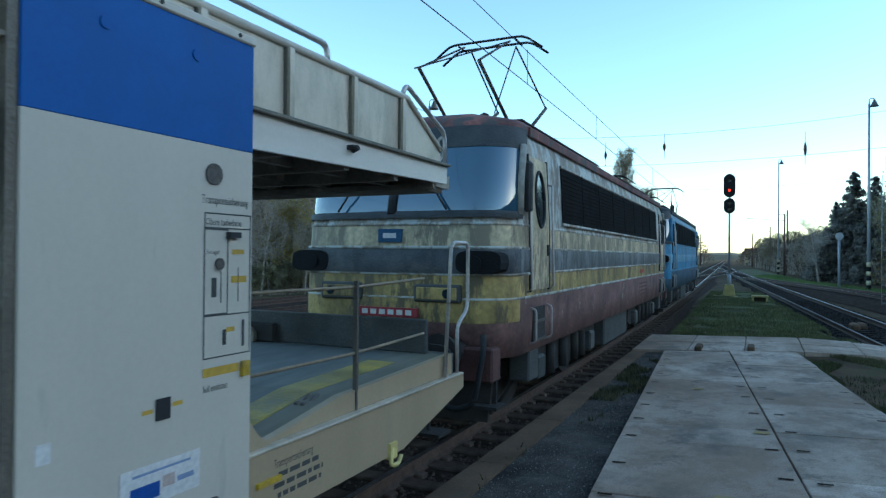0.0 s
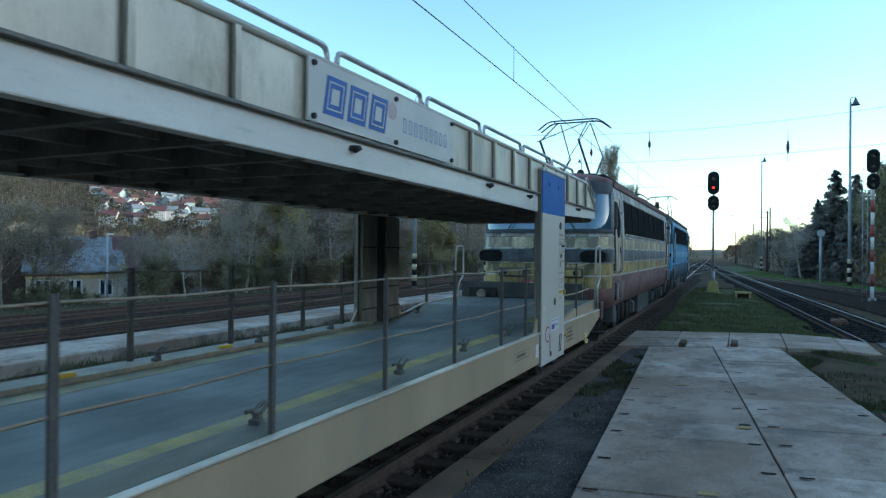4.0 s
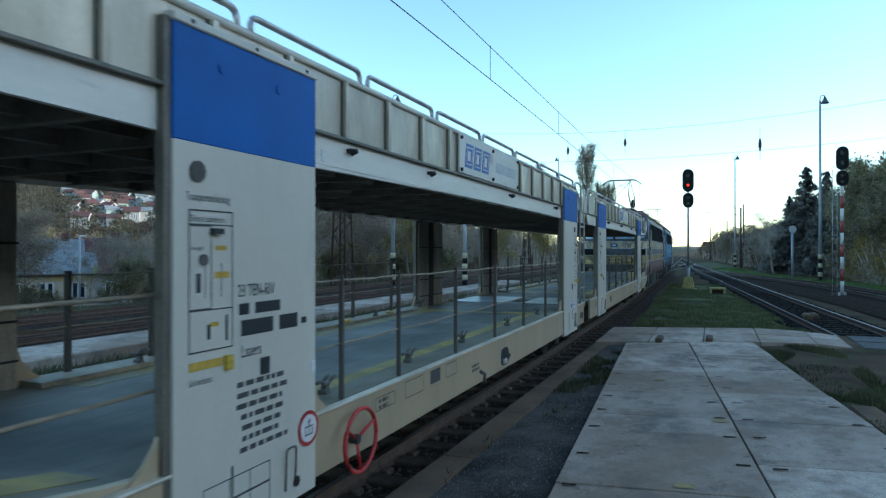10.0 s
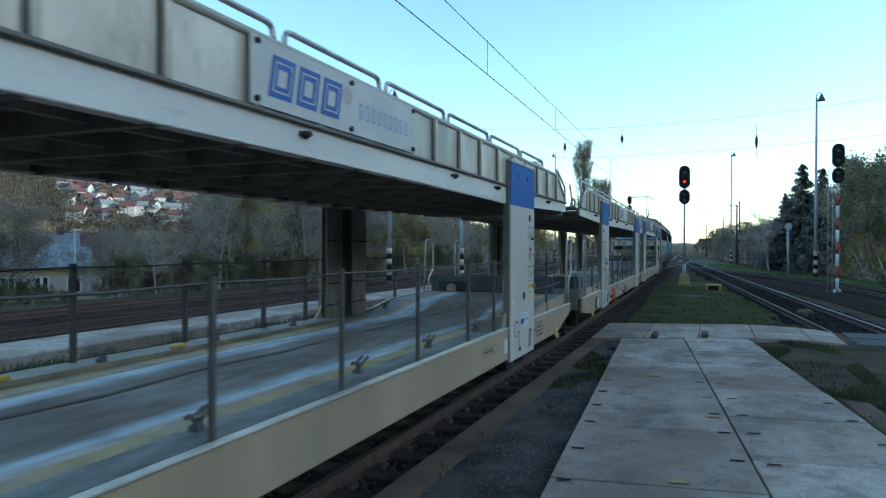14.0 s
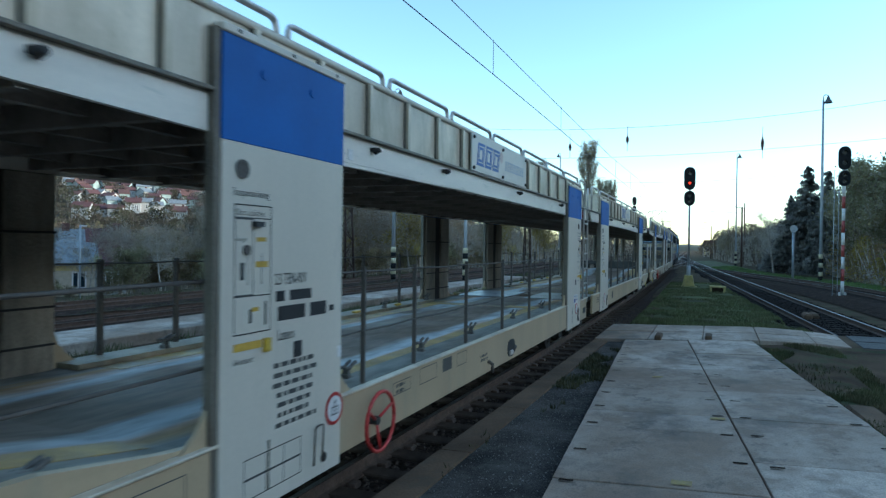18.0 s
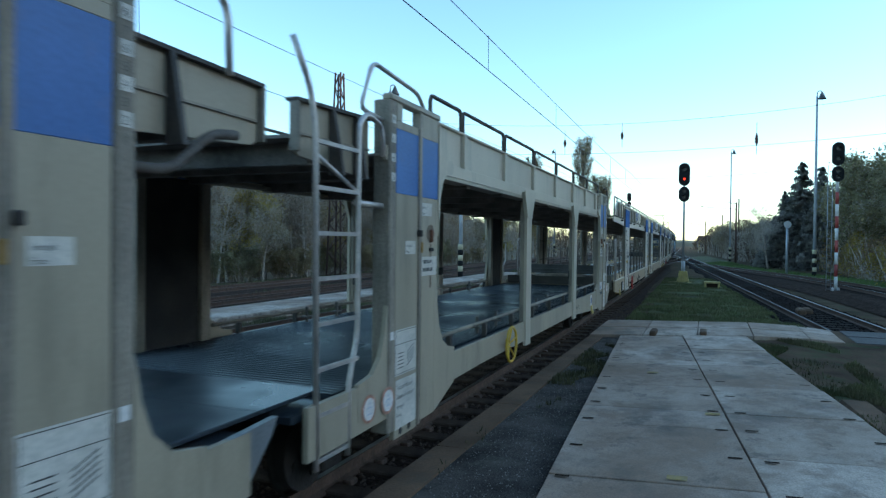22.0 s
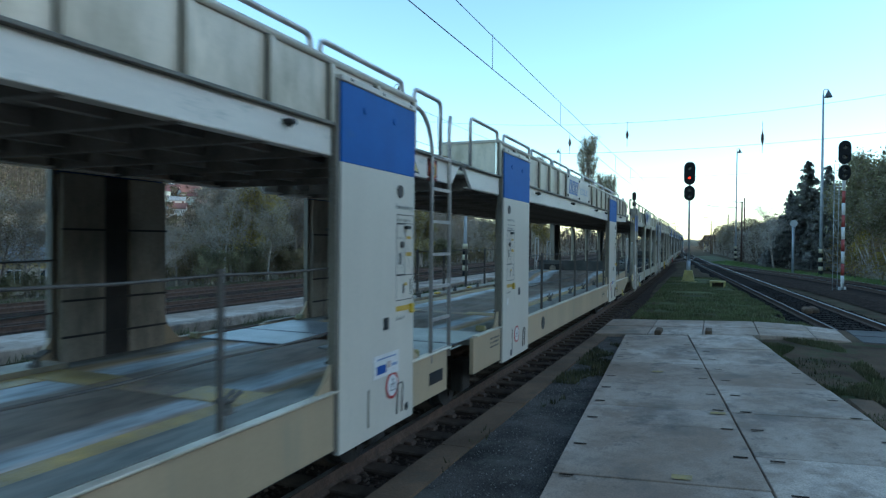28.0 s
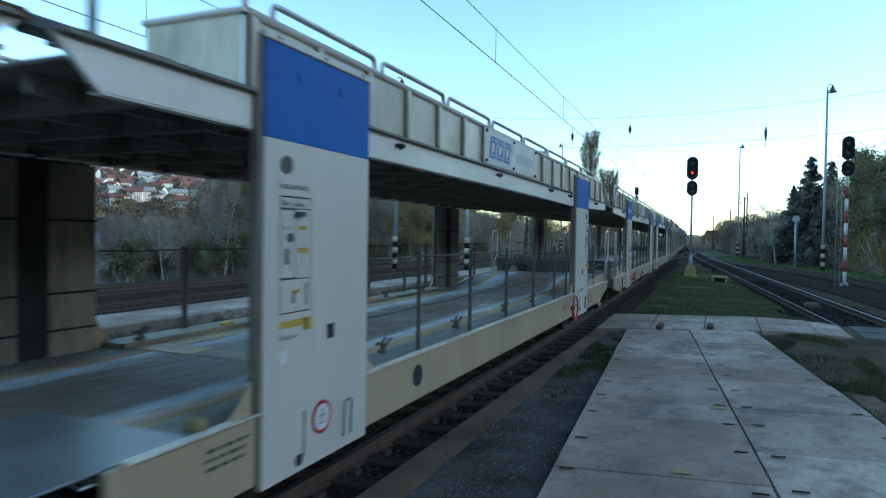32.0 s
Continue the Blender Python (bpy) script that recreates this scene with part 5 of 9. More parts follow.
def frame_part(th, r, x, w=0.007):
    """A thin printed rectangle as one flat ring."""
    y0, y1, z0, z1 = r
    bm = bmesh.new()
    a = [bm.verts.new((x, y, z)) for y, z in ((y0, z0), (y1, z0), (y1, z1), (y0, z1))]
    b = [bm.verts.new((x, y, z)) for y, z in ((y0 + w, z0 + w), (y1 - w, z0 + w), (y1 - w, z1 - w), (y0 + w, z1 - w))]
    for i in range(4):
        bm.faces.new((a[i], a[(i + 1) % 4], b[(i + 1) % 4], b[i]))
    return part("printed_frame", bm, M_PRINT, th)


def mark_ring(board, a, w, z0, z1, lean, place):
    """A slanted blue frame with a pale line along its middle: one shape of the sign's mark."""
    pts = [(a, z0), (a + w, z0), (a + w + lean, z1), (a + lean, z1)]
    cy, cz = a + (w + lean) / 2, (z0 + z1) / 2

    def ring_at(f0, f1, lo, hi):
        bm = bmesh.new()
        for q0, q1 in zip(pts, pts[1:] + pts[:1]):
            q = [(cy + (u - cy) * f, cz + (v - cz) * f) for (u, v), f in ((q0, f0), (q1, f0), (q1, f1), (q0, f1))]
            va = [bm.verts.new(place(u, v, lo)) for u, v in q]
            vb = [bm.verts.new(place(u, v, hi)) for u, v in q]
            bm.faces.new(va)
            bm.faces.new(list(reversed(vb)))
            for i in range(4):
                bm.faces.new((va[i], vb[i], vb[(i + 1) % 4], va[(i + 1) % 4]))
        bmesh.ops.recalc_face_normals(bm, faces=bm.faces)
        return bm
    blk = part("mark_frame", ring_at(1.0, 0.42, 0.0, 0.003), M_LOGO, board, "slanted blue frame")
    part("mark_line", ring_at(0.74, 0.66, 0.003, 0.005), M_FILM, blk)


def prints(th, e):
    """Everything printed or stuck on the platform side."""
    x = W + 0.018
    oy0, oy1 = span(e, 10.73, 11.98)
    iy0, iy1 = span(e, 1.36, 2.61)
    sx = W - 0.003
    if e > 0:
        instructions(th, oy1 - 0.345, x)
        part("number_tile", boxbm(x, x + 0.006, oy1 - 0.625, oy1 - 0.545, 1.38, 1.48), M_BLACK, th)
        bars("ochre_print", [(oy1 - 0.7, oy1 - 0.64, 1.42, 1.44), (oy1 - 0.53, oy1 - 0.47, 1.43, 1.45)], x + 0.001, M_OCHRE, th)
        sticker(th, oy1 - 0.81, 1.005, x)
        part("zero_tag", boxbm(x, x + 0.003, oy0 + 0.07, oy0 + 0.13, 1.33, 1.41), M_WHITE, th)
        round_sign(th, oy1 - 0.96, 0.985, x)
        part("drain_hole", disc(bmesh.new(), 0, oy1 - 0.78, 0.69, 0.035, x, x + 0.004, 14), M_BLACK, th)
    else:
        instructions(th, oy0 + 0.10, x)
        lettering("load_text", "23 TEN-RIV", 0.102, x, oy0 + 0.47, 1.888, M_BLACK, th, 0.66)
        bars("number_print", [(oy0 + 0.48, oy0 + 0.57, 1.785, 1.85), (oy0 + 0.62, oy0 + 0.86, 1.785, 1.85), (oy0 + 0.5, oy0 + 0.79, 1.665, 1.755), (oy0 + 0.85, oy0 + 1.04, 1.665, 1.755), (oy0 + 1.08, oy0 + 1.14, 1.68, 1.72)], x, M_BLACK, th)
        lettering("load_text", "Laaers", 0.10, x, oy0 + 0.50, 1.545, M_BLACK, th, 0.68)
        part("number_tile", boxbm(x, x + 0.006, oy0 + 0.67, oy0 + 0.75, 1.42, 1.52), M_BLACK, th)
        bars("address_print", para(oy0 + 0.45, oy0 + 0.98, 1.41, 7, 0.062, 0.03, 3), x, M_PRINT, th)
        bars("load_grid", outline([(oy0 + 0.2, oy0 + 0.76, 0.66, 0.78), (oy0 + 0.2, oy0 + 0.76, 0.78, 0.9), (oy0 + 0.4, oy0 + 0.58, 0.66, 0.9)], 0.007), x, M_PRINT, th)
        round_sign(th, oy1 - 0.09, 0.985, x)
        part("zero_tag", boxbm(x, x + 0.003, oy1 - 0.06, oy1 - 0.01, 1.34, 1.42), M_WHITE, th)
        part("drain_hole", disc(bmesh.new(), 0, oy1 - 0.22, 0.68, 0.035, x, x + 0.004, 14), M_BLACK, th)
    if e > 0:
        instructions(th, iy0 + 0.15, x)
        part("number_tile", boxbm(x, x + 0.006, iy0 + 0.69, iy0 + 0.77, 1.40, 1.5), M_BLACK, th)
        part("zero_tag", boxbm(x, x + 0.003, iy0 + 0.16, iy0 + 0.22, 1.31, 1.39), M_WHITE, th)
        round_sign(th, iy0 + 0.63, 0.87, x)
        part("drain_hole", disc(bmesh.new(), 0, iy0 + 0.37, 0.65, 0.04, x, x + 0.004, 14), M_BLACK, th)
    else:
        instructions(th, iy1 - 0.36, x)
        part("number_tile", boxbm(x, x + 0.006, iy0 + 0.67, iy0 + 0.75, 1.40, 1.5), M_BLACK, th)
        sticker(th, iy0 + 0.5, 1.02, x)
        round_sign(th, iy0 + 0.83, 0.92, x)
        part("drain_hole", disc(bmesh.new(), 0, iy1 - 0.14, 0.68, 0.035, x, x + 0.004, 14), M_BLACK, th)
    for y0 in (oy0, iy0):
        hook = tubebm(arcpts([(x + 0.01, y0 + 0.9, 0.66), (x + 0.02, y0 + 0.9, 0.92), (x + 0.02, y0 + 1.0, 0.92), (x + 0.01, y0 + 1.0, 0.66)], 0.03), 0.006, 5)
        part("handle_bar", hook, M_POST, th)
        part("pressed_groove", boxbm(x - 0.003, x + 0.001, y0 + 0.42, y0 + 0.435, 0.66, 0.96), M_TRIM, th)
        for k in (0.35, 0.85):
            part("blue_plug", disc(bmesh.new(), 0, y0 + k, 3.13, 0.03, x - 0.003, x + 0.004, 12), M_BLUE, th)
    # sill prints
    if e > 0:
        lettering("sill_heading", "Transportsicherung", 0.075, sx, 12.2, 0.91, M_PRINT, th, 0.62)
        bars("sill_text", para(12.2, 12.75, 0.88, 3, 0.06, 0.03, 5), sx, M_PRINT, th)
        part("arrow", boxbm(sx, sx + 0.02, 12.05, 12.25, 0.84, 0.87), M_YELLOW, th)
        bars("sill_print", outline([(9.6, 10.2, 0.8, 0.9)], 0.006) + para(9.63, 10.17, 0.87, 1, 0.05, 0.04, 6), sx, M_PRINT, th)
        part("tag_sticker", boxbm(sx, sx + 0.002, 10.5, 10.64, 0.72, 0.9), M_WHITE, th)
        bars("inner_text", para(0.9, 1.3, 0.95, 3, 0.05, 0.022, 7), sx, M_PRINT, th)
        part("axle_hole", disc(bmesh.new(), 0, 3.6, 0.84, 0.1, sx - 0.002, sx + 0.004, 20), M_BLACK, th, "dark round hole in the sill")
    else:
        # y runs from the outer end (-14.87) to the inner joint
        lettering("length_text", "31.00 m", 0.07, sx, -14.2, 0.9, M_PRINT, th, 0.75)
        for fr in ((-14.05, -13.55, 0.70, 0.86), (-13.45, -13.12, 0.72, 0.86), (-12.55, -12.2, 0.8, 0.96)):
            frame_part(th, fr, sx)
        lettering("brake_text", "G1", 0.09, sx, -13.4, 0.86, M_PRINT, th, 0.8)
        plate = part("grid_plate", boxbm(sx, sx + 0.03, -13.03, -12.70, 0.65, 0.93, bev=0.006), M_BLACK, th, "black-framed white grid plate")
        for i in range(3):
            for j in range(4):
                part("grid_cell", boxbm(sx + 0.03, sx + 0.033, -13.0 + 0.093 * i, -13.0 + 0.093 * i + 0.084, 0.68 + 0.058 * j, 0.68 + 0.058 * j + 0.048), M_WHITE, plate)
        rim = bmesh.new()
        tube(rim, [(sx + 0.09, -10.24 + 0.23 * math.cos(a), 0.76 + 0.23 * math.sin(a)) for a in [2 * math.pi * k / 28 for k in range(29)]], 0.016, 6)
        wh = part("hand_wheel", rim, M_RED, th, "red hand-brake wheel")
        for k in range(3):
            a = 2.1 * k + 0.5
            part("spoke", tubebm([(sx + 0.05, -10.24, 0.76), (sx + 0.09, -10.24 + 0.23 * math.cos(a), 0.76 + 0.22 * math.sin(a))], 0.012, 6), M_RED, wh)
        part("hub", disc(bmesh.new(), 0, -10.24, 0.76, 0.035, sx, sx + 0.07, 12), M_DARK, wh)
        for fr in ((-9.85, -9.5, 0.86, 0.97), (-9.3, -8.9, 0.85, 1.0), (-8.35, -8.05, 0.86, 1.0)):
            frame_part(th, fr, sx)
        for piece in para(-9.8, -9.55, 0.95, 2, 0.05, 0.03, 8) + para(-7.6, -7.3, 0.86, 2, 0.05, 0.03, 9):
            bars("sill_bar", [piece], sx, M_PRINT, th)
        bars("blue_panel", [(-8.75, -8.5, 0.87, 1.0)], sx + 0.001, M_PRINT, th)
        rim = [(-6.3 + 0.17 * math.copysign(abs(math.cos(a)) ** 0.7, math.cos(a)), 0.775 + 0.115 * math.copysign(abs(math.sin(a)) ** 0.7, math.sin(a))) for a in [2 * math.pi * k / 24 for k in range(24)]]
        hole = part("axle_hole", polybm(rim, sx - 0.002, sx + 0.004, 0), M_BLACK, th, "dark rounded hole with a tap")
        part("tap", boxbm(sx + 0.004, sx + 0.03, -6.42, -6.27, 0.69, 0.75, bev=0.01), M_GALV, hole)
        part("tap_lever", tubebm([(sx + 0.02, -6.27, 0.72), (sx + 0.035, -6.2, 0.77), (sx + 0.02, -6.16, 0.78)], 0.016, 6), M_POST, hole)
        bm = tubebm([(sx, -7.3, 0.75), (sx + 0.06, -7.3, 0.72), (sx + 0.05, -7.28, 0.62)], 0.022, 6)
        part("tie_ring", bm, M_POST, th)
        part("joint_slot", boxbm(sx, sx + 0.003, -0.95, -0.62, 0.74, 0.86, bev=0.0), M_BLACK, th)
    # big sign on the upper wall
    y0 = 5.38 if e > 0 else -7.95
    y1 = y0 + 2.3
    px = W - 0.008
    board = part("sign_board", boxbm(px - 0.02, px, y0, y1, 2.985, 3.40, bev=0.003), M_SIGN, th, "grey sign board with a large blue outlined mark")
    for k in range(3):
        mark_ring(board, y0 + 0.16 + k * 0.29, 0.24, 3.06, 3.325, 0.05, lambda y, z, h: (px + h, y, z))
    part("salmon_patch", disc(bmesh.new(), 0, y0 + 1.10, 3.26, 0.07, px, px + 0.002, 16), M_SALMON, board)
    bars("mark_print", [r for k in range(9) for r in outline([(y0 + 1.28 + 0.1 * k, y0 + 1.28 + 0.1 * k + 0.055, 3.12, 3.24)], 0.012)], px + 0.002, M_PALEBLUE, board)
    for a in (y0 + 0.05, y0 + 1.15, y1 - 0.05):
        for z in (3.02, 3.365):
            part("board_bolt", disc(bmesh.new(), 0, a, z, 0.02, px, px + 0.02, 8), M_DARK, board)


M_DUSKY = mat("dusky_brown_steel", (0.07, 0.06, 0.05), 0.7, var=0.25, scale=3)


# ---- the older wagon pair with the ribbed deck ----
def dark_pillar(th, e, o0, k, s):
    """Side pillar of the older wagon. o0: its edge on the bay side, k: +1 when the wagon's end lies further out than the bay.
    Two sheets with a raised strip between, blue heads, a flared plate on the bay side and a corner post on the end side."""
    x = s * W

    def at(a, b):
        return span(e, o0 + k * a, o0 + k * b)

    def flare(pts):
        return [(e * (o0 + k * a), z) for a, z in pts]
    xi, xo = sorted((x - s * 0.05, x))
    p = part("side_pillar", boxbm(xi, xo, *at(0.06, 0.42), 0.46, 2.56, bev=0.004), M_OLIVE, th, "olive-grey sheet pillar with stickers")
    part("pillar_sheet", boxbm(xi, xo, *at(0.47, 0.93), 0.42, 2.56, bev=0.004), M_OLIVE, p)
    part("blue_head", boxbm(xi, xo, *at(0.0, 0.42), 2.5605, 3.12, bev=0.003), M_BLUE2, p, "faded blue head panel")
    part("blue_head", boxbm(xi, xo, *at(0.47, 0.93), 2.5605, 3.12, bev=0.003), M_BLUE2, p, "faded blue head panel")
    part("head_sheet", boxbm(xi, xo, *at(0.0, 0.42), 3.1205, 3.34, bev=0.003), M_OLIVE, p)
    part("head_sheet", boxbm(xi, xo, *at(0.47, 0.93), 3.1205, 3.19, bev=0.003), M_OLIVE, p)
    part("slot_side", boxbm(xi, xo, *at(0.82, 0.93), 3.1905, 3.34, bev=0.003), M_OLIVE, p)
    part("cap", boxbm(*sorted((x - s * 0.08, x + s * 0.012)), *at(-0.03, 1.06), 3.34, 3.40, bev=0.012), M_OLIVE, p)
    part("post_strip", boxbm(*sorted((x - s * 0.07, x + s * 0.018)), *at(0.415, 0.475), 0.44, 3.34, bev=0.006), M_UPR, p)
    part("corner_post", boxbm(*sorted((x - s * 0.16, x + s * 0.006)), *at(0.94, 1.06), 0.50, 3.35, bev=0.012), M_UPR, p, "sooty corner post with height tags")
    part("bay_post", boxbm(*sorted((x - s * 0.16, x - s * 0.055)), *at(0.0, 0.14), 0.9, 2.8, bev=0.01), M_UPR, p)
    part("dark_guide", boxbm(*sorted((x - s * 0.12, x - s * 0.06)), *at(0.16, 0.92), 0.9, 2.8), M_DARK, p)
    # the flared plate: rounded into the sill below and into the beam above
    low = [(-0.50, 0.66), (0.06, 0.46), (0.06, 1.9), (0.0, 1.75), (-0.02, 1.5), (-0.07, 1.3), (-0.17, 1.14), (-0.32, 1.06), (-0.50, 1.03)]
    part("flared_plate", polybm(flare(low), xi, xo), M_OLIVE, p)
    part("flared_plate", polybm(flare([(0.06, 1.901), (0.06, 2.555), (0.0, 2.555), (0.0, 1.901)]), xi, xo), M_OLIVE, p)
    high = [(0.0, 2.2), (0.0, 3.30), (-0.05, 3.30), (-0.05, 3.08), (-0.10, 3.0), (-0.18, 2.97), (-0.34, 2.985), (-0.40, 2.93), (-0.36, 2.845), (-0.22, 2.825), (-0.12, 2.75), (-0.05, 2.6)]
    part("flared_head", polybm(flare(high), xi + (0.002 if s > 0 else -0.012), xo + (0.012 if s > 0 else -0.002)), M_OLIVE2, p)
    part("end_gusset", polybm(flare([(1.065, 0.66), (1.55, 0.72), (1.55, 1.02), (1.32, 1.06), (1.18, 1.18), (1.11, 1.36), (1.065, 1.6)]), *sorted((x - s * 0.045, x - s * 0.005))), M_OLIVE, p)
    part("post_tag", boxbm(*sorted((x + s * 0.006, x + s * 0.009)), *at(0.97, 1.03), 1.30, 1.37), M_WHITE, p)
    if s < 0:
        return p
    px = x + 0.001

    def sheet(name, a, b, z0, z1, m, label):
        return part(name, boxbm(px, px + 0.002, *at(a, b), z0, z1), m, p, label)

    def words(st, a, b, z1, size, lines):
        y0 = at(a, b)[0] + 0.015
        for i, w in enumerate(lines):
            lettering("print", w, size, px + 0.004, y0, z1 - (i + 1) * size * 1.35, M_PRINT, st, 0.68)
    st = sheet("sticker", 0.16, 0.40, 2.39, 2.51, M_FILM, "white two-line sticker")
    words(st, 0.16, 0.40, 2.51, 0.042, ("Entriegelt", "Ouvert"))
    st = sheet("sticker", 0.53, 0.74, 2.03, 2.15, M_FILM, "white two-line sticker")
    words(st, 0.53, 0.74, 2.15, 0.042, ("Verriegelt", "Ferme"))
    st = sheet("sticker", 0.03, 0.40, 1.82, 2.0, M_FILM, "yellowed two-line sticker")
    bars("print", para(at(0.06, 0.38)[0], at(0.06, 0.38)[1], 1.97, 2, 0.075, 0.035, 6), px + 0.004, M_PRINT, st)
    st = sheet("diagram_sheet", 0.49, 0.93, 0.97, 1.37, M_FILM, "white sheet with a printed diagram")
    y0, y1 = at(0.49, 0.93)
    bars("diagram", outline([(y0 + 0.01, y1 - 0.01, 0.98, 1.36), (y0 + 0.01, y1 - 0.01, 1.24, 1.36)], 0.005), px + 0.003, M_PRINT, st)
    for i in range(5):
        bars("diagram_line", [(y0 + 0.05, y0 + 0.17, 1.03 + 0.032 * i, 1.038 + 0.032 * i)], px + 0.004, M_PRINT, st)
        part("slanted_line", polybm([(y0 + 0.24, 1.03 + 0.03 * i), (y0 + 0.38, 1.09 + 0.03 * i), (y0 + 0.38, 1.098 + 0.03 * i), (y0 + 0.24, 1.038 + 0.03 * i)], px + 0.003, px + 0.004), M_PRINT, st)
    st = sheet("text_sheet", 0.49, 0.91, 0.50, 0.93, M_FILM, "white sheet with a two-language heading")
    words(st, 0.50, 0.91, 0.925, 0.06, ("Transportsicherung", "Garantie de transport"))
    words(st, 0.52, 0.91, 0.75, 0.055, ("Verriegelt", "Ferme"))
    rust = part("rust_patch", disc(bmesh.new(), 0, sum(at(0.13, 0.23)) / 2, 2.22, 0.09, px - 0.0006, px + 0.0006, 20), M_RUSTSTAIN, p, "rust stain round the latch")
    part("rust_run", boxbm(px - 0.0008, px + 0.0004, *at(0.155, 0.19), 1.7, 2.12), M_RUSTSTAIN, p)
    part("latch", boxbm(px, px + 0.03, *at(0.16, 0.20), 2.14, 2.26, bev=0.008), M_RUST, p, "rusty latch in a slot")
    part("latch", boxbm(px, px + 0.02, *at(0.13, 0.22), 2.05, 2.085, bev=0.006), M_DARK, p)
    part("latch_hook", boxbm(px, px + 0.05, *at(0.46, 0.50), 2.19, 2.25, bev=0.008), M_DARK, p)
    part("latch_pin", boxbm(px, px + 0.03, *at(0.41, 0.44), 2.04, 2.14, bev=0.006), M_OCHREP, p)
    for a in (0.60, 0.78):
        part("foot_hole", disc(bmesh.new(), 0, sum(at(a, a + 0.06)) / 2, 0.475, 0.03, px, px + 0.004, 12), M_BLACK, p)
    for i in range(9):
        z, ya = 2.585 + 0.082 * i, at(0.965, 1.035)
        if i % 2:
            part("height_tag", boxbm(px + 0.006, px + 0.008, *ya, z - 0.01, z + 0.062), M_FILM, p)
        lettering("height_digit", str(i + 1), 0.062, px + 0.0095, ya[0] + 0.012, z, M_PRINT, p, 1.0)
    return p


M_RUSTSTAIN = mat("faint_rust_stain", (0.15, 0.095, 0.06), 0.8, var=0.35, scale=9, dirt=(0.24, 0.20, 0.14), dirt_amt=1.0, bump=0)


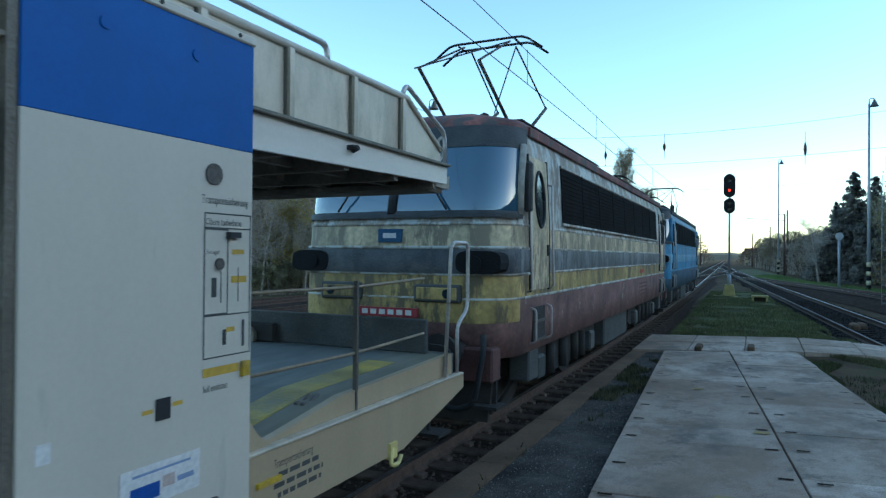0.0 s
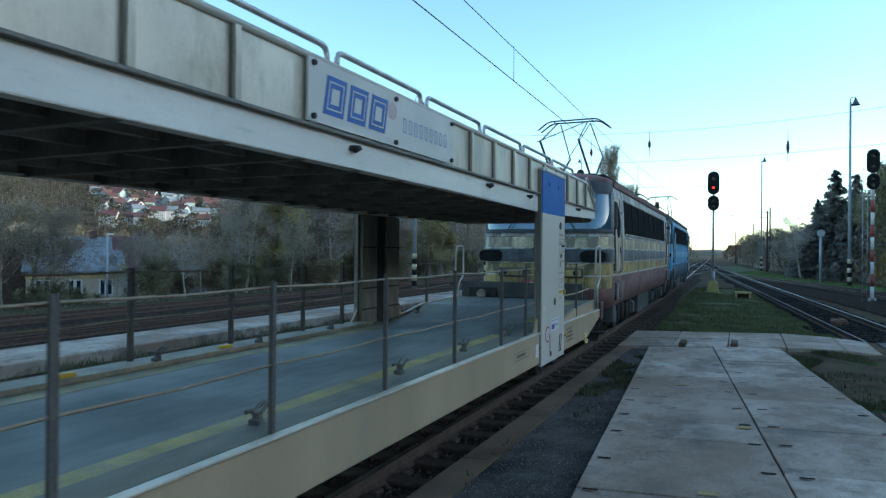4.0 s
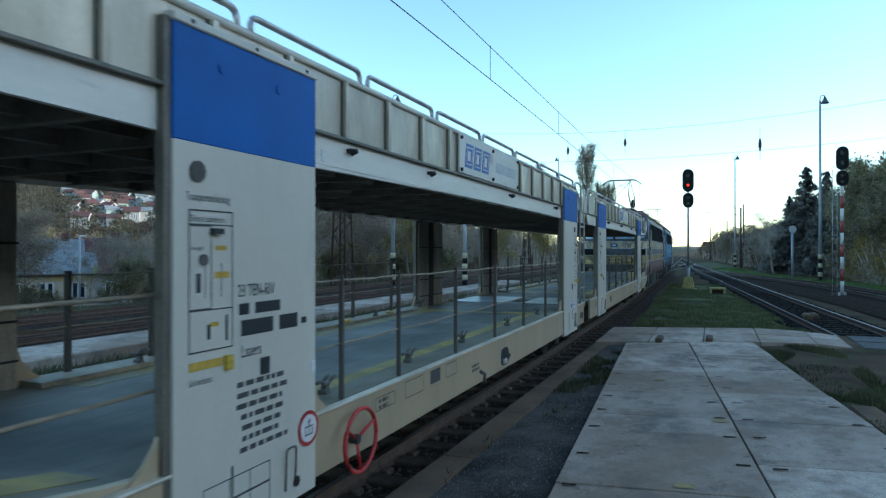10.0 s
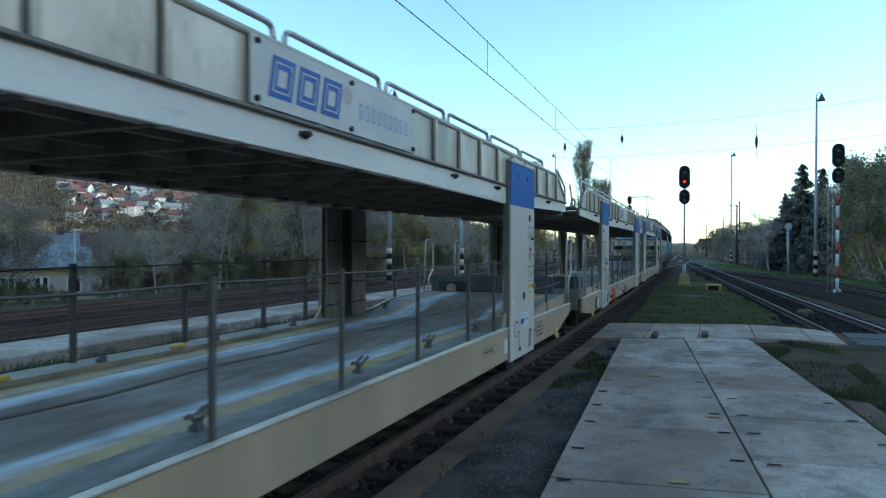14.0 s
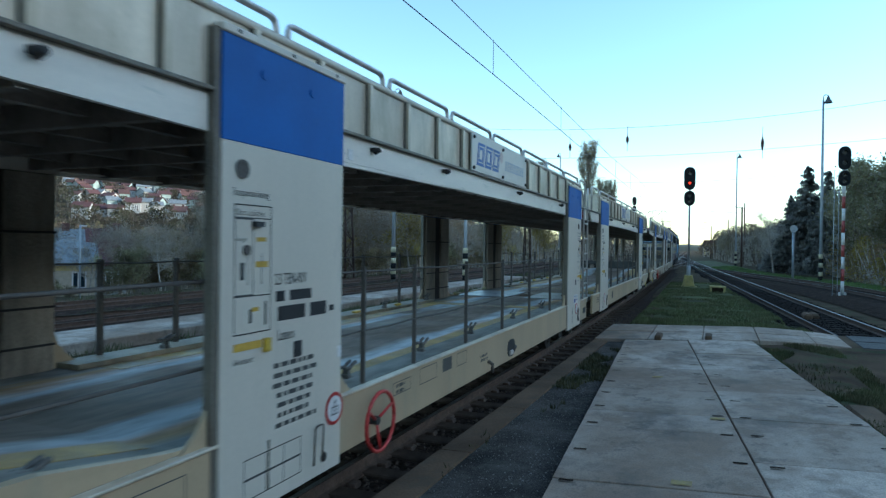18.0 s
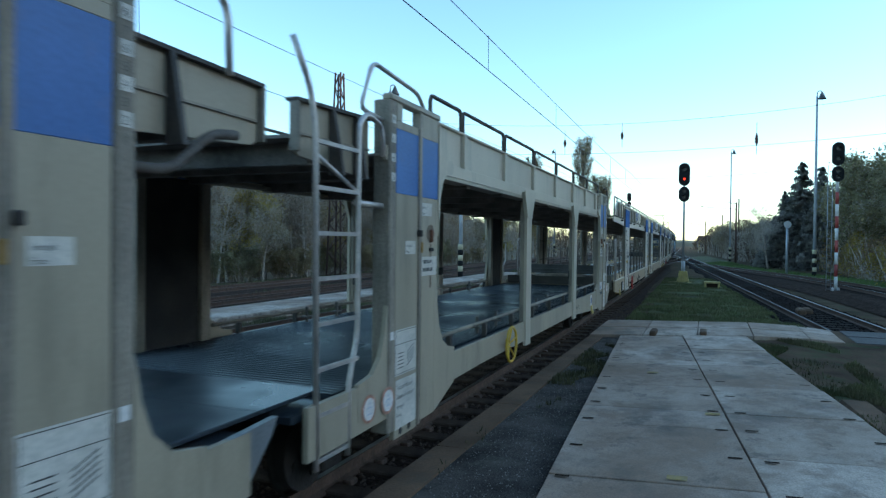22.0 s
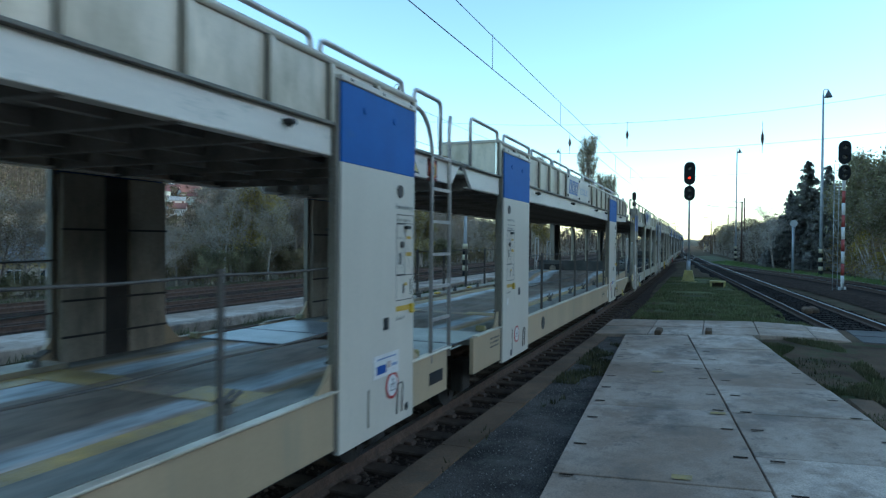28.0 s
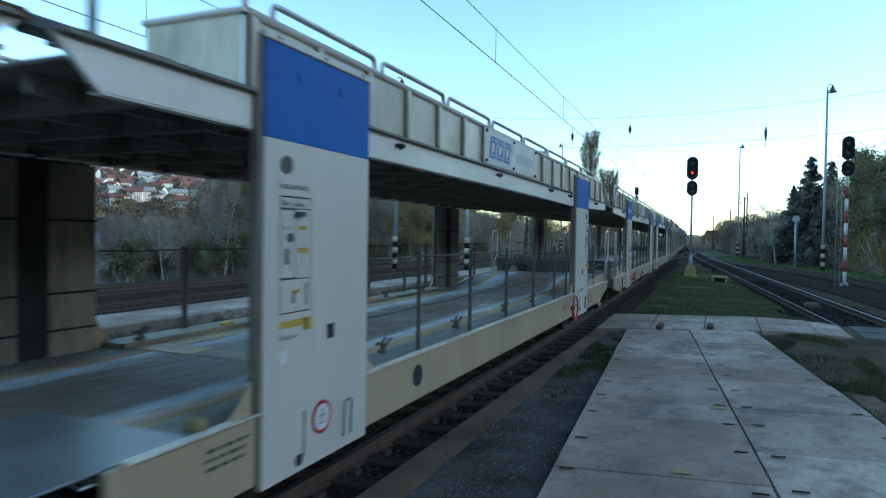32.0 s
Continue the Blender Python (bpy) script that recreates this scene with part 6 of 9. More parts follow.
def dark_half(e):
    th = new("ribbed_car_transporter")
    for s in (1, -1):
        x = s * W
        sill = part("side_sill", polybm([(e * a, b) for a, b in ((0.3, 0.62), (4.0, 0.69), (9.6, 0.69), (12.4, 0.55), (14.1, 0.55), (14.35, 0.52), (14.85, 0.85), (14.85, 1.06), (12.9, 1.0), (12.2, 0.965), (3.2, 0.965), (2.4, 1.0), (0.3, 1.0))], *sorted((x - s * 0.05, x - s * 0.008))), M_OLIVE, th, "long olive-grey side sill")
        dark_pillar(th, e, 13.08 if e > 0 else 12.97, 1, s)
        dark_pillar(th, e, 2.53 if e > 0 else 2.22, -1, s)
        for o in (6.05, 9.73) if e > 0 else (5.84, 9.52):
            po = part("side_post", polybm([(e * o - 0.14, 0.62), (e * o + 0.14, 0.62), (e * o + 0.135, 2.5), (e * o + 0.29, 2.88), (e * o - 0.29, 2.88), (e * o - 0.135, 2.5)], *sorted((x - s * 0.02, x + s * 0.02))), M_OLIVE2, th, "olive-grey side post with a gusset head")
            part("gusset_plate", polybm([(e * o - 0.12, 2.50), (e * o + 0.12, 2.50), (e * o + 0.28, 2.82), (e * o + 0.31, 2.90), (e * o - 0.31, 2.90), (e * o - 0.28, 2.82)], *sorted((x + s * 0.0205, x + s * 0.032))), M_OLIVE2, po)
            part("post_web", boxbm(*sorted((x - s * 0.09, x - s * 0.025)), e * o - 0.12, e * o + 0.12, 0.8, 2.75), M_UPR, po)
            part("rubber_band", boxbm(*sorted((x - s * 0.096, x - s * 0.08)), e * o - 0.125, e * o + 0.125, 1.42, 1.58), M_RUBBER, po)
        beam = part("edge_beam", boxbm(*sorted((x - s * 0.06, x - s * 0.02)), *span(e, 1.45, 14.1), 2.83, 2.955, bev=0.004), M_OLIVE2, th, "olive-grey upper deck edge beam")
        part("lower_flange", boxbm(*sorted((x - s * 0.22, x - s * 0.025)), *span(e, 2.5, 13.0), 2.79, 2.828), M_OLIVE, beam)
        wall = part("side_wall", polybm([(e * a, b) for a, b in ((2.46, 2.956), (13.0, 2.956), (13.0, 3.33), (2.6, 3.33), (2.46, 3.24))], *sorted((x - s * 0.09, x - s * 0.07))), M_OLIVE2, th, "olive-grey sheet side wall")
        part("top_rail", boxbm(*sorted((x - s * 0.12, x - s * 0.04)), *span(e, 2.5, 13.0), 3.3305, 3.36, bev=0.008), M_OLIVE2, wall)
        st = None
        for o in (3.4, 4.97, 6.53, 8.11, 9.72, 11.15, 12.51) if e > 0 else (12.6, 11.36, 9.98, 8.6, 7.2, 5.85, 4.47, 3.1):
            if st is None:
                st = part("stiffener", boxbm(*sorted((x - s * 0.068, x - s * 0.025)), -0.05, 0.05, 2.956, 3.328), M_OLIVE2, wall)
                st.location = (0, e * o, 0)
            else:
                again(st, "stiffener", wall, pose(0, e * o, 0))
        for o, l in [(2.5, 0.86)] + [(3.43 + 1.63 * k, 1.56) for k in range(6)]:
            a, b = span(e, o, o + l)
            part("hand_rail", loop_rail(a, b, 3.35, 3.6, x - s * 0.08, 0.022), M_POST, th, "dark bent steel hand rail")
        part("hand_rail", tubebm(arcpts([(x - s * 0.08, e * 2.4, 3.38), (x - s * 0.08, e * 2.2, 3.55), (x - s * 0.08, e * 1.3, 3.62), (x - s * 0.08, e * 1.1, 3.2), (x - s * 0.08, e * 2.3, 3.1)], 0.1), 0.02, 7), M_GALV, th)
        rail = part("guide_rail", tubebm([(x - s * 0.12, e * 2.6, 1.14), (x - s * 0.12, e * 12.9, 1.14)], 0.024, 8), M_UPR, th, "tubular deck edge rail")
        br = None
        for k in range(9):
            o = 3.1 + 1.2 * k
            if br is None:
                br = part("rail_bracket", polybm([(-0.015, 0.94), (0.015, 0.94), (0.03, 1.13), (-0.03, 1.13)], *sorted((x - s * 0.115, x - s * 0.06))), M_DUSKY, rail)
                br.location = (0, e * o, 0)
            else:
                again(br, "rail_bracket", rail, pose(0, e * o, 0))
        for o in (4.4, 5.2, 7.5, 8.3, 11.2):
            part("wheel_clamp", boxbm(s * 1.28 - 0.02, s * 1.28 + 0.02, e * o - 0.02, e * o + 0.02, 0.98, 1.2, bev=0.008), M_CLAMP, th, "small upright clamp")
            part("clamp_foot", boxbm(s * 1.28 - 0.05, s * 1.28 + 0.05, e * o - 0.08, e * o + 0.08, 1.05, 1.07), M_CLAMP, th)
        hoop(th, e * 14.33 if e > 0 else -14.22, e * 14.75, x - s * 0.05, 1.05, 2.15, 1 if e > 0 else 0)
        bm = boxbm(*sorted((x - s * 0.1, x + s * 0.02)), e * 11.9 - 0.05, e * 11.9 + 0.05, 0.6, 0.7)
        tube(bm, arcpts([(x, e * 11.9, 0.7), (x + s * 0.02, e * 11.85, 0.52), (x + s * 0.02, e * 11.97, 0.5), (x + s * 0.02, e * 12.0, 0.58)], 0.04), 0.018, 6)
        part("tie_hook", bm, M_YELLOWF, th, "pale yellow tie-down hook")
        a0 = 0.34 if e > 0 else 0.05
        web = part("deck_end_web", polybm([(e * a0, 2.78), (e * (a0 + 0.06), 2.74), (e * 1.40, 2.66), (e * 1.40, 3.15), (e * a0, 3.11)], *sorted((x - s * 0.2, x - s * 0.17))), M_OLIVE, th, "olive-grey web plate at the deck end")
        part("web_lip", polybm([(e * (a0 - 0.02), 3.111), (e * 1.40, 3.151), (e * 1.40, 3.175), (e * (a0 - 0.02), 3.135)], *sorted((x - s * 0.23, x - s * 0.13))), M_DUSKY, web)
        part("web_seam", polybm([(e * (a0 + 0.02), 2.885), (e * 1.40, 2.90), (e * 1.40, 2.915), (e * (a0 + 0.02), 2.90)], *sorted((x - s * 0.169, x - s * 0.155))), M_UPR, web)
        part("web_end", boxbm(*sorted((x - s * 0.2, x - s * 0.12)), *span(e, a0 - 0.02, a0 + 0.012), 2.76, 3.109, bev=0.008), M_UPR, web)
        for o in (0.80, 1.16):
            fin = polybm([(x - s * 0.168, 3.14), (x - s * 0.13, 3.14), (x - s * 0.04, 2.64), (x - s * 0.168, 2.64)], *span(e, o - 0.02, o + 0.02), axis=1)
            part("web_fin", fin, M_DUSKY, web)
        if e < 0:
            part("guide_pipe", tubebm(arcpts([(x - s * 0.1, -0.34, 2.76), (x - s * 0.1, -0.55, 2.74), (x - s * 0.1, -0.85, 2.5), (x - s * 0.1, -1.3, 2.49)], 0.1), 0.03, 8), M_POST, th, "thick bent steel pipe")
            part("hand_rail", tubebm(arcpts([(x - s * 0.1, -0.4, 3.1), (x - s * 0.1, -0.42, 3.5), (x - s * 0.1, -0.62, 3.62), (x - s * 0.1, -1.3, 3.6)], 0.1), 0.022, 8), M_GALV, th)
    deck = part("lower_deck", boxbm(-1.42, 1.42, *span(e, 0.2, 14.7), 0.9, 0.95), M_RIBBED, th, "wet dark ribbed steel deck")
    rib = part("deck_ribs", ribs(e), M_RIBBED, deck)
    tagged(rib, kind="stuff")
    part("joint_plate", boxbm(-1.3, 1.3, *span(e, 0.0, 0.75), 1.0, 1.03, bev=0.005), M_RIBBED, th, "dark wet joint plate")
    up = part("upper_deck", boxbm(-1.43, 1.43, *span(e, 1.45, 14.9), 2.87, 2.89), M_UNDER, th, "sooty underside of the upper deck")
    part("deck_tongue", boxbm(-1.29, 1.29, *span(e, 0.35 if e > 0 else 0.06, 1.449), 2.86, 2.885), M_UNDER, up)
    for o in (0.62, 1.05):
        part("tongue_rib", boxbm(-1.29, 1.29, e * o - 0.05, e * o + 0.05, 2.70, 2.859), M_UNDER, up)
    rb = None
    for k in range(10):
        o = 2.26 + 1.36 * k
        if rb is None:
            rb = part("cross_rib", boxbm(-1.42, 1.42, -0.05, 0.05, 2.76, 2.87), M_UNDER, up)
            rb.location = (0, e * o, 0)
        else:
            again(rb, "cross_rib", up, pose(0, e * o, 0))
    part("centre_beam", boxbm(-0.35, 0.35, *span(e, 0.3, 14.7), 0.5, 0.88), M_DARK, th)
    for o in (13.0, 1.3):
        wheelset(th, e * o)
        for s in (-1, 1):
            part("axle_box", boxbm(s * 1.0 - 0.08, s * 1.0 + 0.08, e * o - 0.15, e * o + 0.15, 0.22, 0.62, bev=0.02), M_DARK, th)
    part("end_beam", boxbm(-1.4, 1.4, *span(e, 14.72, 14.85), 0.8, 1.1), M_OLIVE, th)
    part("end_flap", boxbm(-1.3, 1.3, *span(e, 14.5, 14.56), 1.0, 1.22), M_DUSKY, th, "dark folded end flap")
    buffers(th, e, 14.87, l=0.52)
    for s in (-1, 1):
        bm = tubebm(arcpts([(s * 1.1, e * 14.8, 0.95), (s * 1.1, e * 14.95, 0.9), (s * 1.1, e * 14.95, 0.42)], 0.05), 0.02, 6)
        box(bm, s * 1.1 - 0.18, s * 1.1 + 0.18, *span(e, 14.82, 15.08), 0.40, 0.43)
        part("shunter_step", bm, M_DARK, th)
    part("coupling", tubebm([(0, e * 14.8, 0.98), (0, e * 15.1, 0.9), (0, e * 15.45, 0.95)], 0.05, 8), M_DARK, th)
    for s in (1, -1):
        x = s * W
        part("end_cheek", polybm([(e * 14.16, 2.90), (e * 14.72, 2.90), (e * 14.72, 3.10), (e * 14.5, 3.13), (e * 14.16, 3.13)], *sorted((x - s * 0.12, x - s * 0.09))), M_OLIVE, th, "olive-grey cheek plate at the deck end")
        part("cheek_top", boxbm(*sorted((x - s * 0.16, x - s * 0.06)), *span(e, 14.16, 14.6), 3.13, 3.155, bev=0.006), M_UPR, th)
        bm = polybm([(e * 14.6, 2.92), (e * 15.02, 2.93), (e * 15.12, 2.99), (e * 14.98, 3.06), (e * 14.74, 3.08), (e * 14.6, 3.12)], *sorted((x - s * 0.22, x - s * 0.18)))
        disc(bm, 0, e * 15.04, 2.98, 0.05, *sorted((x - s * 0.24, x - s * 0.16)), 12)
        disc(bm, 0, e * 14.72, 3.03, 0.06, *sorted((x - s * 0.25, x - s * 0.15)), 12)
        gear = part("bridge_gear", bm, M_OLIVE, th, "hinged bridging gear")
        part("gear_arm", polybm([(e * 15.06, 2.96), (e * 15.22, 2.96), (e * 15.25, 3.26), (e * 15.17, 3.30), (e * 15.12, 3.08)], *sorted((x - s * 0.28, x - s * 0.24))), M_GREASE, gear)
        part("gear_loop", tubebm(arcpts([(x - s * 0.2, e * 15.16, 3.22), (x - s * 0.2, e * 15.14, 3.36), (x - s * 0.2, e * 14.96, 3.3), (x - s * 0.2, e * 14.94, 3.16), (x - s * 0.2, e * 15.1, 3.17)], 0.04), 0.014, 6), M_GREASE, gear)
        part("swing_handle", tubebm(arcpts([(x - s * 0.1, e * 14.62, 3.12), (x - s * 0.1, e * 14.78, 3.1), (x - s * 0.1, e * 14.86, 3.3), (x - s * 0.1, e * 14.84, 3.62), (x - s * 0.1, e * 14.3, 3.62)], 0.12, 5), 0.024, 8), M_POST, th, "dark bent swing handle")
        part("yellow_pin", boxbm(*sorted((x - s * 0.1, x - s * 0.02)), *span(e, 14.13, 14.24), 2.96, 2.99, bev=0.006), M_YELLOW, th)
    part("deck_bridge", boxbm(-1.4, 1.4, *span(e, 14.7, 15.42), 2.86, 2.89, bev=0.006), M_DARKGREY, th, "dark folding bridge plate")
    sx = W - 0.005
    if e > 0:
        rim = tubebm([(sx + 0.1, 4.9 + 0.23 * math.cos(a), 0.79 + 0.23 * math.sin(a)) for a in [2 * math.pi * k / 28 for k in range(29)]], 0.018, 6)
        wh = part("hand_wheel", rim, M_YELLOW, th, "yellow hand-brake wheel")
        for k in range(5):
            a = 2 * math.pi * k / 5 + 0.3
            part("spoke", tubebm([(sx + 0.06, 4.9, 0.79), (sx + 0.1, 4.9 + 0.22 * math.cos(a), 0.79 + 0.22 * math.sin(a))], 0.012, 6), M_YELLOW, wh)
        lad = part("ladder", tubebm(arcpts([(1.48, 0.42, 0.53), (1.48, 0.38, 2.9), (1.46, 0.34, 3.2), (1.44, 0.16, 3.5)], 0.1), 0.022, 8), M_GALV, th, "grey access ladder at the joint")
        part("stile", tubebm(arcpts([(1.48, 0.85, 0.52), (1.48, 0.85, 1.05), (1.48, 0.98, 1.42), (1.48, 0.98, 3.05), (1.47, 1.12, 3.16), (1.47, 1.38, 3.1), (1.47, 1.40, 2.85)], 0.08), 0.022, 8), M_GALV, lad)
        for k in range(8):
            part("rung", boxbm(1.465, 1.495, 0.4, 0.86 if k < 2 else 0.98, 0.58 + 0.32 * k, 0.61 + 0.32 * k), M_GALV, lad)
        part("brace", tubebm([(1.475, 0.40, 2.74), (1.475, 0.97, 2.52)], 0.016, 6), M_GALV, lad)
        part("stay_bar", tubebm([(1.45, 0.98, 2.44), (1.44, 1.44, 2.44)], 0.026, 8), M_GALV, lad)
        st = part("maker_sticker", boxbm(W + 0.001, W + 0.003, 13.10, 13.5, 0.98, 1.17), M_WHITE, th, "white sticker with a blue and red mark")
        bars("mark", [(13.15, 13.19, 1.0, 1.075), (13.21, 13.25, 1.0, 1.075), (13.27, 13.31, 1.0, 1.075)], W + 0.005, M_LOGO, st)
        bars("mark", [(13.325, 13.375, 1.04, 1.09)], W + 0.005, M_SALMON, st)
        bars("mark", [(13.39, 13.47, 1.05, 1.075), (13.2, 13.45, 1.12, 1.13)], W + 0.005, M_PALEBLUE, st)
        for piece in ((13.12, 13.17, 0.86, 0.93), (13.2, 13.48, 0.86, 0.93)):
            bars("number_bar", [piece], W + 0.003, M_PRINT, th)
        part("frame_sticker", boxbm(sx, sx + 0.002, 11.75, 11.95, 0.7, 0.94), M_WHITE, th)
        bars("sticker_print", [(11.79, 11.91, 0.76, 0.88)], sx + 0.004, M_LOGO, th)
        bars("sill_print", outline([(9.95, 10.4, 0.76, 0.84)], 0.005) + para(10.0, 10.35, 0.82, 1, 0.05, 0.03, 21), sx, M_PRINT, th)
    else:
        plate = part("grid_plate", boxbm(sx, sx + 0.03, -12.15, -11.8, 0.64, 0.9, bev=0.006), M_BLACK, th, "black-framed white grid plate")
        for i in range(3):
            for j in range(4):
                part("grid_cell", boxbm(sx + 0.03, sx + 0.033, -12.12 + 0.1 * i, -12.12 + 0.1 * i + 0.09, 0.665 + 0.055 * j, 0.665 + 0.055 * j + 0.047), M_WHITE, plate)
        part("frame_sticker", boxbm(sx, sx + 0.002, -12.6, -12.45, 0.7, 0.9), M_WHITE, th)
        st = part("end_sticker", boxbm(sx, sx + 0.002, -14.8, -14.45, 0.84, 1.05), M_YELLOWF, th, "yellowed printed sticker")
        bars("print", para(-14.78, -14.46, 1.02, 3, 0.06, 0.028, 22), sx + 0.003, M_PRINT, st)
        lettering("load_text", "23 TEN-RIV", 0.11, W + 0.003, -13.05, 1.06, M_PRINT, th, 0.62)
        for piece in [(-13.05, -12.98, 0.90, 0.98), (-12.9, -12.6, 0.90, 0.98), (-13.05, -12.85, 0.74, 0.82), (-12.8, -12.6, 0.74, 0.82)]:
            bars("number_bar", [piece], W + 0.003, M_PRINT, th)
        for piece in para(-13.93, -13.6, 1.78, 7, 0.06, 0.03, 23):
            bars("faded_print", [piece], W + 0.003, M_UPR, th)
        sq = part("square_board", boxbm(W + 0.001, W + 0.003, -13.44, -13.12, 1.33, 1.62), M_WHITE, th, "dark square with a white border")
        part("square_face", boxbm(W + 0.003, W + 0.005, -13.425, -13.135, 1.345, 1.605), M_DARKGREY, sq)
        board = part("sign_board", polybm([(0, 0), (0.02, 0), (0.07, 0.52), (0.05, 0.52)], -9.5, -6.4, 1), M_SIGN, th, "grey sign board with a large blue outlined mark")
        for v in board.data.vertices:
            v.co = (W - 0.03 + v.co.x, v.co.y, 2.95 + v.co.z)
        for k in range(3):
            a = -9.0 + k * 0.34
            mark_ring(board, a, 0.25, 3.07, 3.36, 0.05, lambda y, z, h: (W + 0.0055 + (z - 3.07) * 0.096 + h, y, z))
        part("strut", tubebm([(W + 0.03, -9.52, 2.85), (W - 0.02, -9.75, 3.5)], 0.02, 6), M_POST, board)
    round_sign(th, e * 14.3, 0.95, W + 0.0, M_FADEDRED)
    if e > 0:
        round_sign(th, 1.14, 0.8, W + 0.002, M_FADEDRED)
        round_sign(th, 1.46, 0.8, W + 0.008, M_FADEDRED)
    else:
        # pale carrier of the bridge plate over the joint
        part("bridge_carrier", polybm([(-0.75, 0.98), (-0.04, 1.03), (-0.1, 0.92), (-0.46, 0.52), (-0.75, 0.52)], W - 0.06, W - 0.01), M_TREAD, th, "pale blue-grey plate carrier")
    return th


def ribs(e):
    vs, fs = [], []
    o, n = 0.8, 0
    while o < 14.4:
        b = len(vs)
        for xx in (-1.38, 1.38):
            for dy, dz in ((-0.028, 0.951), (-0.012, 0.985), (0.012, 0.985), (0.028, 0.951)):
                vs.append((xx, e * o + dy, dz))
        for k in range(3):
            fs.append((b + k, b + k + 1, b + k + 5, b + k + 4))
        o += 0.075
    me = bpy.data.meshes.new("ribs")
    me.from_pydata(vs, [], fs)
    bm = bmesh.new()
    bm.from_mesh(me)
    bmesh.ops.recalc_face_normals(bm, faces=bm.faces)
    return bm


# ---- electric locomotives ----
def ring(z, w, l, r, n=7):
    """Rounded plan outline, anticlockwise from the middle of the rear end."""
    pts = [(0.0, -l + 0.0)]
    bow = 0.10
    for x in (0.35, 0.7):
        pts.append((x, -l + bow * (x / w) ** 2))
    cx, cy = w - r, -l + bow + r
    for k in range(n + 1):
        a = -math.pi / 2 + (math.pi / 2) * k / n
        pts.append((cx + r * math.cos(a), cy - bow * (1 - k / n) * 0.6 + r * math.sin(a)))
    half = pts
    out = half + [(x, -y) for x, y in reversed(half[:])]
    out = half + [(x, -y) for x, y in half[::-1][:-1]] + [(0.0, l)]
    left = [(-x, y) for x, y in out[::-1][1:-1]]
    return [(x, y, z) for x, y in out + left]


def band(levels, cap_top=False, cap_bottom=False, keep=None):
    bm = bmesh.new()
    rings = [[bm.verts.new(p) for p in ring(*lv)] for lv in levels]
    n = len(rings[0])
    for a, b in zip(rings, rings[1:]):
        for k in range(n):
            if keep and not keep(k, n):
                continue
            f = bm.faces.new((a[k], a[(k + 1) % n], b[(k + 1) % n], b[k]))
            f.smooth = True
    if cap_top:
        bm.faces.new(rings[-1])
    if cap_bottom:
        bm.faces.new(list(reversed(rings[0])))
    bmesh.ops.delete(bm, geom=[v for v in bm.verts if not v.link_faces], context="VERTS")
    return bm


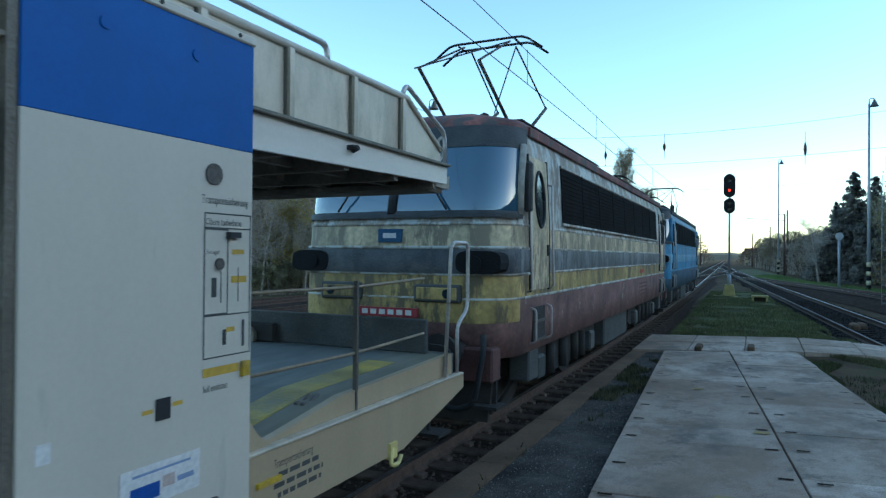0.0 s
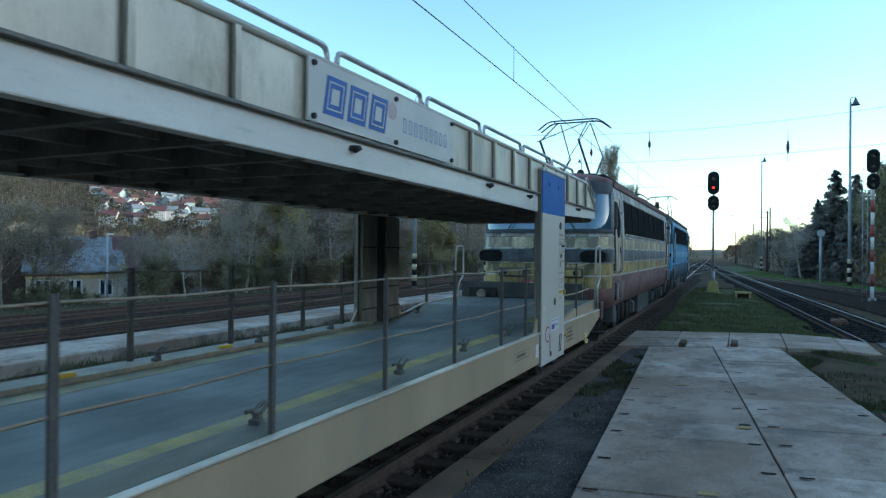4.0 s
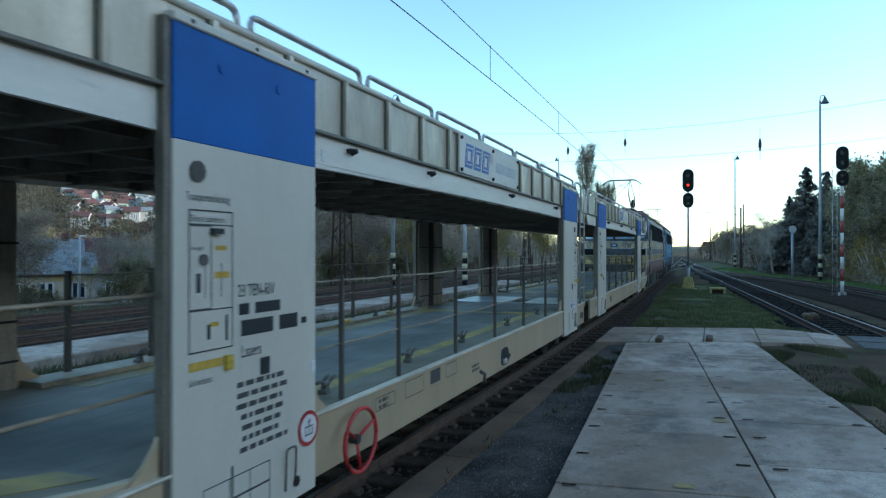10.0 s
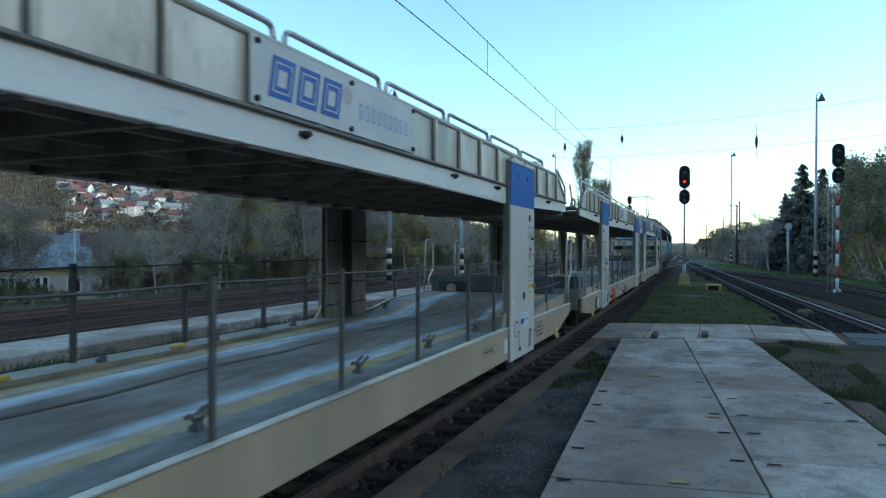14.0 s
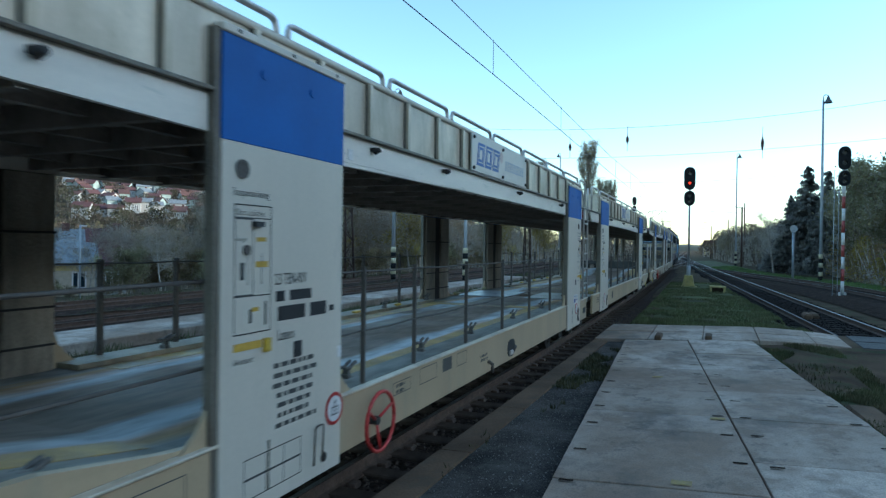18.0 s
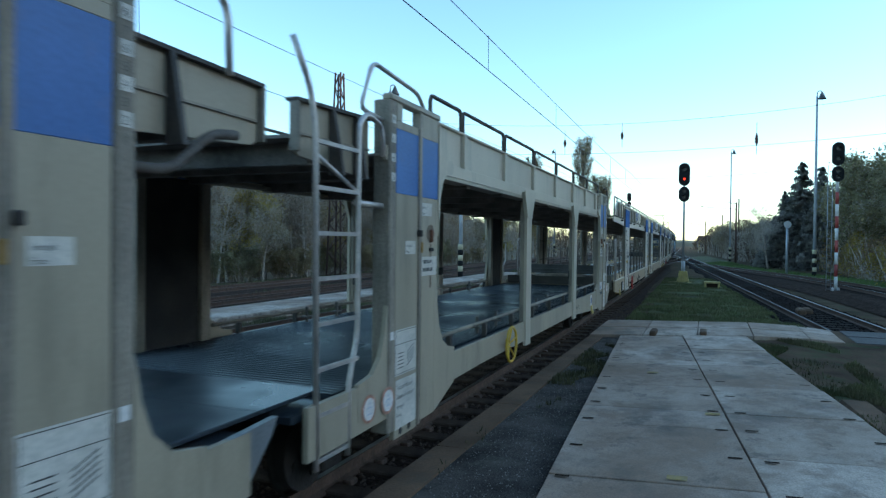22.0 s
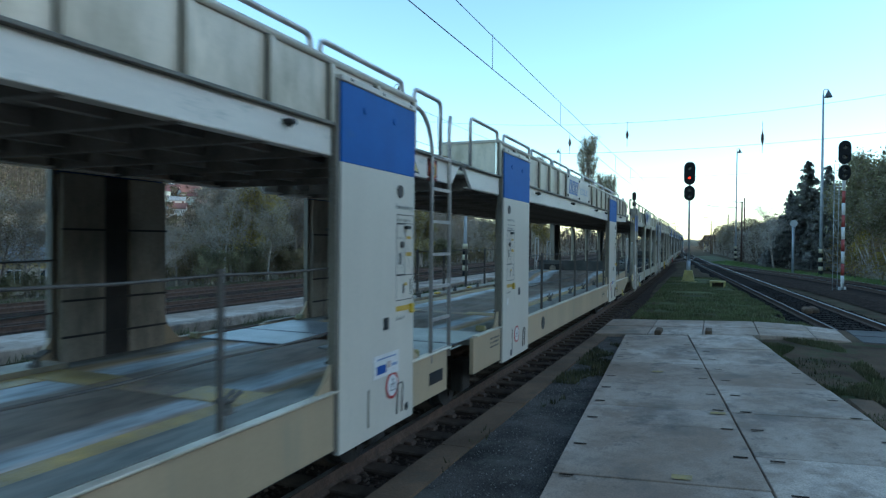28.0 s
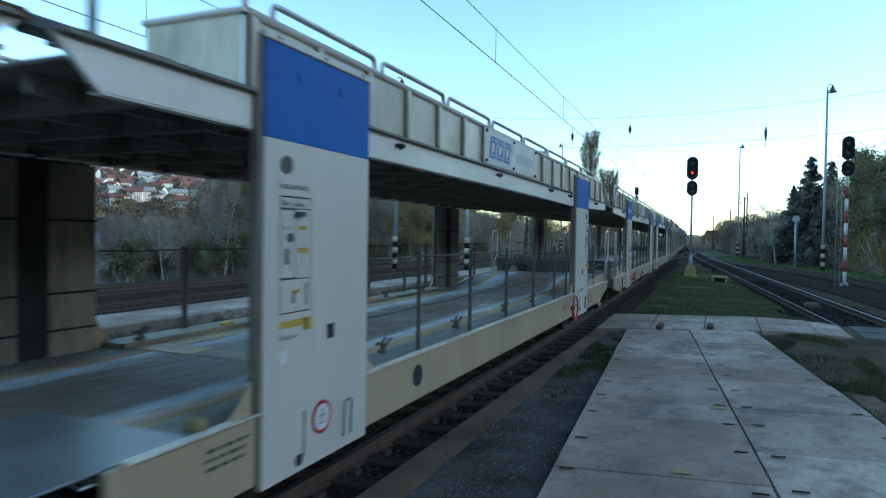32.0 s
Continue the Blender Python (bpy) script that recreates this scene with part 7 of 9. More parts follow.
def loco(paint):
    th = new("electric_locomotive")
    lo, b1, b2, b3, up, roofm = paint
    L0 = 7.72
    body = part("skirt", band([(0.95, 1.44, L0 - 0.12, 0.5), (1.35, 1.46, L0, 0.5), (1.64, 1.47, L0, 0.5)], cap_bottom=True), lo, th, "weathered lower body band")
    part("lower_band", band([(1.641, 1.465, L0, 0.5), (1.93, 1.465, L0 - 0.01, 0.5)]), b1, th, "dull yellow paint band")
    part("belt_band", band([(1.931, 1.475, L0 + 0.01, 0.5), (2.0, 1.48, L0 + 0.015, 0.5), (2.2, 1.48, L0, 0.5), (2.24, 1.47, L0 - 0.02, 0.5)]), b2, th, "grey belt band")
    part("upper_band", band([(2.241, 1.465, L0 - 0.03, 0.5), (2.52, 1.46, L0 - 0.06, 0.5)]), b3, th, "dull yellow upper paint band")
    part("cab_body", band([(2.521, 1.455, L0 - 0.07, 0.5), (3.04, 1.445, L0 - 0.18, 0.5), (3.52, 1.41, L0 - 0.38, 0.5), (3.76, 1.35, L0 - 0.54, 0.5)]), up, th, "weathered grey cab sides")
    part("roof", band([(3.70, 1.385, L0 - 0.5, 0.5), (3.78, 1.39, L0 - 0.5, 0.5), (3.86, 1.30, L0 - 0.58, 0.5), (3.97, 0.98, L0 - 0.85, 0.5), (4.05, 0.5, L0 - 1.3, 0.4)], cap_top=True), roofm, th, "sooty dark red roof")
    for z, w in ((1.64, 1.482), (1.93, 1.487), (2.24, 1.482), (2.52, 1.472)):
        part("belt_moulding", band([(z - 0.018, w - 0.012, L0 + 0.0 if z < 2.3 else L0 - 0.05, 0.5), (z, w, L0 + 0.012 if z < 2.3 else L0 - 0.04, 0.5), (z + 0.018, w - 0.012, L0 if z < 2.3 else L0 - 0.05, 0.5)]), up, th)
    for s in (1, -1):
        # louvre panel
        x = s * 1.462
        lv = part("louvre_panel", polybm([(1.463, 2.62), (1.478, 2.62), (1.435, 3.42), (1.42, 3.42)], -5.2, 5.2, 1), M_LOUVRE, th, "long black louvre panel")
        for v in lv.data.vertices:
            v.co.x *= s
        sl = None
        for k in range(12):
            o = again(sl, "slat", lv, pose(0, 0, 0.062 * k) @ pose(-s * 0.0035 * k, 0, 0)) if sl else None
            if sl is None:
                sl = part("slat", boxbm(*sorted((s * 1.474, s * 1.49)), -5.15, 5.15, 2.64, 2.652), M_LOUVRE, lv)
        for z0, x0 in ((2.585, 1.468), (3.425, 1.425)):
            part("louvre_frame", boxbm(*sorted((s * x0, s * (x0 + 0.03))), -5.25, 5.25, z0, z0 + 0.04, bev=0.008), up, lv)
        for k in range(-4, 5):
            part("panel_seam", polybm([(s * 1.477, 2.615), (s * 1.486, 2.615), (s * 1.443, 3.43), (s * 1.425, 3.43)], k * 1.3 - 0.012, k * 1.3 + 0.012, 1), M_BLACKISH, lv)
        for e in (1, -1):
            d = part("cab_door", polybm([(s * 1.455, 1.72), (s * 1.487, 1.72), (s * 1.485, 2.55), (s * 1.437, 3.4), (s * 1.40, 3.4)], *span(e, 5.95, 6.75), axis=1), b3, th, "cab door with a rounded window")
            for q0, q1 in ((5.93, 5.96), (6.74, 6.77)):
                part("door_seal", polybm([(s * 1.46, 1.70), (s * 1.492, 1.70), (s * 1.49, 2.55), (s * 1.442, 3.42), (s * 1.40, 3.42)], *span(e, q0, q1), axis=1), M_RUBBER, d)
            part("door_lock", boxbm(*sorted((s * 1.48, s * 1.505)), *span(e, 6.02, 6.07), 2.15, 2.3, bev=0.008), M_DARK, d)
            bm = bmesh.new()
            n = 20
            pts = []
            for k in range(n):
                a = 2 * math.pi * k / n
                yy, zz = math.cos(a) * 0.19, math.sin(a) * 0.36
                pts.append((e * 6.35 + yy, 2.88 + zz))
            va = [bm.verts.new((s * (1.490 - 0.055 * max(0, (z - 2.55))), y, z)) for y, z in pts]
            f = bm.faces.new(va)
            part("door_window", bm, M_GLASS, d, "oval glass pane")
            bm = tubebm([(s * (1.494 - 0.055 * max(0, (z - 2.55))), y, z) for y, z in pts + pts[:1]], 0.02, 5)
            part("window_rim", bm, M_RUBBER, d)
            for o in (5.88, 6.85):
                part("grab_rail", tubebm([(s * 1.47, e * o, 1.7), (s * 1.53, e * o, 1.75), (s * 1.5, e * o, 3.1), (s * 1.42, e * o, 3.12)], 0.018, 6), M_GALV, th, "long vertical grab rail")
            part("mirror", boxbm(*sorted((s * 1.45, s * 1.55)), *span(e, 6.86, 6.98), 2.68, 3.3, bev=0.03), M_BROW, th, "dark rear-view mirror housing")
            st = part("step_well", boxbm(*sorted((s * 1.40, s * 1.475)), *span(e, 6.1, 6.6), 1.05, 1.5), M_DARK, th)
            for z in (1.06, 1.3):
                part("tread", boxbm(*sorted((s * 1.38, s * 1.5)), *span(e, 6.1, 6.6), z, z + 0.03), M_POST, st)
            for o in (6.0, 6.7):
                part("step_handle", tubebm(arcpts([(s * 1.46, e * o, 1.05), (s * 1.54, e * o, 1.08), (s * 1.54, e * o, 1.48), (s * 1.46, e * o, 1.5)], 0.04), 0.014, 6), M_GALV, st)
            # windscreen that wraps round the corner
            keep = (lambda k, n, s=s, e=e: front_keep(k, n, s, e))
            part("windscreen", band([(2.66, 1.468, L0 - 0.09, 0.5), (2.74, 1.47, L0 - 0.10, 0.5), (3.06, 1.46, L0 - 0.175, 0.5), (3.46, 1.425, L0 - 0.345, 0.5)], keep=keep), M_SCREEN, th, "large curved windscreen")
            # headlight hood and lower grille
            a = e * (L0 + 0.02)
            bm = bmesh.new()
            pts = [(s * 1.16 + 0.28 * math.copysign(abs(math.cos(q * math.pi / 8)) ** 0.6, math.cos(q * math.pi / 8)), 2.07 + 0.135 * math.copysign(abs(math.sin(q * math.pi / 8)) ** 0.6, math.sin(q * math.pi / 8))) for q in range(16)]
            slab_poly(bm, pts, *sorted((a - e * 0.3, a - e * 0.03)), axis=1)
            hl = part("headlight", bm, M_BLACKISH, th, "black oval headlight hood")
            part("lens", disc(bmesh.new(), s * 1.12, 0, 2.06, 0.085, *sorted((a - e * 0.03, a - e * 0.015)), 16, axis=1), M_BLACKISH, hl)
            gr = part("front_grille", boxbm(*sorted((s * 0.36, s * 0.96)), *sorted((a - e * 0.1, a + e * 0.012)), 1.60, 1.81, bev=0.02), M_DARKGREY, th, "dark-framed marker light box")
            part("grille_face", boxbm(*sorted((s * 0.40, s * 0.92)), *sorted((a, a + e * 0.02)), 1.635, 1.775, bev=0.008), b1, gr)
            part("marker_lens", disc(bmesh.new(), s * 0.80, 0, 1.705, 0.055, *sorted((a + e * 0.02, a + e * 0.03)), 14, axis=1), M_GLASS, gr)
            buf = part("buffer", tubebm([(s * 0.875, e * (L0 - 0.2), 1.05), (s * 0.875, e * (L0 + 0.35), 1.05)], 0.13, 14), M_DARK, th)
            part("buffer_head", disc(bmesh.new(), s * 0.875, 0, 1.05, 0.24, *sorted((e * (L0 + 0.34), e * (L0 + 0.4))), 20, axis=1), M_DARK, buf)
            part("air_hose", tubebm(arcpts([(s * 1.25, a, 1.25), (s * 1.3, a + e * 0.12, 1.1), (s * 1.2, a + e * 0.15, 0.5), (s * 0.9, a + e * 0.1, 0.4), (s * 0.6, a + e * 0.05, 0.6)], 0.12), 0.035, 8), M_RUBBER, th, "thick black air hose")
            part("corner_step", boxbm(s * 1.25 - 0.16, s * 1.25 + 0.16, *sorted((a - e * 0.3, a)), 0.42, 0.46), M_DARK, th)
            part("steps_bracket", boxbm(s * 1.3 - 0.03, s * 1.3 + 0.03, *sorted((a - e * 0.25, a - e * 0.2)), 0.45, 1.0), M_DARK, th)
    for e in (1, -1):
        a = e * (L0 + 0.02)
        part("buffer_beam", boxbm(-1.35, 1.35, *sorted((a - e * 0.3, a - e * 0.02)), 0.72, 1.1, bev=0.02), M_RUSTRED, th, "dark red-brown buffer beam")
        part("plough", polybm([(-1.25, 0.25), (1.25, 0.25), (1.3, 0.7), (-1.3, 0.7)], *sorted((a - e * 0.2, a - e * 0.14)), axis=1), M_DARK, th)
        pl = part("front_plate", boxbm(-0.42, 0.42, *sorted((a - e * 0.05, a + e * 0.012)), 1.41, 1.52), M_PLATERED, th, "red number plate")
        for k in range(6):
            part("plate_bar", boxbm(-0.34 + 0.12 * k, -0.26 + 0.12 * k, *sorted((a + e * 0.012, a + e * 0.015)), 1.435, 1.495), M_WHITE, pl)
        part("cab_brow", band([(3.46, 1.43, L0 - 0.335, 0.5), (3.56, 1.425, L0 - 0.36, 0.5), (3.74, 1.385, L0 - 0.47, 0.5)], keep=lambda k, n, e=e: front_keep(k, n, 1, e) or front_keep(k, n, -1, e)), M_BROW, th, "dark hood above the windscreen")
        part("screen_rail", band([(2.59, 1.48, L0 - 0.045, 0.5), (2.64, 1.488, L0 - 0.05, 0.5), (2.675, 1.475, L0 - 0.075, 0.5)], keep=lambda k, n, e=e: front_keep(k, n, 1, e) or front_keep(k, n, -1, e)), M_BROW, th)
        for s in (1, -1):
            part("wiper", tubebm([(s * 0.75, e * (L0 - 0.04), 2.68), (s * 0.6, e * (L0 - 0.06), 2.9), (s * 0.42, e * (L0 - 0.17), 3.3)], 0.014, 5), M_DARK, th)
            part("edge_pillar", tubebm([(s * 1.472, e * (L0 - 0.58), 2.64), (s * 1.464, e * (L0 - 0.62), 3.05), (s * 1.435, e * (L0 - 0.80), 3.5)], 0.045, 8), L_PEEL if roofm == L_ROOF else up, th)
        part("emblem", boxbm(-0.15, 0.17, *sorted((a - e * 0.08, a - e * 0.035)), 2.3, 2.46), M_EMBLEM, th, "small dark blue emblem")
        part("emblem_bar", boxbm(-0.08, 0.1, *sorted((a - e * 0.035, a - e * 0.03)), 2.35, 2.41), M_WHITE, th)
        part("window_pillar", tubebm([(0, e * (L0 - 0.08), 2.64), (0, e * (L0 - 0.16), 3.06), (0, e * (L0 - 0.34), 3.5)], 0.06, 8), M_BROW, th)
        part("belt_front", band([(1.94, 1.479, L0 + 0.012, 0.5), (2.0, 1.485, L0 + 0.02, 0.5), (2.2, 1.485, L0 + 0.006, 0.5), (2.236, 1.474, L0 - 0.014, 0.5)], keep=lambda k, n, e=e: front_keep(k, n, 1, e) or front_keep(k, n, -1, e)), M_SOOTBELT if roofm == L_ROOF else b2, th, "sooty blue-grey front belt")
        # yellow apron below the headlights, drawn round both corners
        part("front_apron", band([(1.37, 1.463, L0 + 0.006, 0.5), (1.40, 1.472, L0 + 0.01, 0.5), (1.645, 1.474, L0 + 0.01, 0.5)], keep=lambda k, n, e=e: front_keep(k, n, 1, e) or front_keep(k, n, -1, e)), b1, th, "dull yellow front apron")
        # bogies
        by = e * 4.15
        bg = part("bogie_frame", boxbm(-1.12, 1.12, by - 2.3, by + 2.3, 0.55, 0.8, bev=0.03), M_DARK, th, "dusty bogie frame")
        for s in (1, -1):
            part("side_frame", polybm([(by - 2.3, 0.55), (by - 1.9, 0.45), (by - 0.6, 0.4), (by + 0.6, 0.4), (by + 1.9, 0.45), (by + 2.3, 0.55), (by + 2.2, 0.9), (by - 2.2, 0.9)], *sorted((s * 1.1, s * 1.22))), M_DARK, bg)
            for o in (-1.6, 1.6):
                part("axle_box", boxbm(*sorted((s * 1.1, s * 1.34)), by + o - 0.17, by + o + 0.17, 0.45, 0.78, bev=0.03), M_DARKGREY, bg)
            for o in (-0.95, -0.25, 0.5, 1.0):
                part("spring", tubebm([(s * 1.26, by + o, 0.42), (s * 1.26, by + o, 0.86)], 0.075, 10), M_DARK, bg)
            part("sand_box", boxbm(*sorted((s * 1.15, s * 1.42)), by + e * 2.25 - 0.2, by + e * 2.25 + 0.2, 0.55, 0.95, bev=0.02), M_DARKGREY, bg)
            part("lifeguard_pipe", tubebm([(s * 1.2, by + e * 2.3, 0.6), (s * 0.95, by + e * 2.45, 0.15)], 0.025, 6), M_DARK, bg)
        for o in (-1.6, 1.6):
            wheelset(th, by + o, 0.6, 0.6)
    part("battery_box", boxbm(-1.3, 1.3, -1.3, 1.3, 0.35, 0.95, bev=0.03), M_DARKGREY, th, "grey underfloor equipment box")
    part("side_number", boxbm(1.477, 1.481, 2.2, 2.75, 1.73, 1.83), M_RED, th)
    bars("side_print", para(2.0, 3.4, 1.5, 4, 0.09, 0.04, 31), 1.476, M_RUSTRED, th)
    return th


def front_keep(k, n, s, e):
    """Which strips of the body's outline belong to the windscreen on side s of end e."""
    q = len(HALF)
    # quarter order: rear right, front right, front left, rear left
    rr = range(0, q - 1)
    pos = k
    if s > 0 and e < 0:
        return 0 <= pos < q - 1
    if s > 0 and e > 0:
        return q <= pos < 2 * q - 1
    if s < 0 and e > 0:
        return 2 * q - 1 <= pos < 3 * q - 2
    return pos >= 3 * q - 1


HALF = [0] * 11
M_LOUVRE = mat("black_louvres", (0.016, 0.016, 0.016), 0.95, spec=0.1, var=0.2, scale=2)
M_BLACKISH = mat("dull_black", (0.014, 0.014, 0.015), 0.8, spec=0.2)
M_SCREEN = bpy.data.materials.new("windscreen_glass")
M_SCREEN.use_nodes = True
sb = M_SCREEN.node_tree.nodes["Principled BSDF"]
# The blue base colour carries part of the sky that the screen mirrors.
sb.inputs["Base Color"].default_value, sb.inputs["Roughness"].default_value, sb.inputs["IOR"].default_value = (0.03, 0.075, 0.12, 1), 0.03, 2.1
M_RUSTRED = mat("faded_dark_red", (0.105, 0.045, 0.038), 0.7, var=0.25, scale=3)
M_PLATERED = mat("red_number_plate", (0.32, 0.03, 0.04), 0.5, bump=0)
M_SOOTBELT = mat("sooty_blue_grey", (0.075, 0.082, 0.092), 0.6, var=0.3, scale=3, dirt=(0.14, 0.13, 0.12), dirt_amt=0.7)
M_EMBLEM = mat("emblem_blue", (0.02, 0.09, 0.20), 0.5)
WORN = dict(var=0.28, scale=2.2, bump=0.004, fine=18, fine_var=0.1)
L_SKIRT = mat("grimy_red_brown_skirt", (0.22, 0.125, 0.11), 0.7, dirt=(0.34, 0.30, 0.25), patch=0.67, **WORN)
L_YELLOW = mat("dull_yellow", (0.47, 0.355, 0.125), 0.6, dirt=(0.15, 0.11, 0.06), patch=0.56, streak=3, **WORN)
L_GREY = mat("grey_belt", (0.20, 0.21, 0.215), 0.55, dirt=(0.075, 0.07, 0.065), patch=0.55, streak=3, **WORN)
L_BEIGE = mat("dull_beige", (0.62, 0.53, 0.33), 0.6, dirt=(0.24, 0.185, 0.12), patch=0.57, streak=3, **WORN)
L_CAB = mat("weathered_cab_grey", (0.36, 0.315, 0.245), 0.6, dirt=(0.52, 0.50, 0.45), patch=0.55, streak=2, **WORN)
L_ROOF = mat("sooty_red_roof", (0.23, 0.10, 0.085), 0.75, dirt=(0.09, 0.075, 0.068), patch=0.58, **WORN)
L_PEEL = mat("peeling_pale_paint", (0.50, 0.48, 0.42), 0.7, dirt=(0.16, 0.13, 0.10), dirt_amt=1.2, **WORN)
M_BROW = mat("sooty_dark_grey", (0.045, 0.045, 0.045), 0.6, var=0.25, scale=3)
B_SKIRT = mat("blue_skirt", (0.07, 0.13, 0.20), 0.6, dirt=(0.05, 0.06, 0.07), dirt_amt=0.6, **WORN)
B_MID = mat("sky_blue", (0.10, 0.33, 0.56), 0.5, dirt=(0.05, 0.10, 0.16), dirt_amt=0.4, streak=4, **WORN)
B_PALE = mat("pale_blue", (0.22, 0.44, 0.60), 0.5, dirt=(0.07, 0.13, 0.19), dirt_amt=0.4, streak=4, **WORN)
B_ROOF = mat("sooty_grey_roof", (0.05, 0.055, 0.06), 0.75, **WORN)


def pantograph(th, y, up, flip=1):
    """A diamond pantograph, raised to the wire or folded."""
    z0 = 4.12
    base = part("pantograph_frame", boxbm(-0.7, 0.7, y - 0.75, y + 0.75, z0, z0 + 0.05), M_DARK, th, "sooty pantograph base")
    for sx in (-0.6, 0.6):
        for sy in (-0.65, 0.65):
            part("insulator", tubebm([(sx, y + sy, 3.92), (sx, y + sy, 4.02), (sx, y + sy, z0)], [0.07, 0.05, 0.06], 10), M_INSUL, base)
    zt = 5.68 if up else 4.45
    zk, yk = (4.9, 1.66) if up else (z0 + 0.22, 1.75)
    for k in (-1, 1):
        for sx in (-0.5, 0.5):
            part("lower_arm", tubebm([(sx, y + k * 0.35, z0 + 0.06), (sx * 0.95, y + k * yk, zk)], 0.03, 6), M_POST, base)
            part("upper_arm", tubebm([(sx * 0.95, y + k * yk, zk), (sx * 0.8, y + k * 0.15, zt - 0.05)], 0.016, 6), M_POST, base)
        part("brace", tubebm([(-0.55, y + k * yk, zk), (0.4, y + k * 0.15, zt - 0.05)], 0.012, 5), M_POST, base)
        part("contact_strip", tubebm(arcpts([(-0.95, y + k * 0.17, zt - 0.22), (-0.65, y + k * 0.17, zt), (0.65, y + k * 0.17, zt), (0.95, y + k * 0.17, zt - 0.22)], 0.12), 0.02, 6), M_DARK, base)
    part("head_bar", tubebm([(-0.5, y - 0.17, zt - 0.03), (-0.5, y + 0.17, zt - 0.03)], 0.015, 5), M_DARK, base)
    part("head_bar", tubebm([(0.5, y - 0.17, zt - 0.03), (0.5, y + 0.17, zt - 0.03)], 0.015, 5), M_DARK, base)


M_INSUL = mat("brown_porcelain", (0.10, 0.035, 0.02), 0.3)


def roof_gear(th, edge):
    for y in (-2.4, 0.6, 2.6):
        part("roof_box", boxbm(-0.55, 0.55, y - 0.6, y + 0.6, 4.0, 4.2, bev=0.05), B_ROOF, th)
    for y in (-3.1, -1.4, 1.6, 3.3):
        part("insulator", tubebm([(0.35, y, 4.0), (0.35, y, 4.12), (0.35, y, 4.32)], [0.09, 0.06, 0.08], 10), M_INSUL, th)
    part("roof_line", tubebm([(0.35, -3.1, 4.33), (0.35, -1.4, 4.35), (0.35, 1.6, 4.35), (0.35, 3.3, 4.33)], 0.018, 6), M_POST, th)
    for e in (1, -1):
        part("horn", tubebm([(0.5, e * 5.6, 3.98), (0.5, e * 5.6, 4.1), (0.5, e * 5.9, 4.1)], [0.03, 0.04, 0.09], 8), M_DARK, th)
        part("vent_dome", tubebm([(-0.2, e * 2.0, 4.0), (-0.2, e * 2.0, 4.3), (-0.2, e * 2.0, 4.42), (-0.2, e * 2.0, 4.46)], [0.36, 0.38, 0.28, 0.05], 12), B_ROOF, th)
        part("walkway", boxbm(0.85, 1.1, *span(e, 1.0, 6.0), 4.01, 4.03), M_DARK, th)
        part("roof_gutter", boxbm(-1.42, -1.375, *span(e, 0, 6.6), 3.66, 3.79, bev=0.01), edge, th)
        part("roof_gutter", boxbm(1.375, 1.42, *span(e, 0, 6.6), 3.66, 3.79, bev=0.01), edge, th)


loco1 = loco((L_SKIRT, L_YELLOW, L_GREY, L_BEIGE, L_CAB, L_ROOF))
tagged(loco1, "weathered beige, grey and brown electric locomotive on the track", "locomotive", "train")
pantograph(loco1, -4.39, True)
pantograph(loco1, 4.6, False)
roof_gear(loco1, L_ROOF)
loco2 = loco((B_SKIRT, B_MID, B_PALE, B_MID, B_MID, B_ROOF))
tagged(loco2, "sky-blue electric locomotive coupled ahead of the train", "locomotive", "train")
pantograph(loco2, -4.6, False)
pantograph(loco2, 4.6, True)
roof_gear(loco2, B_ROOF)
MOVING.append((loco1, 3.52 + 8.22))
MOVING.append((loco2, 3.52 + 8.22 + 16.44))

# ---- the train of car wagons ----
C = -11.98
A1, B1 = light_half(1, False), light_half(-1, False)
A2, B2 = light_half(1, True), light_half(-1, True)
tagged(A1, "clean double-deck car wagon, empty, blue-headed pillars, yellow deck lines", "wagon", "train")
tagged(B1, "clean double-deck car wagon, empty, with access ladder and red wheel", "wagon", "train")
tagged(A2, "worn double-deck car wagon, empty, streaked wet deck", "wagon", "train")
tagged(B2, "worn double-deck car wagon, empty, ladder and red brake wheel", "wagon", "train")
for h in (A1, B1):
    MOVING.append((h, C))
for h in (A2, B2):
    MOVING.append((h, C - 31.0))
D1, D2 = dark_half(1), dark_half(-1)
tagged(D1, "olive-grey double-deck car wagon with a wet ribbed deck", "wagon", "train")
tagged(D2, "olive-grey double-deck car wagon with posts and ribbed deck", "wagon", "train")
for h in (D1, D2):
    MOVING.append((h, -62 - 11.87))
for off in (-92.9, -123.86):
    for h in (A2, B2):
        o = copy_thing(h, Matrix())
        MOVING.append((o, C + off))
        if h is A2 and off < -100:
            rim = tubebm([(W + 0.075, 10.47 + 0.23 * math.cos(a), 0.78 + 0.23 * math.sin(a)) for a in [2 * math.pi * k / 28 for k in range(29)]], 0.018, 6)
            wh = part("hand_wheel", rim, M_RED, o, "red hand-brake wheel")
            for k in range(3):
                a = 2.1 * k + 0.4
                part("spoke", tubebm([(W + 0.04, 10.47, 0.78), (W + 0.075, 10.47 + 0.22 * math.cos(a), 0.78 + 0.22 * math.sin(a))], 0.013, 6), M_RED, wh)
            part("hub", disc(bmesh.new(), 0, 10.47, 0.78, 0.04, W - 0.01, W + 0.06, 12), M_DARK, wh)
        if h is B2 and off > -100:
            # a painted name, as plain bars
            for k in range(7):
                bars("painted_bar", [(-11.76 + 0.117 * k, -11.76 + 0.117 * k + 0.085, 2.92, 3.10 if k in (0, 2) else 3.03)], W + 0.0175, M_PALEPRINT, o)


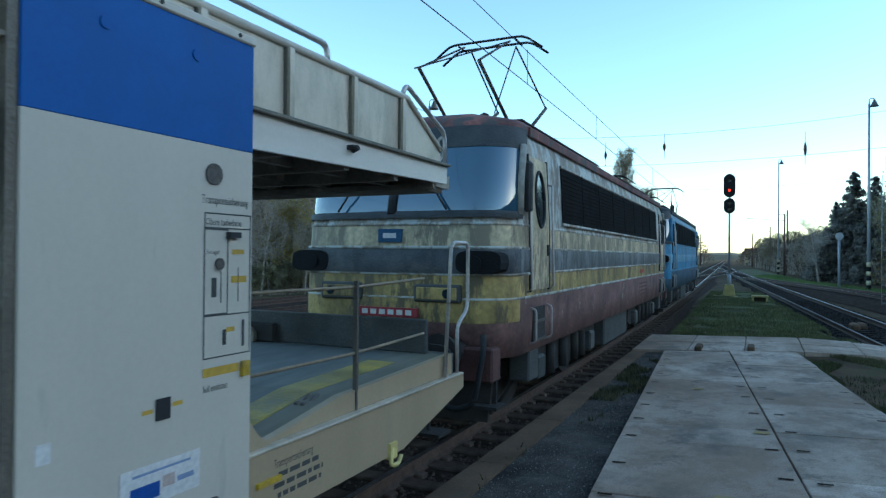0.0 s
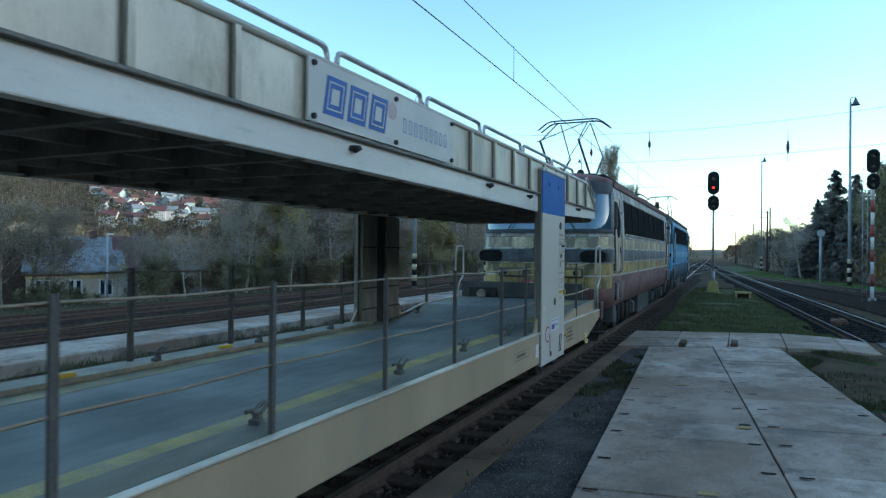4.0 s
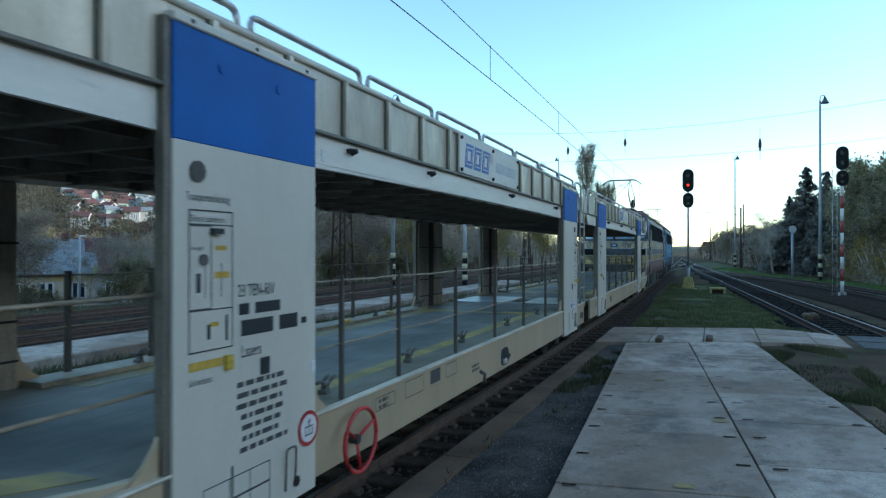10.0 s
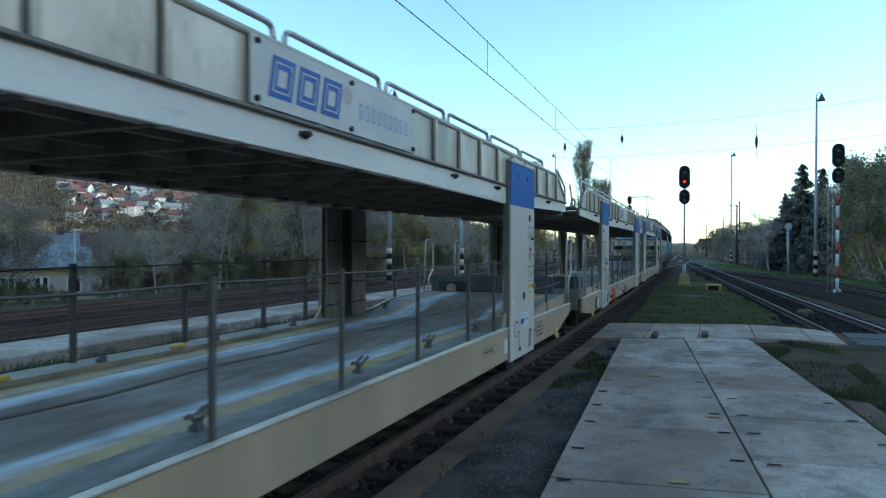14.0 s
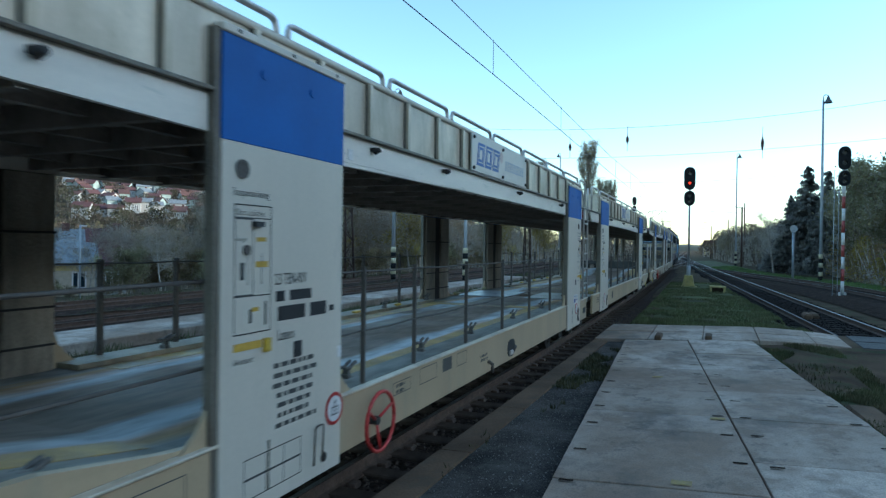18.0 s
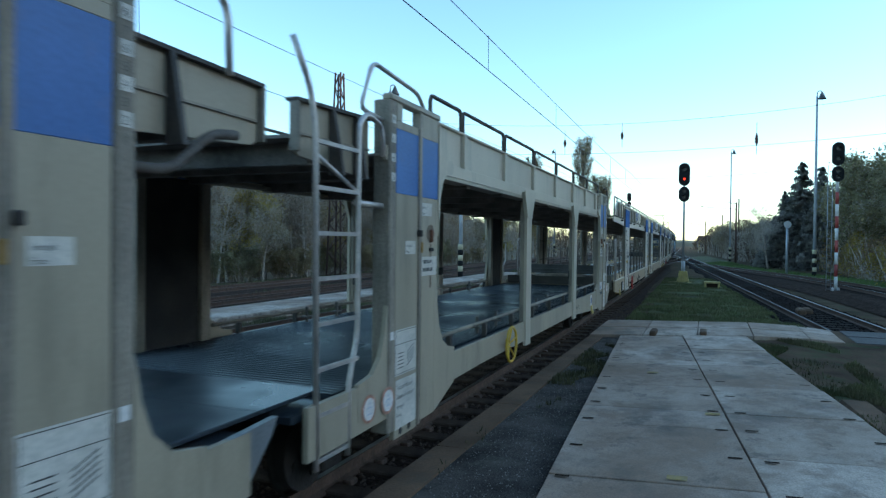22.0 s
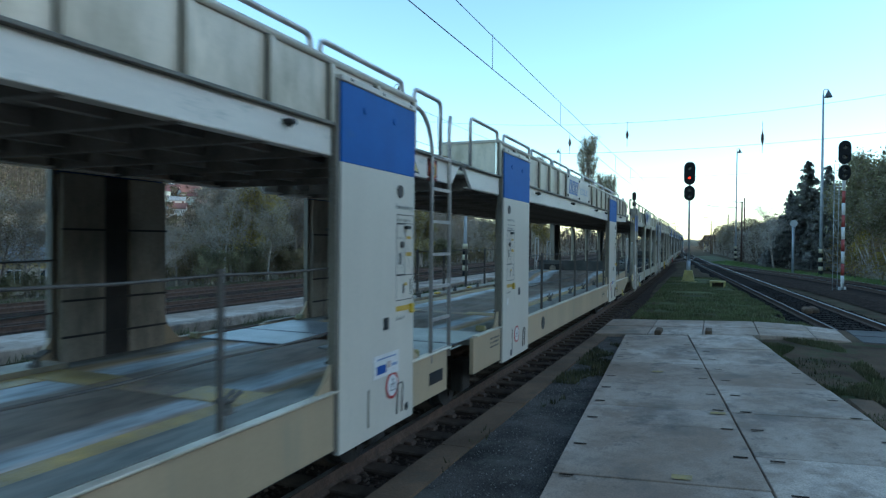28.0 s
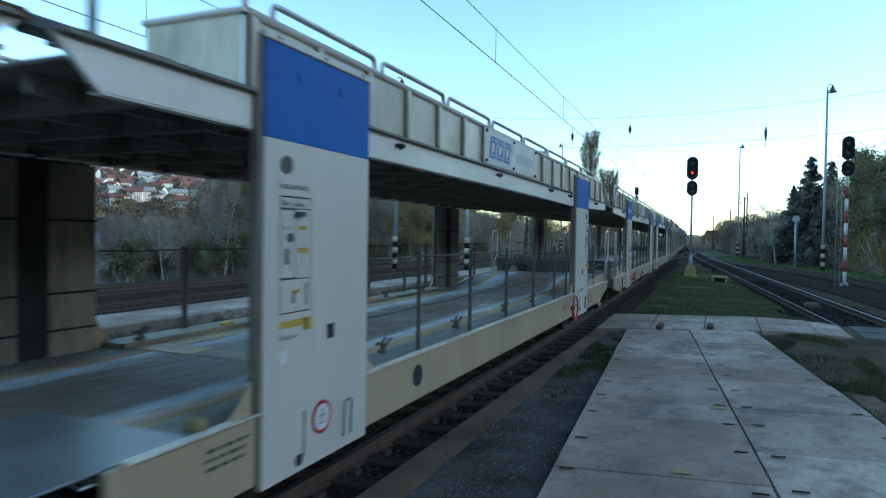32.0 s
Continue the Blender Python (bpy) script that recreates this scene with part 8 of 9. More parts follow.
# ---- railway signals, masts and wires ----
M_MASTW = mat("white_mast_paint", (0.62, 0.62, 0.60), 0.5, var=0.08)
M_MASTR = mat("red_mast_paint", (0.28, 0.05, 0.04), 0.5, var=0.1)
M_MAST = mat("pale_lamp_mast", (0.36, 0.39, 0.42), 0.45, metal=0.3, var=0.08)
M_LENS = mat("dark_lens", (0.02, 0.015, 0.015), 0.15)
M_SIGRED = glow("red_signal_light", (0.9, 0.03, 0.01), 0.9)


def capsule(bm, x, z0, z1, w, y0, y1):
    r = w / 2
    pts = [(x + r * math.cos(a), z1 - r + r * math.sin(a)) for a in [math.pi * k / 8 for k in range(9)]]
    pts += [(x + r * math.cos(a), z0 + r + r * math.sin(a)) for a in [math.pi + math.pi * k / 8 for k in range(9)]]
    return slab_poly(bm, pts, y0, y1, 1)


def lamp_eye(head, x, z, r, y, m):
    le = part("lens", disc(bmesh.new(), x, 0, z, r, y - 0.02, y, 16, axis=1), m, head)
    bm = bmesh.new()
    n = 10
    a0 = [(x + (r + 0.02) * math.cos(a), z + (r + 0.02) * math.sin(a)) for a in [math.pi * k / n - 0.15 + 0.3 * k / n for k in range(n + 1)]]
    va = [bm.verts.new((p[0], y, p[1])) for p in a0]
    vb = [bm.verts.new((p[0], y - 0.22, p[1] - 0.02)) for p in a0]
    for i in range(n):
        bm.faces.new((va[i], va[i + 1], vb[i + 1], vb[i]))
    part("hood", bm, M_BLACKISH, head)


def signal(x, y, base, top, lit, striped, label):
    th = tagged(new("rail_signal"), label, "signal", "railway signals")
    th.location = (x, y, base)
    h = top - base
    a0, a1, b0, b1 = h - 1.25, h, h - 2.12, h - 1.3
    up = part("upper_head", capsule(bmesh.new(), 0, a0, a1, 0.58, -0.1, 0.06), M_BLACKISH, th, "black rounded signal head")
    lo = part("lower_head", capsule(bmesh.new(), 0, b0, b1, 0.56, -0.1, 0.06), M_BLACKISH, th)
    for k, z in enumerate((h - 0.35, h - 0.88)):
        lamp_eye(up, 0, z, 0.065 if lit and k == 1 else 0.11, -0.1, M_SIGRED if lit and k == 1 else M_LENS)
    for z in (h - 1.55, h - 1.88):
        lamp_eye(lo, 0, z, 0.10, -0.1, M_LENS)
    if striped:
        n = 9
        for k in range(n):
            z0, z1 = 0.45 + (b0 - 0.35) * k / n, 0.45 + (b0 - 0.35) * (k + 1) / n
            part("mast_band", tubebm([(0, 0.09, z0), (0, 0.09, z1)], 0.085, 12), M_MASTW if k % 2 == 0 else M_MASTR, th)
        part("mast_core", tubebm([(0, 0.09, 0.1), (0, 0.09, h - 0.3)], 0.06, 10), M_MAST, th)
        for s in (-0.13, 0.13):
            part("foot_bracket", boxbm(s - 0.05, s + 0.05, 0.0, 0.2, 0.0, 0.5, bev=0.02), M_MASTW, th)
        for s in (-0.42, -0.2):
            part("ladder_stile", tubebm([(s, 0.35, 0.1), (s, 0.22, h - 1.2)], 0.018, 6), M_MAST, th)
        for k in range(14):
            z = 0.4 + k * (h - 1.9) / 14
            part("rung", tubebm([(-0.42, 0.34, z), (-0.2, 0.34, z)], 0.011, 5), M_MAST, th)
    else:
        part("mast", tubebm([(0, 0.08, 0.9), (0, 0.08, h - 0.3)], 0.055, 12), M_MAST, th, "slim grey steel mast")
        part("mast_foot", tubebm([(0, 0.08, 0.5), (0, 0.08, 1.15)], 0.10, 12), M_MAST, th)
        part("plinth", polybm([(-0.32, 0), (0.32, 0), (0.2, 0.62), (-0.2, 0.62)], -0.22, 0.38, 1), M_PLINTH, th, "yellow tapered concrete plinth")
        part("base_slab", boxbm(-0.8, 0.45, -0.5, 0.6, -0.06, 0.03, bev=0.01), M_PLINTH, th)
    return th


M_PLINTH = mat("yellowed_concrete", (0.42, 0.36, 0.13), 0.85, var=0.15, scale=4, dirt=(0.2, 0.18, 0.12), dirt_amt=0.5)
signal(-1.32, 38.1, ground_z(-1.32, 38.1), 6.6, True, False, "slim railway signal showing red, on a yellow plinth")
signal(6.32, 40.3, ground_z(6.32, 40.3), 7.7, False, True, "unlit railway signal on a red and white banded mast")
# low yellow box on the grass
x, y = 0.15, 33.8
bx = tagged(new("cable_box"), "small yellowish frame box on the grass", "box")
bx.location = (x, y, ground_z(x, y))
part("lid", boxbm(-0.36, 0.36, -0.3, 0.3, 0.24, 0.32, bev=0.015), M_PLINTH, bx)
for sx in (-0.3, 0.3):
    for sy in (-0.24, 0.24):
        part("leg", boxbm(sx - 0.04, sx + 0.04, sy - 0.04, sy + 0.04, -0.02, 0.24), M_PLINTH, bx)
part("dark_core", boxbm(-0.24, 0.24, -0.18, 0.18, 0.0, 0.24), M_NOTCH, bx)


M_PALEBAND = mat("faded_band_paint", (0.55, 0.50, 0.33), 0.6, var=0.1)


def lamp_mast(x, y, h, side, striped=True):
    th = tagged(new("lamp_mast"), "tall slim lamp mast with a bell-shaped lamp", "street lamp", "lamp masts")
    th.location = (x, y, ground_z(x, y))
    part("mast", tubebm([(0, 0, 0), (0, 0, h * 0.5), (0, 0, h - 0.4)], [0.15, 0.11, 0.07], 10), M_MAST, th)
    part("arm", tubebm(arcpts([(0, 0, h - 0.5), (0, 0, h), (side * 0.35, 0, h), (side * 0.35, 0, h - 0.15)], 0.15), 0.035, 8), M_MAST, th)
    part("lamp_shade", tubebm([(side * 0.35, 0, h - 0.1), (side * 0.35, 0, h - 0.35), (side * 0.35, 0, h - 0.62), (side * 0.35, 0, h - 0.66)], [0.06, 0.16, 0.30, 0.31], 14), M_DARKGREY, th, "bell-shaped dark lamp shade")
    if striped:
        for k in range(6):
            part("warning_band", tubebm([(0, 0, 0.25 + 0.36 * k), (0, 0, 0.61 + 0.36 * k)], 0.17, 10), M_PALEBAND if k % 2 else M_BLACKISH, th)
    return th


signal(-11.04, 99.39, ground_z(-11.04, 99.39), 9.63, False, True, "far railway signal on a banded mast beyond the train")
lamp_mast(8.0, 61.0, 15.4, 1)
lamp_mast(2.87, 106.7, 17.0, 1)
lamp_mast(-19.74, 38.7, 12.9, 1)
lamp_mast(-15.23, 40.3, 7.4, 1)
lamp_mast(-24.5, 110.0, 18.5, -1)
yl = tagged(new("yard_lamp"), "thin grey pole with a small lamp in the yard", "street lamp")
yl.location = (-27.0, 21.24, ground_z(-27.0, 21.24))
part("pole", tubebm([(0, 0, -0.1), (0, 0, 2.87 - ground_z(-27.0, 21.24))], 0.045, 8), M_MAST, yl)
part("lamp", boxbm(-0.05, 0.05, 0.0, 0.32, 2.78 - ground_z(-27.0, 21.24), 2.86 - ground_z(-27.0, 21.24), bev=0.02), M_MASTW, yl)
# round disc sign
ds = tagged(new("disc_sign"), "pale round disc sign on a thin post", "sign")
ds.location = (6.38, 65.0, ground_z(6.38, 65))
part("post", tubebm([(0, 0, 0), (0, 0, 4.6)], 0.11, 8), M_MAST, ds)
part("disc", disc(bmesh.new(), 0, 0, 4.6, 0.31, -0.16, -0.12, 20, axis=1), M_MAST, ds)


def lattice(x, y, h, w, label):
    th = tagged(new("lattice_mast"), label, "mast", "catenary masts")
    th.location = (x, y, ground_z(x, y))
    legs = []
    for sx in (-1, 1):
        for sy in (-1, 1):
            part("leg", tubebm([(sx * w, sy * w, 0), (sx * w * 0.35, sy * w * 0.35, h)], 0.075, 4), M_RUSTMAST, th)
    n = int(h / 0.9)
    for k in range(n):
        z0, z1 = h * k / n, h * (k + 1) / n
        a, b = w * (1 - 0.65 * z0 / h), w * (1 - 0.65 * z1 / h)
        f = 1 if k % 2 else -1
        for s in (-1, 1):
            part("lacing", tubebm([(f * a, s * a, z0), (-f * b, s * b, z1)], 0.036, 4), M_RUSTMAST, th)
            part("lacing", tubebm([(s * a, f * a, z0), (s * b, -f * b, z1)], 0.036, 4), M_RUSTMAST, th)
    return th


M_RUSTMAST = mat("rust_brown_steel", (0.09, 0.055, 0.042), 0.85, var=0.25, scale=4)
lattice(-23.15, 37.9, 13.8, 0.55, "rust-brown lattice catenary mast beyond the tracks")
lattice(-26.0, 95.0, 12.0, 0.5, "far rust-brown lattice catenary mast")


def pole_mast(x, y, h, arm, label="slim steel catenary mast with a bracket arm"):
    th = tagged(new("catenary_mast"), label, "mast", "catenary masts")
    th.location = (x, y, ground_z(x, y))
    part("pole", tubebm([(0, 0, 0), (0, 0, h)], [0.16, 0.11], 8), M_RUSTMAST, th)
    part("bracket", tubebm([(0, 0, h - 1.0), (arm, 0, h - 0.6)], 0.04, 6), M_RUSTMAST, th)
    part("stay", tubebm([(0, 0, h - 0.1), (arm, 0, h - 0.6)], 0.02, 5), M_RUSTMAST, th)


pole_mast(3.6, 105.0, 9.0, -5.0)
pole_mast(2.5, 150.0, 9.0, -5.0)
pole_mast(-1.0, 190.0, 9.0, -4.0)
pole_mast(4.8, 128.0, 11.0, -2.0)
pole_mast(-14.5, 200.0, 9.0, 4.0)


def wire(name, pts, r, label, group="catenary"):
    return tagged(link(tubebm(pts, r, 5), name, M_WIRE), label, "wire", group)


M_WIRE = mat("dark_copper_wire", (0.05, 0.055, 0.06), 0.6)
def stagger(y):
    """The wires swing from side to side of the track's middle."""
    return main_line(y) + (-0.20 - 0.0075 * (y - 8.6) if y < 32 else -0.375 + 0.009 * min(y - 32, 60))


def carrier(y):
    return 6.40 + 0.0004 * (min(y, 45) - 15) ** 2


CONTACT = 5.69
wire("contact_wire", [(stagger(y), y, CONTACT) for y in range(-20, 200, 4)], 0.009, "contact wire over the main track")
wire("messenger_wire", [(stagger(y) - 0.04, y, carrier(y)) for y in range(-20, 200, 4)], 0.008, "carrier wire over the main track")
for y in (5.9, 12.8, 19.7, 26.6, 33.5, 40.4, 47.3):
    wire("dropper", [(stagger(y), y, CONTACT), (stagger(y), y, carrier(y))], 0.006, "thin dropper between the wires")
wire("contact_wire", [(-9.72 - 0.006 * y, y, CONTACT) for y in range(-20, 160, 4)], 0.009, "contact wire over a yard track")
wire("messenger_wire", [(-9.75 - 0.006 * y, y, 6.84 + 0.0004 * (min(y, 45) - 12) ** 2) for y in range(-20, 160, 4)], 0.008, "carrier wire over a yard track")
for y in (2.0, 9.0, 16.0, 23.0, 30.0):
    wire("dropper", [(-9.72 - 0.006 * y, y, CONTACT), (-9.74 - 0.006 * y, y, 6.84 + 0.0004 * (y - 12) ** 2)], 0.006, "thin dropper between the wires")
# cross-span wires with insulators over the whole yard
for y, z0, sag in ((62.0, 13.2, 1.9), (62.5, 10.6, 1.2), (108.0, 12.5, 1.5)):
    pts = []
    for k in range(25):
        u = k / 24
        pts.append((-40 + 75 * u, y, z0 + 4 * (u - 0.45) ** 2 * sag * 2.2))
    wire("cross_span", pts, 0.014, "cross-span wire over the yard", "cross spans")
for x, y, z, l in ((3.63, 62.0, 11.75, 1.1), (-7.6, 62.0, 12.45, 0.7), (-12.9, 62.0, 12.0, 0.7)):
    bm = bmesh.new()
    for k in range(9):
        q = math.sin(math.pi * (k + 0.5) / 9)
        tube(bm, [(x, y, z - l * k / 9), (x, y, z - l * (k + 0.8) / 9)], [0.05 + 0.05 * q, 0.05 + 0.12 * q], 8)
    tube(bm, [(x, y, z + 0.9), (x, y, z - l - 0.7)], 0.02, 5)
    tagged(link(bm, "insulator", M_INSUL), "hanging brown insulator string on a wire", "insulator", "insulators")


# ---- trees ----
def leaf_mat(name, col, var):
    """Thin leaves that let some light through."""
    m = mat(name, col, 0.8, var=var, scale=0.6, bump=0, spec=0.12)
    nt = m.node_tree
    b = nt.nodes["Principled BSDF"]
    tr = nt.nodes.new("ShaderNodeBsdfTranslucent")
    mx = nt.nodes.new("ShaderNodeMixShader")
    mx.inputs[0].default_value = 0.42
    nt.links.new(b.inputs["Base Color"].links[0].from_socket, tr.inputs[0])
    nt.links.new(b.outputs[0], mx.inputs[1])
    nt.links.new(tr.outputs[0], mx.inputs[2])
    nt.links.new(mx.outputs[0], nt.nodes["Material Output"].inputs[0])
    return m


M_HILL = [leaf_mat("grey_brown_hill_leaves", (0.155, 0.135, 0.105), 0.35), leaf_mat("dull_olive_hill_leaves", (0.135, 0.13, 0.085), 0.35)]
M_HEDGE = [leaf_mat("bare_brown_hedge_twigs", (0.12, 0.092, 0.072), 0.35), leaf_mat("dull_hedge_leaves", (0.115, 0.10, 0.066), 0.35)]
M_BARK = mat("grey_brown_bark", (0.32, 0.275, 0.22), 0.95, var=0.3, scale=6, bump=0.02)
M_PALEBARK = mat("pale_bark", (0.46, 0.42, 0.355), 0.9, var=0.25, scale=5, bump=0.02)
M_LEAF = [leaf_mat("olive_leaves", (0.30, 0.26, 0.145), 0.35), leaf_mat("brown_leaves", (0.38, 0.285, 0.195), 0.35), leaf_mat("yellow_leaves", (0.40, 0.32, 0.08), 0.3), leaf_mat("green_leaves", (0.27, 0.265, 0.15), 0.35), leaf_mat("spruce_needles", (0.27, 0.275, 0.25), 0.45)]


def limb(bm, rng, p, d, length, r, depth, tips, spread=0.75, up=0.15):
    pts, rad = [p], [r]
    n = 4
    for k in range(n):
        d = (d + Vector((rng.gauss(0, 0.16), rng.gauss(0, 0.16), rng.gauss(0, 0.10) + up * 0.3))).normalized()
        pts.append(pts[-1] + d * (length / n))
        rad.append(r * (1 - 0.6 * (k + 1) / n))
    tube(bm, pts, rad, 5 if depth > 1 else 3, cap=False)
    if depth <= 1:
        tips += pts[1:]
        return
    for k in range(5 if depth > 2 else 4):
        i = rng.randint(1, n) if k else n
        a = rng.uniform(0, 6.28)
        q = (d + Vector((math.cos(a), math.sin(a), rng.uniform(-0.1, 0.6))) * spread).normalized()
        limb(bm, rng, pts[i], q, length * rng.uniform(0.5, 0.75), rad[i] * 0.65, depth - 1, tips, spread, up)


def leaves(rng, tips, n, spread, size, mi=None):
    vs, fs, ms = [], [], []
    for _ in range(n):
        t = tips[rng.randrange(len(tips))]
        c = t + Vector((rng.gauss(0, spread), rng.gauss(0, spread), rng.gauss(0, spread)))
        u = Vector((rng.gauss(0, 1), rng.gauss(0, 1), rng.gauss(0, 1))).normalized() * size * rng.uniform(0.6, 1.3)
        v = u.orthogonal().normalized() * size * rng.uniform(0.4, 0.8)
        b = len(vs)
        vs += [c - u * 0.5, c + v * 0.5, c + u * 0.5, c - v * 0.5]
        fs.append((b, b + 1, b + 2, b + 3))
        ms.append(0 if mi is None or rng.random() < mi else 1)
    me = bpy.data.meshes.new("crown")
    me.from_pydata(vs, [], fs)
    me.polygons.foreach_set("material_index", ms)
    return me


def tree(seed, h, r, leafn, size, mats, bark, label, depth=3, spread=0.75, bush=False, up=0.15, mi=0.8, twigs=2600):
    rng = random.Random(seed)
    th = tagged(new("bush" if bush else "tree"), label, "bush" if bush else "tree")
    bm = bmesh.new()
    tips = []
    stems = 5 if bush else 1
    for k in range(stems):
        d = Vector((rng.gauss(0, 0.35 if bush else 0.05), rng.gauss(0, 0.35 if bush else 0.05), 1)).normalized()
        trunk = [Vector((rng.gauss(0, 0.3) if bush else 0, rng.gauss(0, 0.3) if bush else 0, -0.1))]
        rr = [r]
        n = 6
        for i in range(n):
            d = (d + Vector((rng.gauss(0, 0.07), rng.gauss(0, 0.07), 0.05))).normalized()
            trunk.append(trunk[-1] + d * h * 0.75 / n)
            rr.append(r * (1 - 0.75 * (i + 1) / n))
        tube(bm, trunk, rr, 7, cap=False)
        for i in range(1 if bush else 2, n + 1):
            for j in range(3 if not bush else 2):
                a = rng.uniform(0, 6.28)
                q = Vector((math.cos(a), math.sin(a), rng.uniform(0.3, 0.9))).normalized()
                limb(bm, rng, trunk[i], q, h * rng.uniform(0.2, 0.34) * (1.15 - 0.1 * i), rr[i] * 0.5, depth - 1, tips, spread, up)
    t = link(bm, "trunk", bark, th)
    if not bush and twigs:
        vs, fs = [], []
        for _ in range(twigs):
            c = tips[rng.randrange(len(tips))] + Vector((rng.gauss(0, 0.25), rng.gauss(0, 0.25), rng.gauss(0, 0.25)))
            d = Vector((rng.gauss(0, 0.5), rng.gauss(0, 0.5), rng.uniform(-1.0, 0.9))).normalized() * rng.uniform(0.4, 1.0)
            u = d.orthogonal().normalized() * 0.011
            b = len(vs)
            vs += [c - u, c + u, c + d]
            fs.append((b, b + 1, b + 2))
        me = bpy.data.meshes.new("branchwork")
        me.from_pydata(vs, [], fs)
        me.materials.append(M_PALEBARK)
        new("branchwork", me).parent = th
    if leafn:
        me = leaves(rng, tips, leafn, h * 0.035, size, mi)
        for m in mats:
            me.materials.append(m)
        c = new("crown", me)
        c.parent = th
    return th


def spruce(seed, h, label):
    rng = random.Random(seed)
    th = tagged(new("spruce"), label, "tree")
    link(tubebm([(0, 0, -0.2), (0, 0, h * 0.6), (0, 0, h)], [h * 0.016, h * 0.009, 0.01], 7), "trunk", M_BARK, th)
    vs, fs = [], []
    z = h * 0.06
    while z < h * 0.99:
        L = (h - z) * 0.40 + 0.25
        n = int(10 + L * 4)
        for k in range(n):
            a = rng.uniform(0, 6.28)
            l = L * rng.uniform(0.62, 1.12)
            zz = z + rng.uniform(-0.45, 0.45)
            m = max(3, int(l / 0.22))
            for i in range(m):
                f = (i + 0.5) / m
                c = Vector((math.cos(a) * l * f, math.sin(a) * l * f, zz - 0.28 * l * f + 0.12 * l * f * f))
                for q in range(3):
                    g = a + rng.gauss(0, 0.8)
                    if q < 1:
                        u = Vector((math.cos(g), math.sin(g), rng.uniform(-0.7, 0.0))) * 0.3
                        v = Vector((-u.y, u.x, rng.uniform(-0.25, 0.25))) * 0.45
                    else:
                        u = Vector((-math.sin(g), math.cos(g), rng.uniform(-0.3, 0.3))) * 0.13
                        v = Vector((math.cos(g) * 0.2, math.sin(g) * 0.2, -rng.uniform(0.6, 1.0))) * 0.30
                    b = len(vs)
                    vs += [c - u, c + v, c + u, c - v]
                    fs.append((b, b + 1, b + 2, b + 3))
        z += 0.34 + 0.01 * h
    me = bpy.data.meshes.new("crown")
    me.from_pydata(vs, [], fs)
    me.materials.append(M_LEAF[4])
    c = new("crown", me)
    c.parent = th
    return th


T = [
    tree(1, 11, 0.16, 3600, 0.16, [M_LEAF[1], M_LEAF[0]], M_BARK, "thin autumn tree with sparse brown leaves"),
    tree(2, 9, 0.13, 4600, 0.16, [M_LEAF[0], M_LEAF[1]], M_BARK, "scrubby tree with olive leaves"),
    tree(3, 12, 0.15, 1500, 0.18, [M_LEAF[1], M_LEAF[0]], M_PALEBARK, "nearly bare tree with pale branches"),
    tree(4, 8, 0.12, 5000, 0.2, [M_LEAF[2], M_LEAF[0]], M_BARK, "small tree with yellow autumn leaves"),
    tree(5, 4.0, 0.05, 4200, 0.16, [M_LEAF[0], M_LEAF[1]], M_BARK, "dense brownish bush on the bank", bush=True),
    tree(6, 3.2, 0.05, 4200, 0.14, [M_LEAF[3], M_LEAF[0]], M_BARK, "low green bush on the bank", bush=True),
    tree(7, 11, 0.2, 6500, 0.26, [M_LEAF[3], M_LEAF[0]], M_BARK, "leafy dark green broadleaf tree", mi=0.75),
    tree(8, 9, 0.16, 0, 0.2, [], M_BARK, "bare leafless tree with crooked branches"),
]
S = [spruce(11, 13, "tall dark green spruce tree"), spruce(12, 11, "smaller dark green spruce tree")]


def poplar(seed, h, r, leafn, label):
    """A narrow poplar: many steep limbs close to the trunk and a blunt, ragged top."""
    rng = random.Random(seed)
    th = tagged(new("poplar"), label, "tree")
    bm = tubebm([(0, 0, -0.2), (0.1, 0, h * 0.5), (0, 0.1, h * 0.93)], [h * 0.014, h * 0.009, 0.04], 7, cap=False)
    tips = []
    for k in range(80):
        z0 = h * rng.uniform(0.08, 0.8)
        a = rng.uniform(0, 6.28)
        l = min(h * 0.3, (h - z0) * 0.98) * rng.uniform(0.8, 1.05)
        ro = r * rng.uniform(0.35, 1.0) * (1.0 if z0 < h * 0.72 else 0.8)
        pts = [Vector((math.cos(a) * ro * f ** 0.6, math.sin(a) * ro * f ** 0.6, z0 + l * f)) for f in (0, 0.25, 0.5, 0.75, 1.0)]
        pts = [pts[0]] + [p + Vector((rng.gauss(0, 0.15), rng.gauss(0, 0.15), 0)) for p in pts[1:]]
        tube(bm, pts, [0.12, 0.09, 0.06, 0.04, 0.02], 4, cap=False)
        tips += pts[2:] + [(pts[3] + pts[4]) / 2, (pts[2] + pts[3]) / 2]
    link(bm, "trunk", M_BARK, th)
    me = leaves(rng, tips, leafn, 0.36, 0.30, 0.6)
    me.materials.append(M_LEAF[0])
    me.materials.append(M_LEAF[1])
    new("crown", me).parent = th
    return th


POP = poplar(21, 31.5, 3.0, 15000, "tall narrow poplar with a blunt leafy top")
POPT = poplar(22, 30, 2.2, 4200, "tall narrow poplar, nearly bare")


def put(th, x, y, k, rot, first=[]):
    z = ground_z(x, y)
    m = pose(x, y, z, 0, 0, rot) @ Matrix.Diagonal((k, k, k, 1))
    if th.name in first:
        o = copy_thing(th, m)
    else:
        first.append(th.name)
        th.matrix_basis = m
        o = th
    return o


rng = random.Random(77)
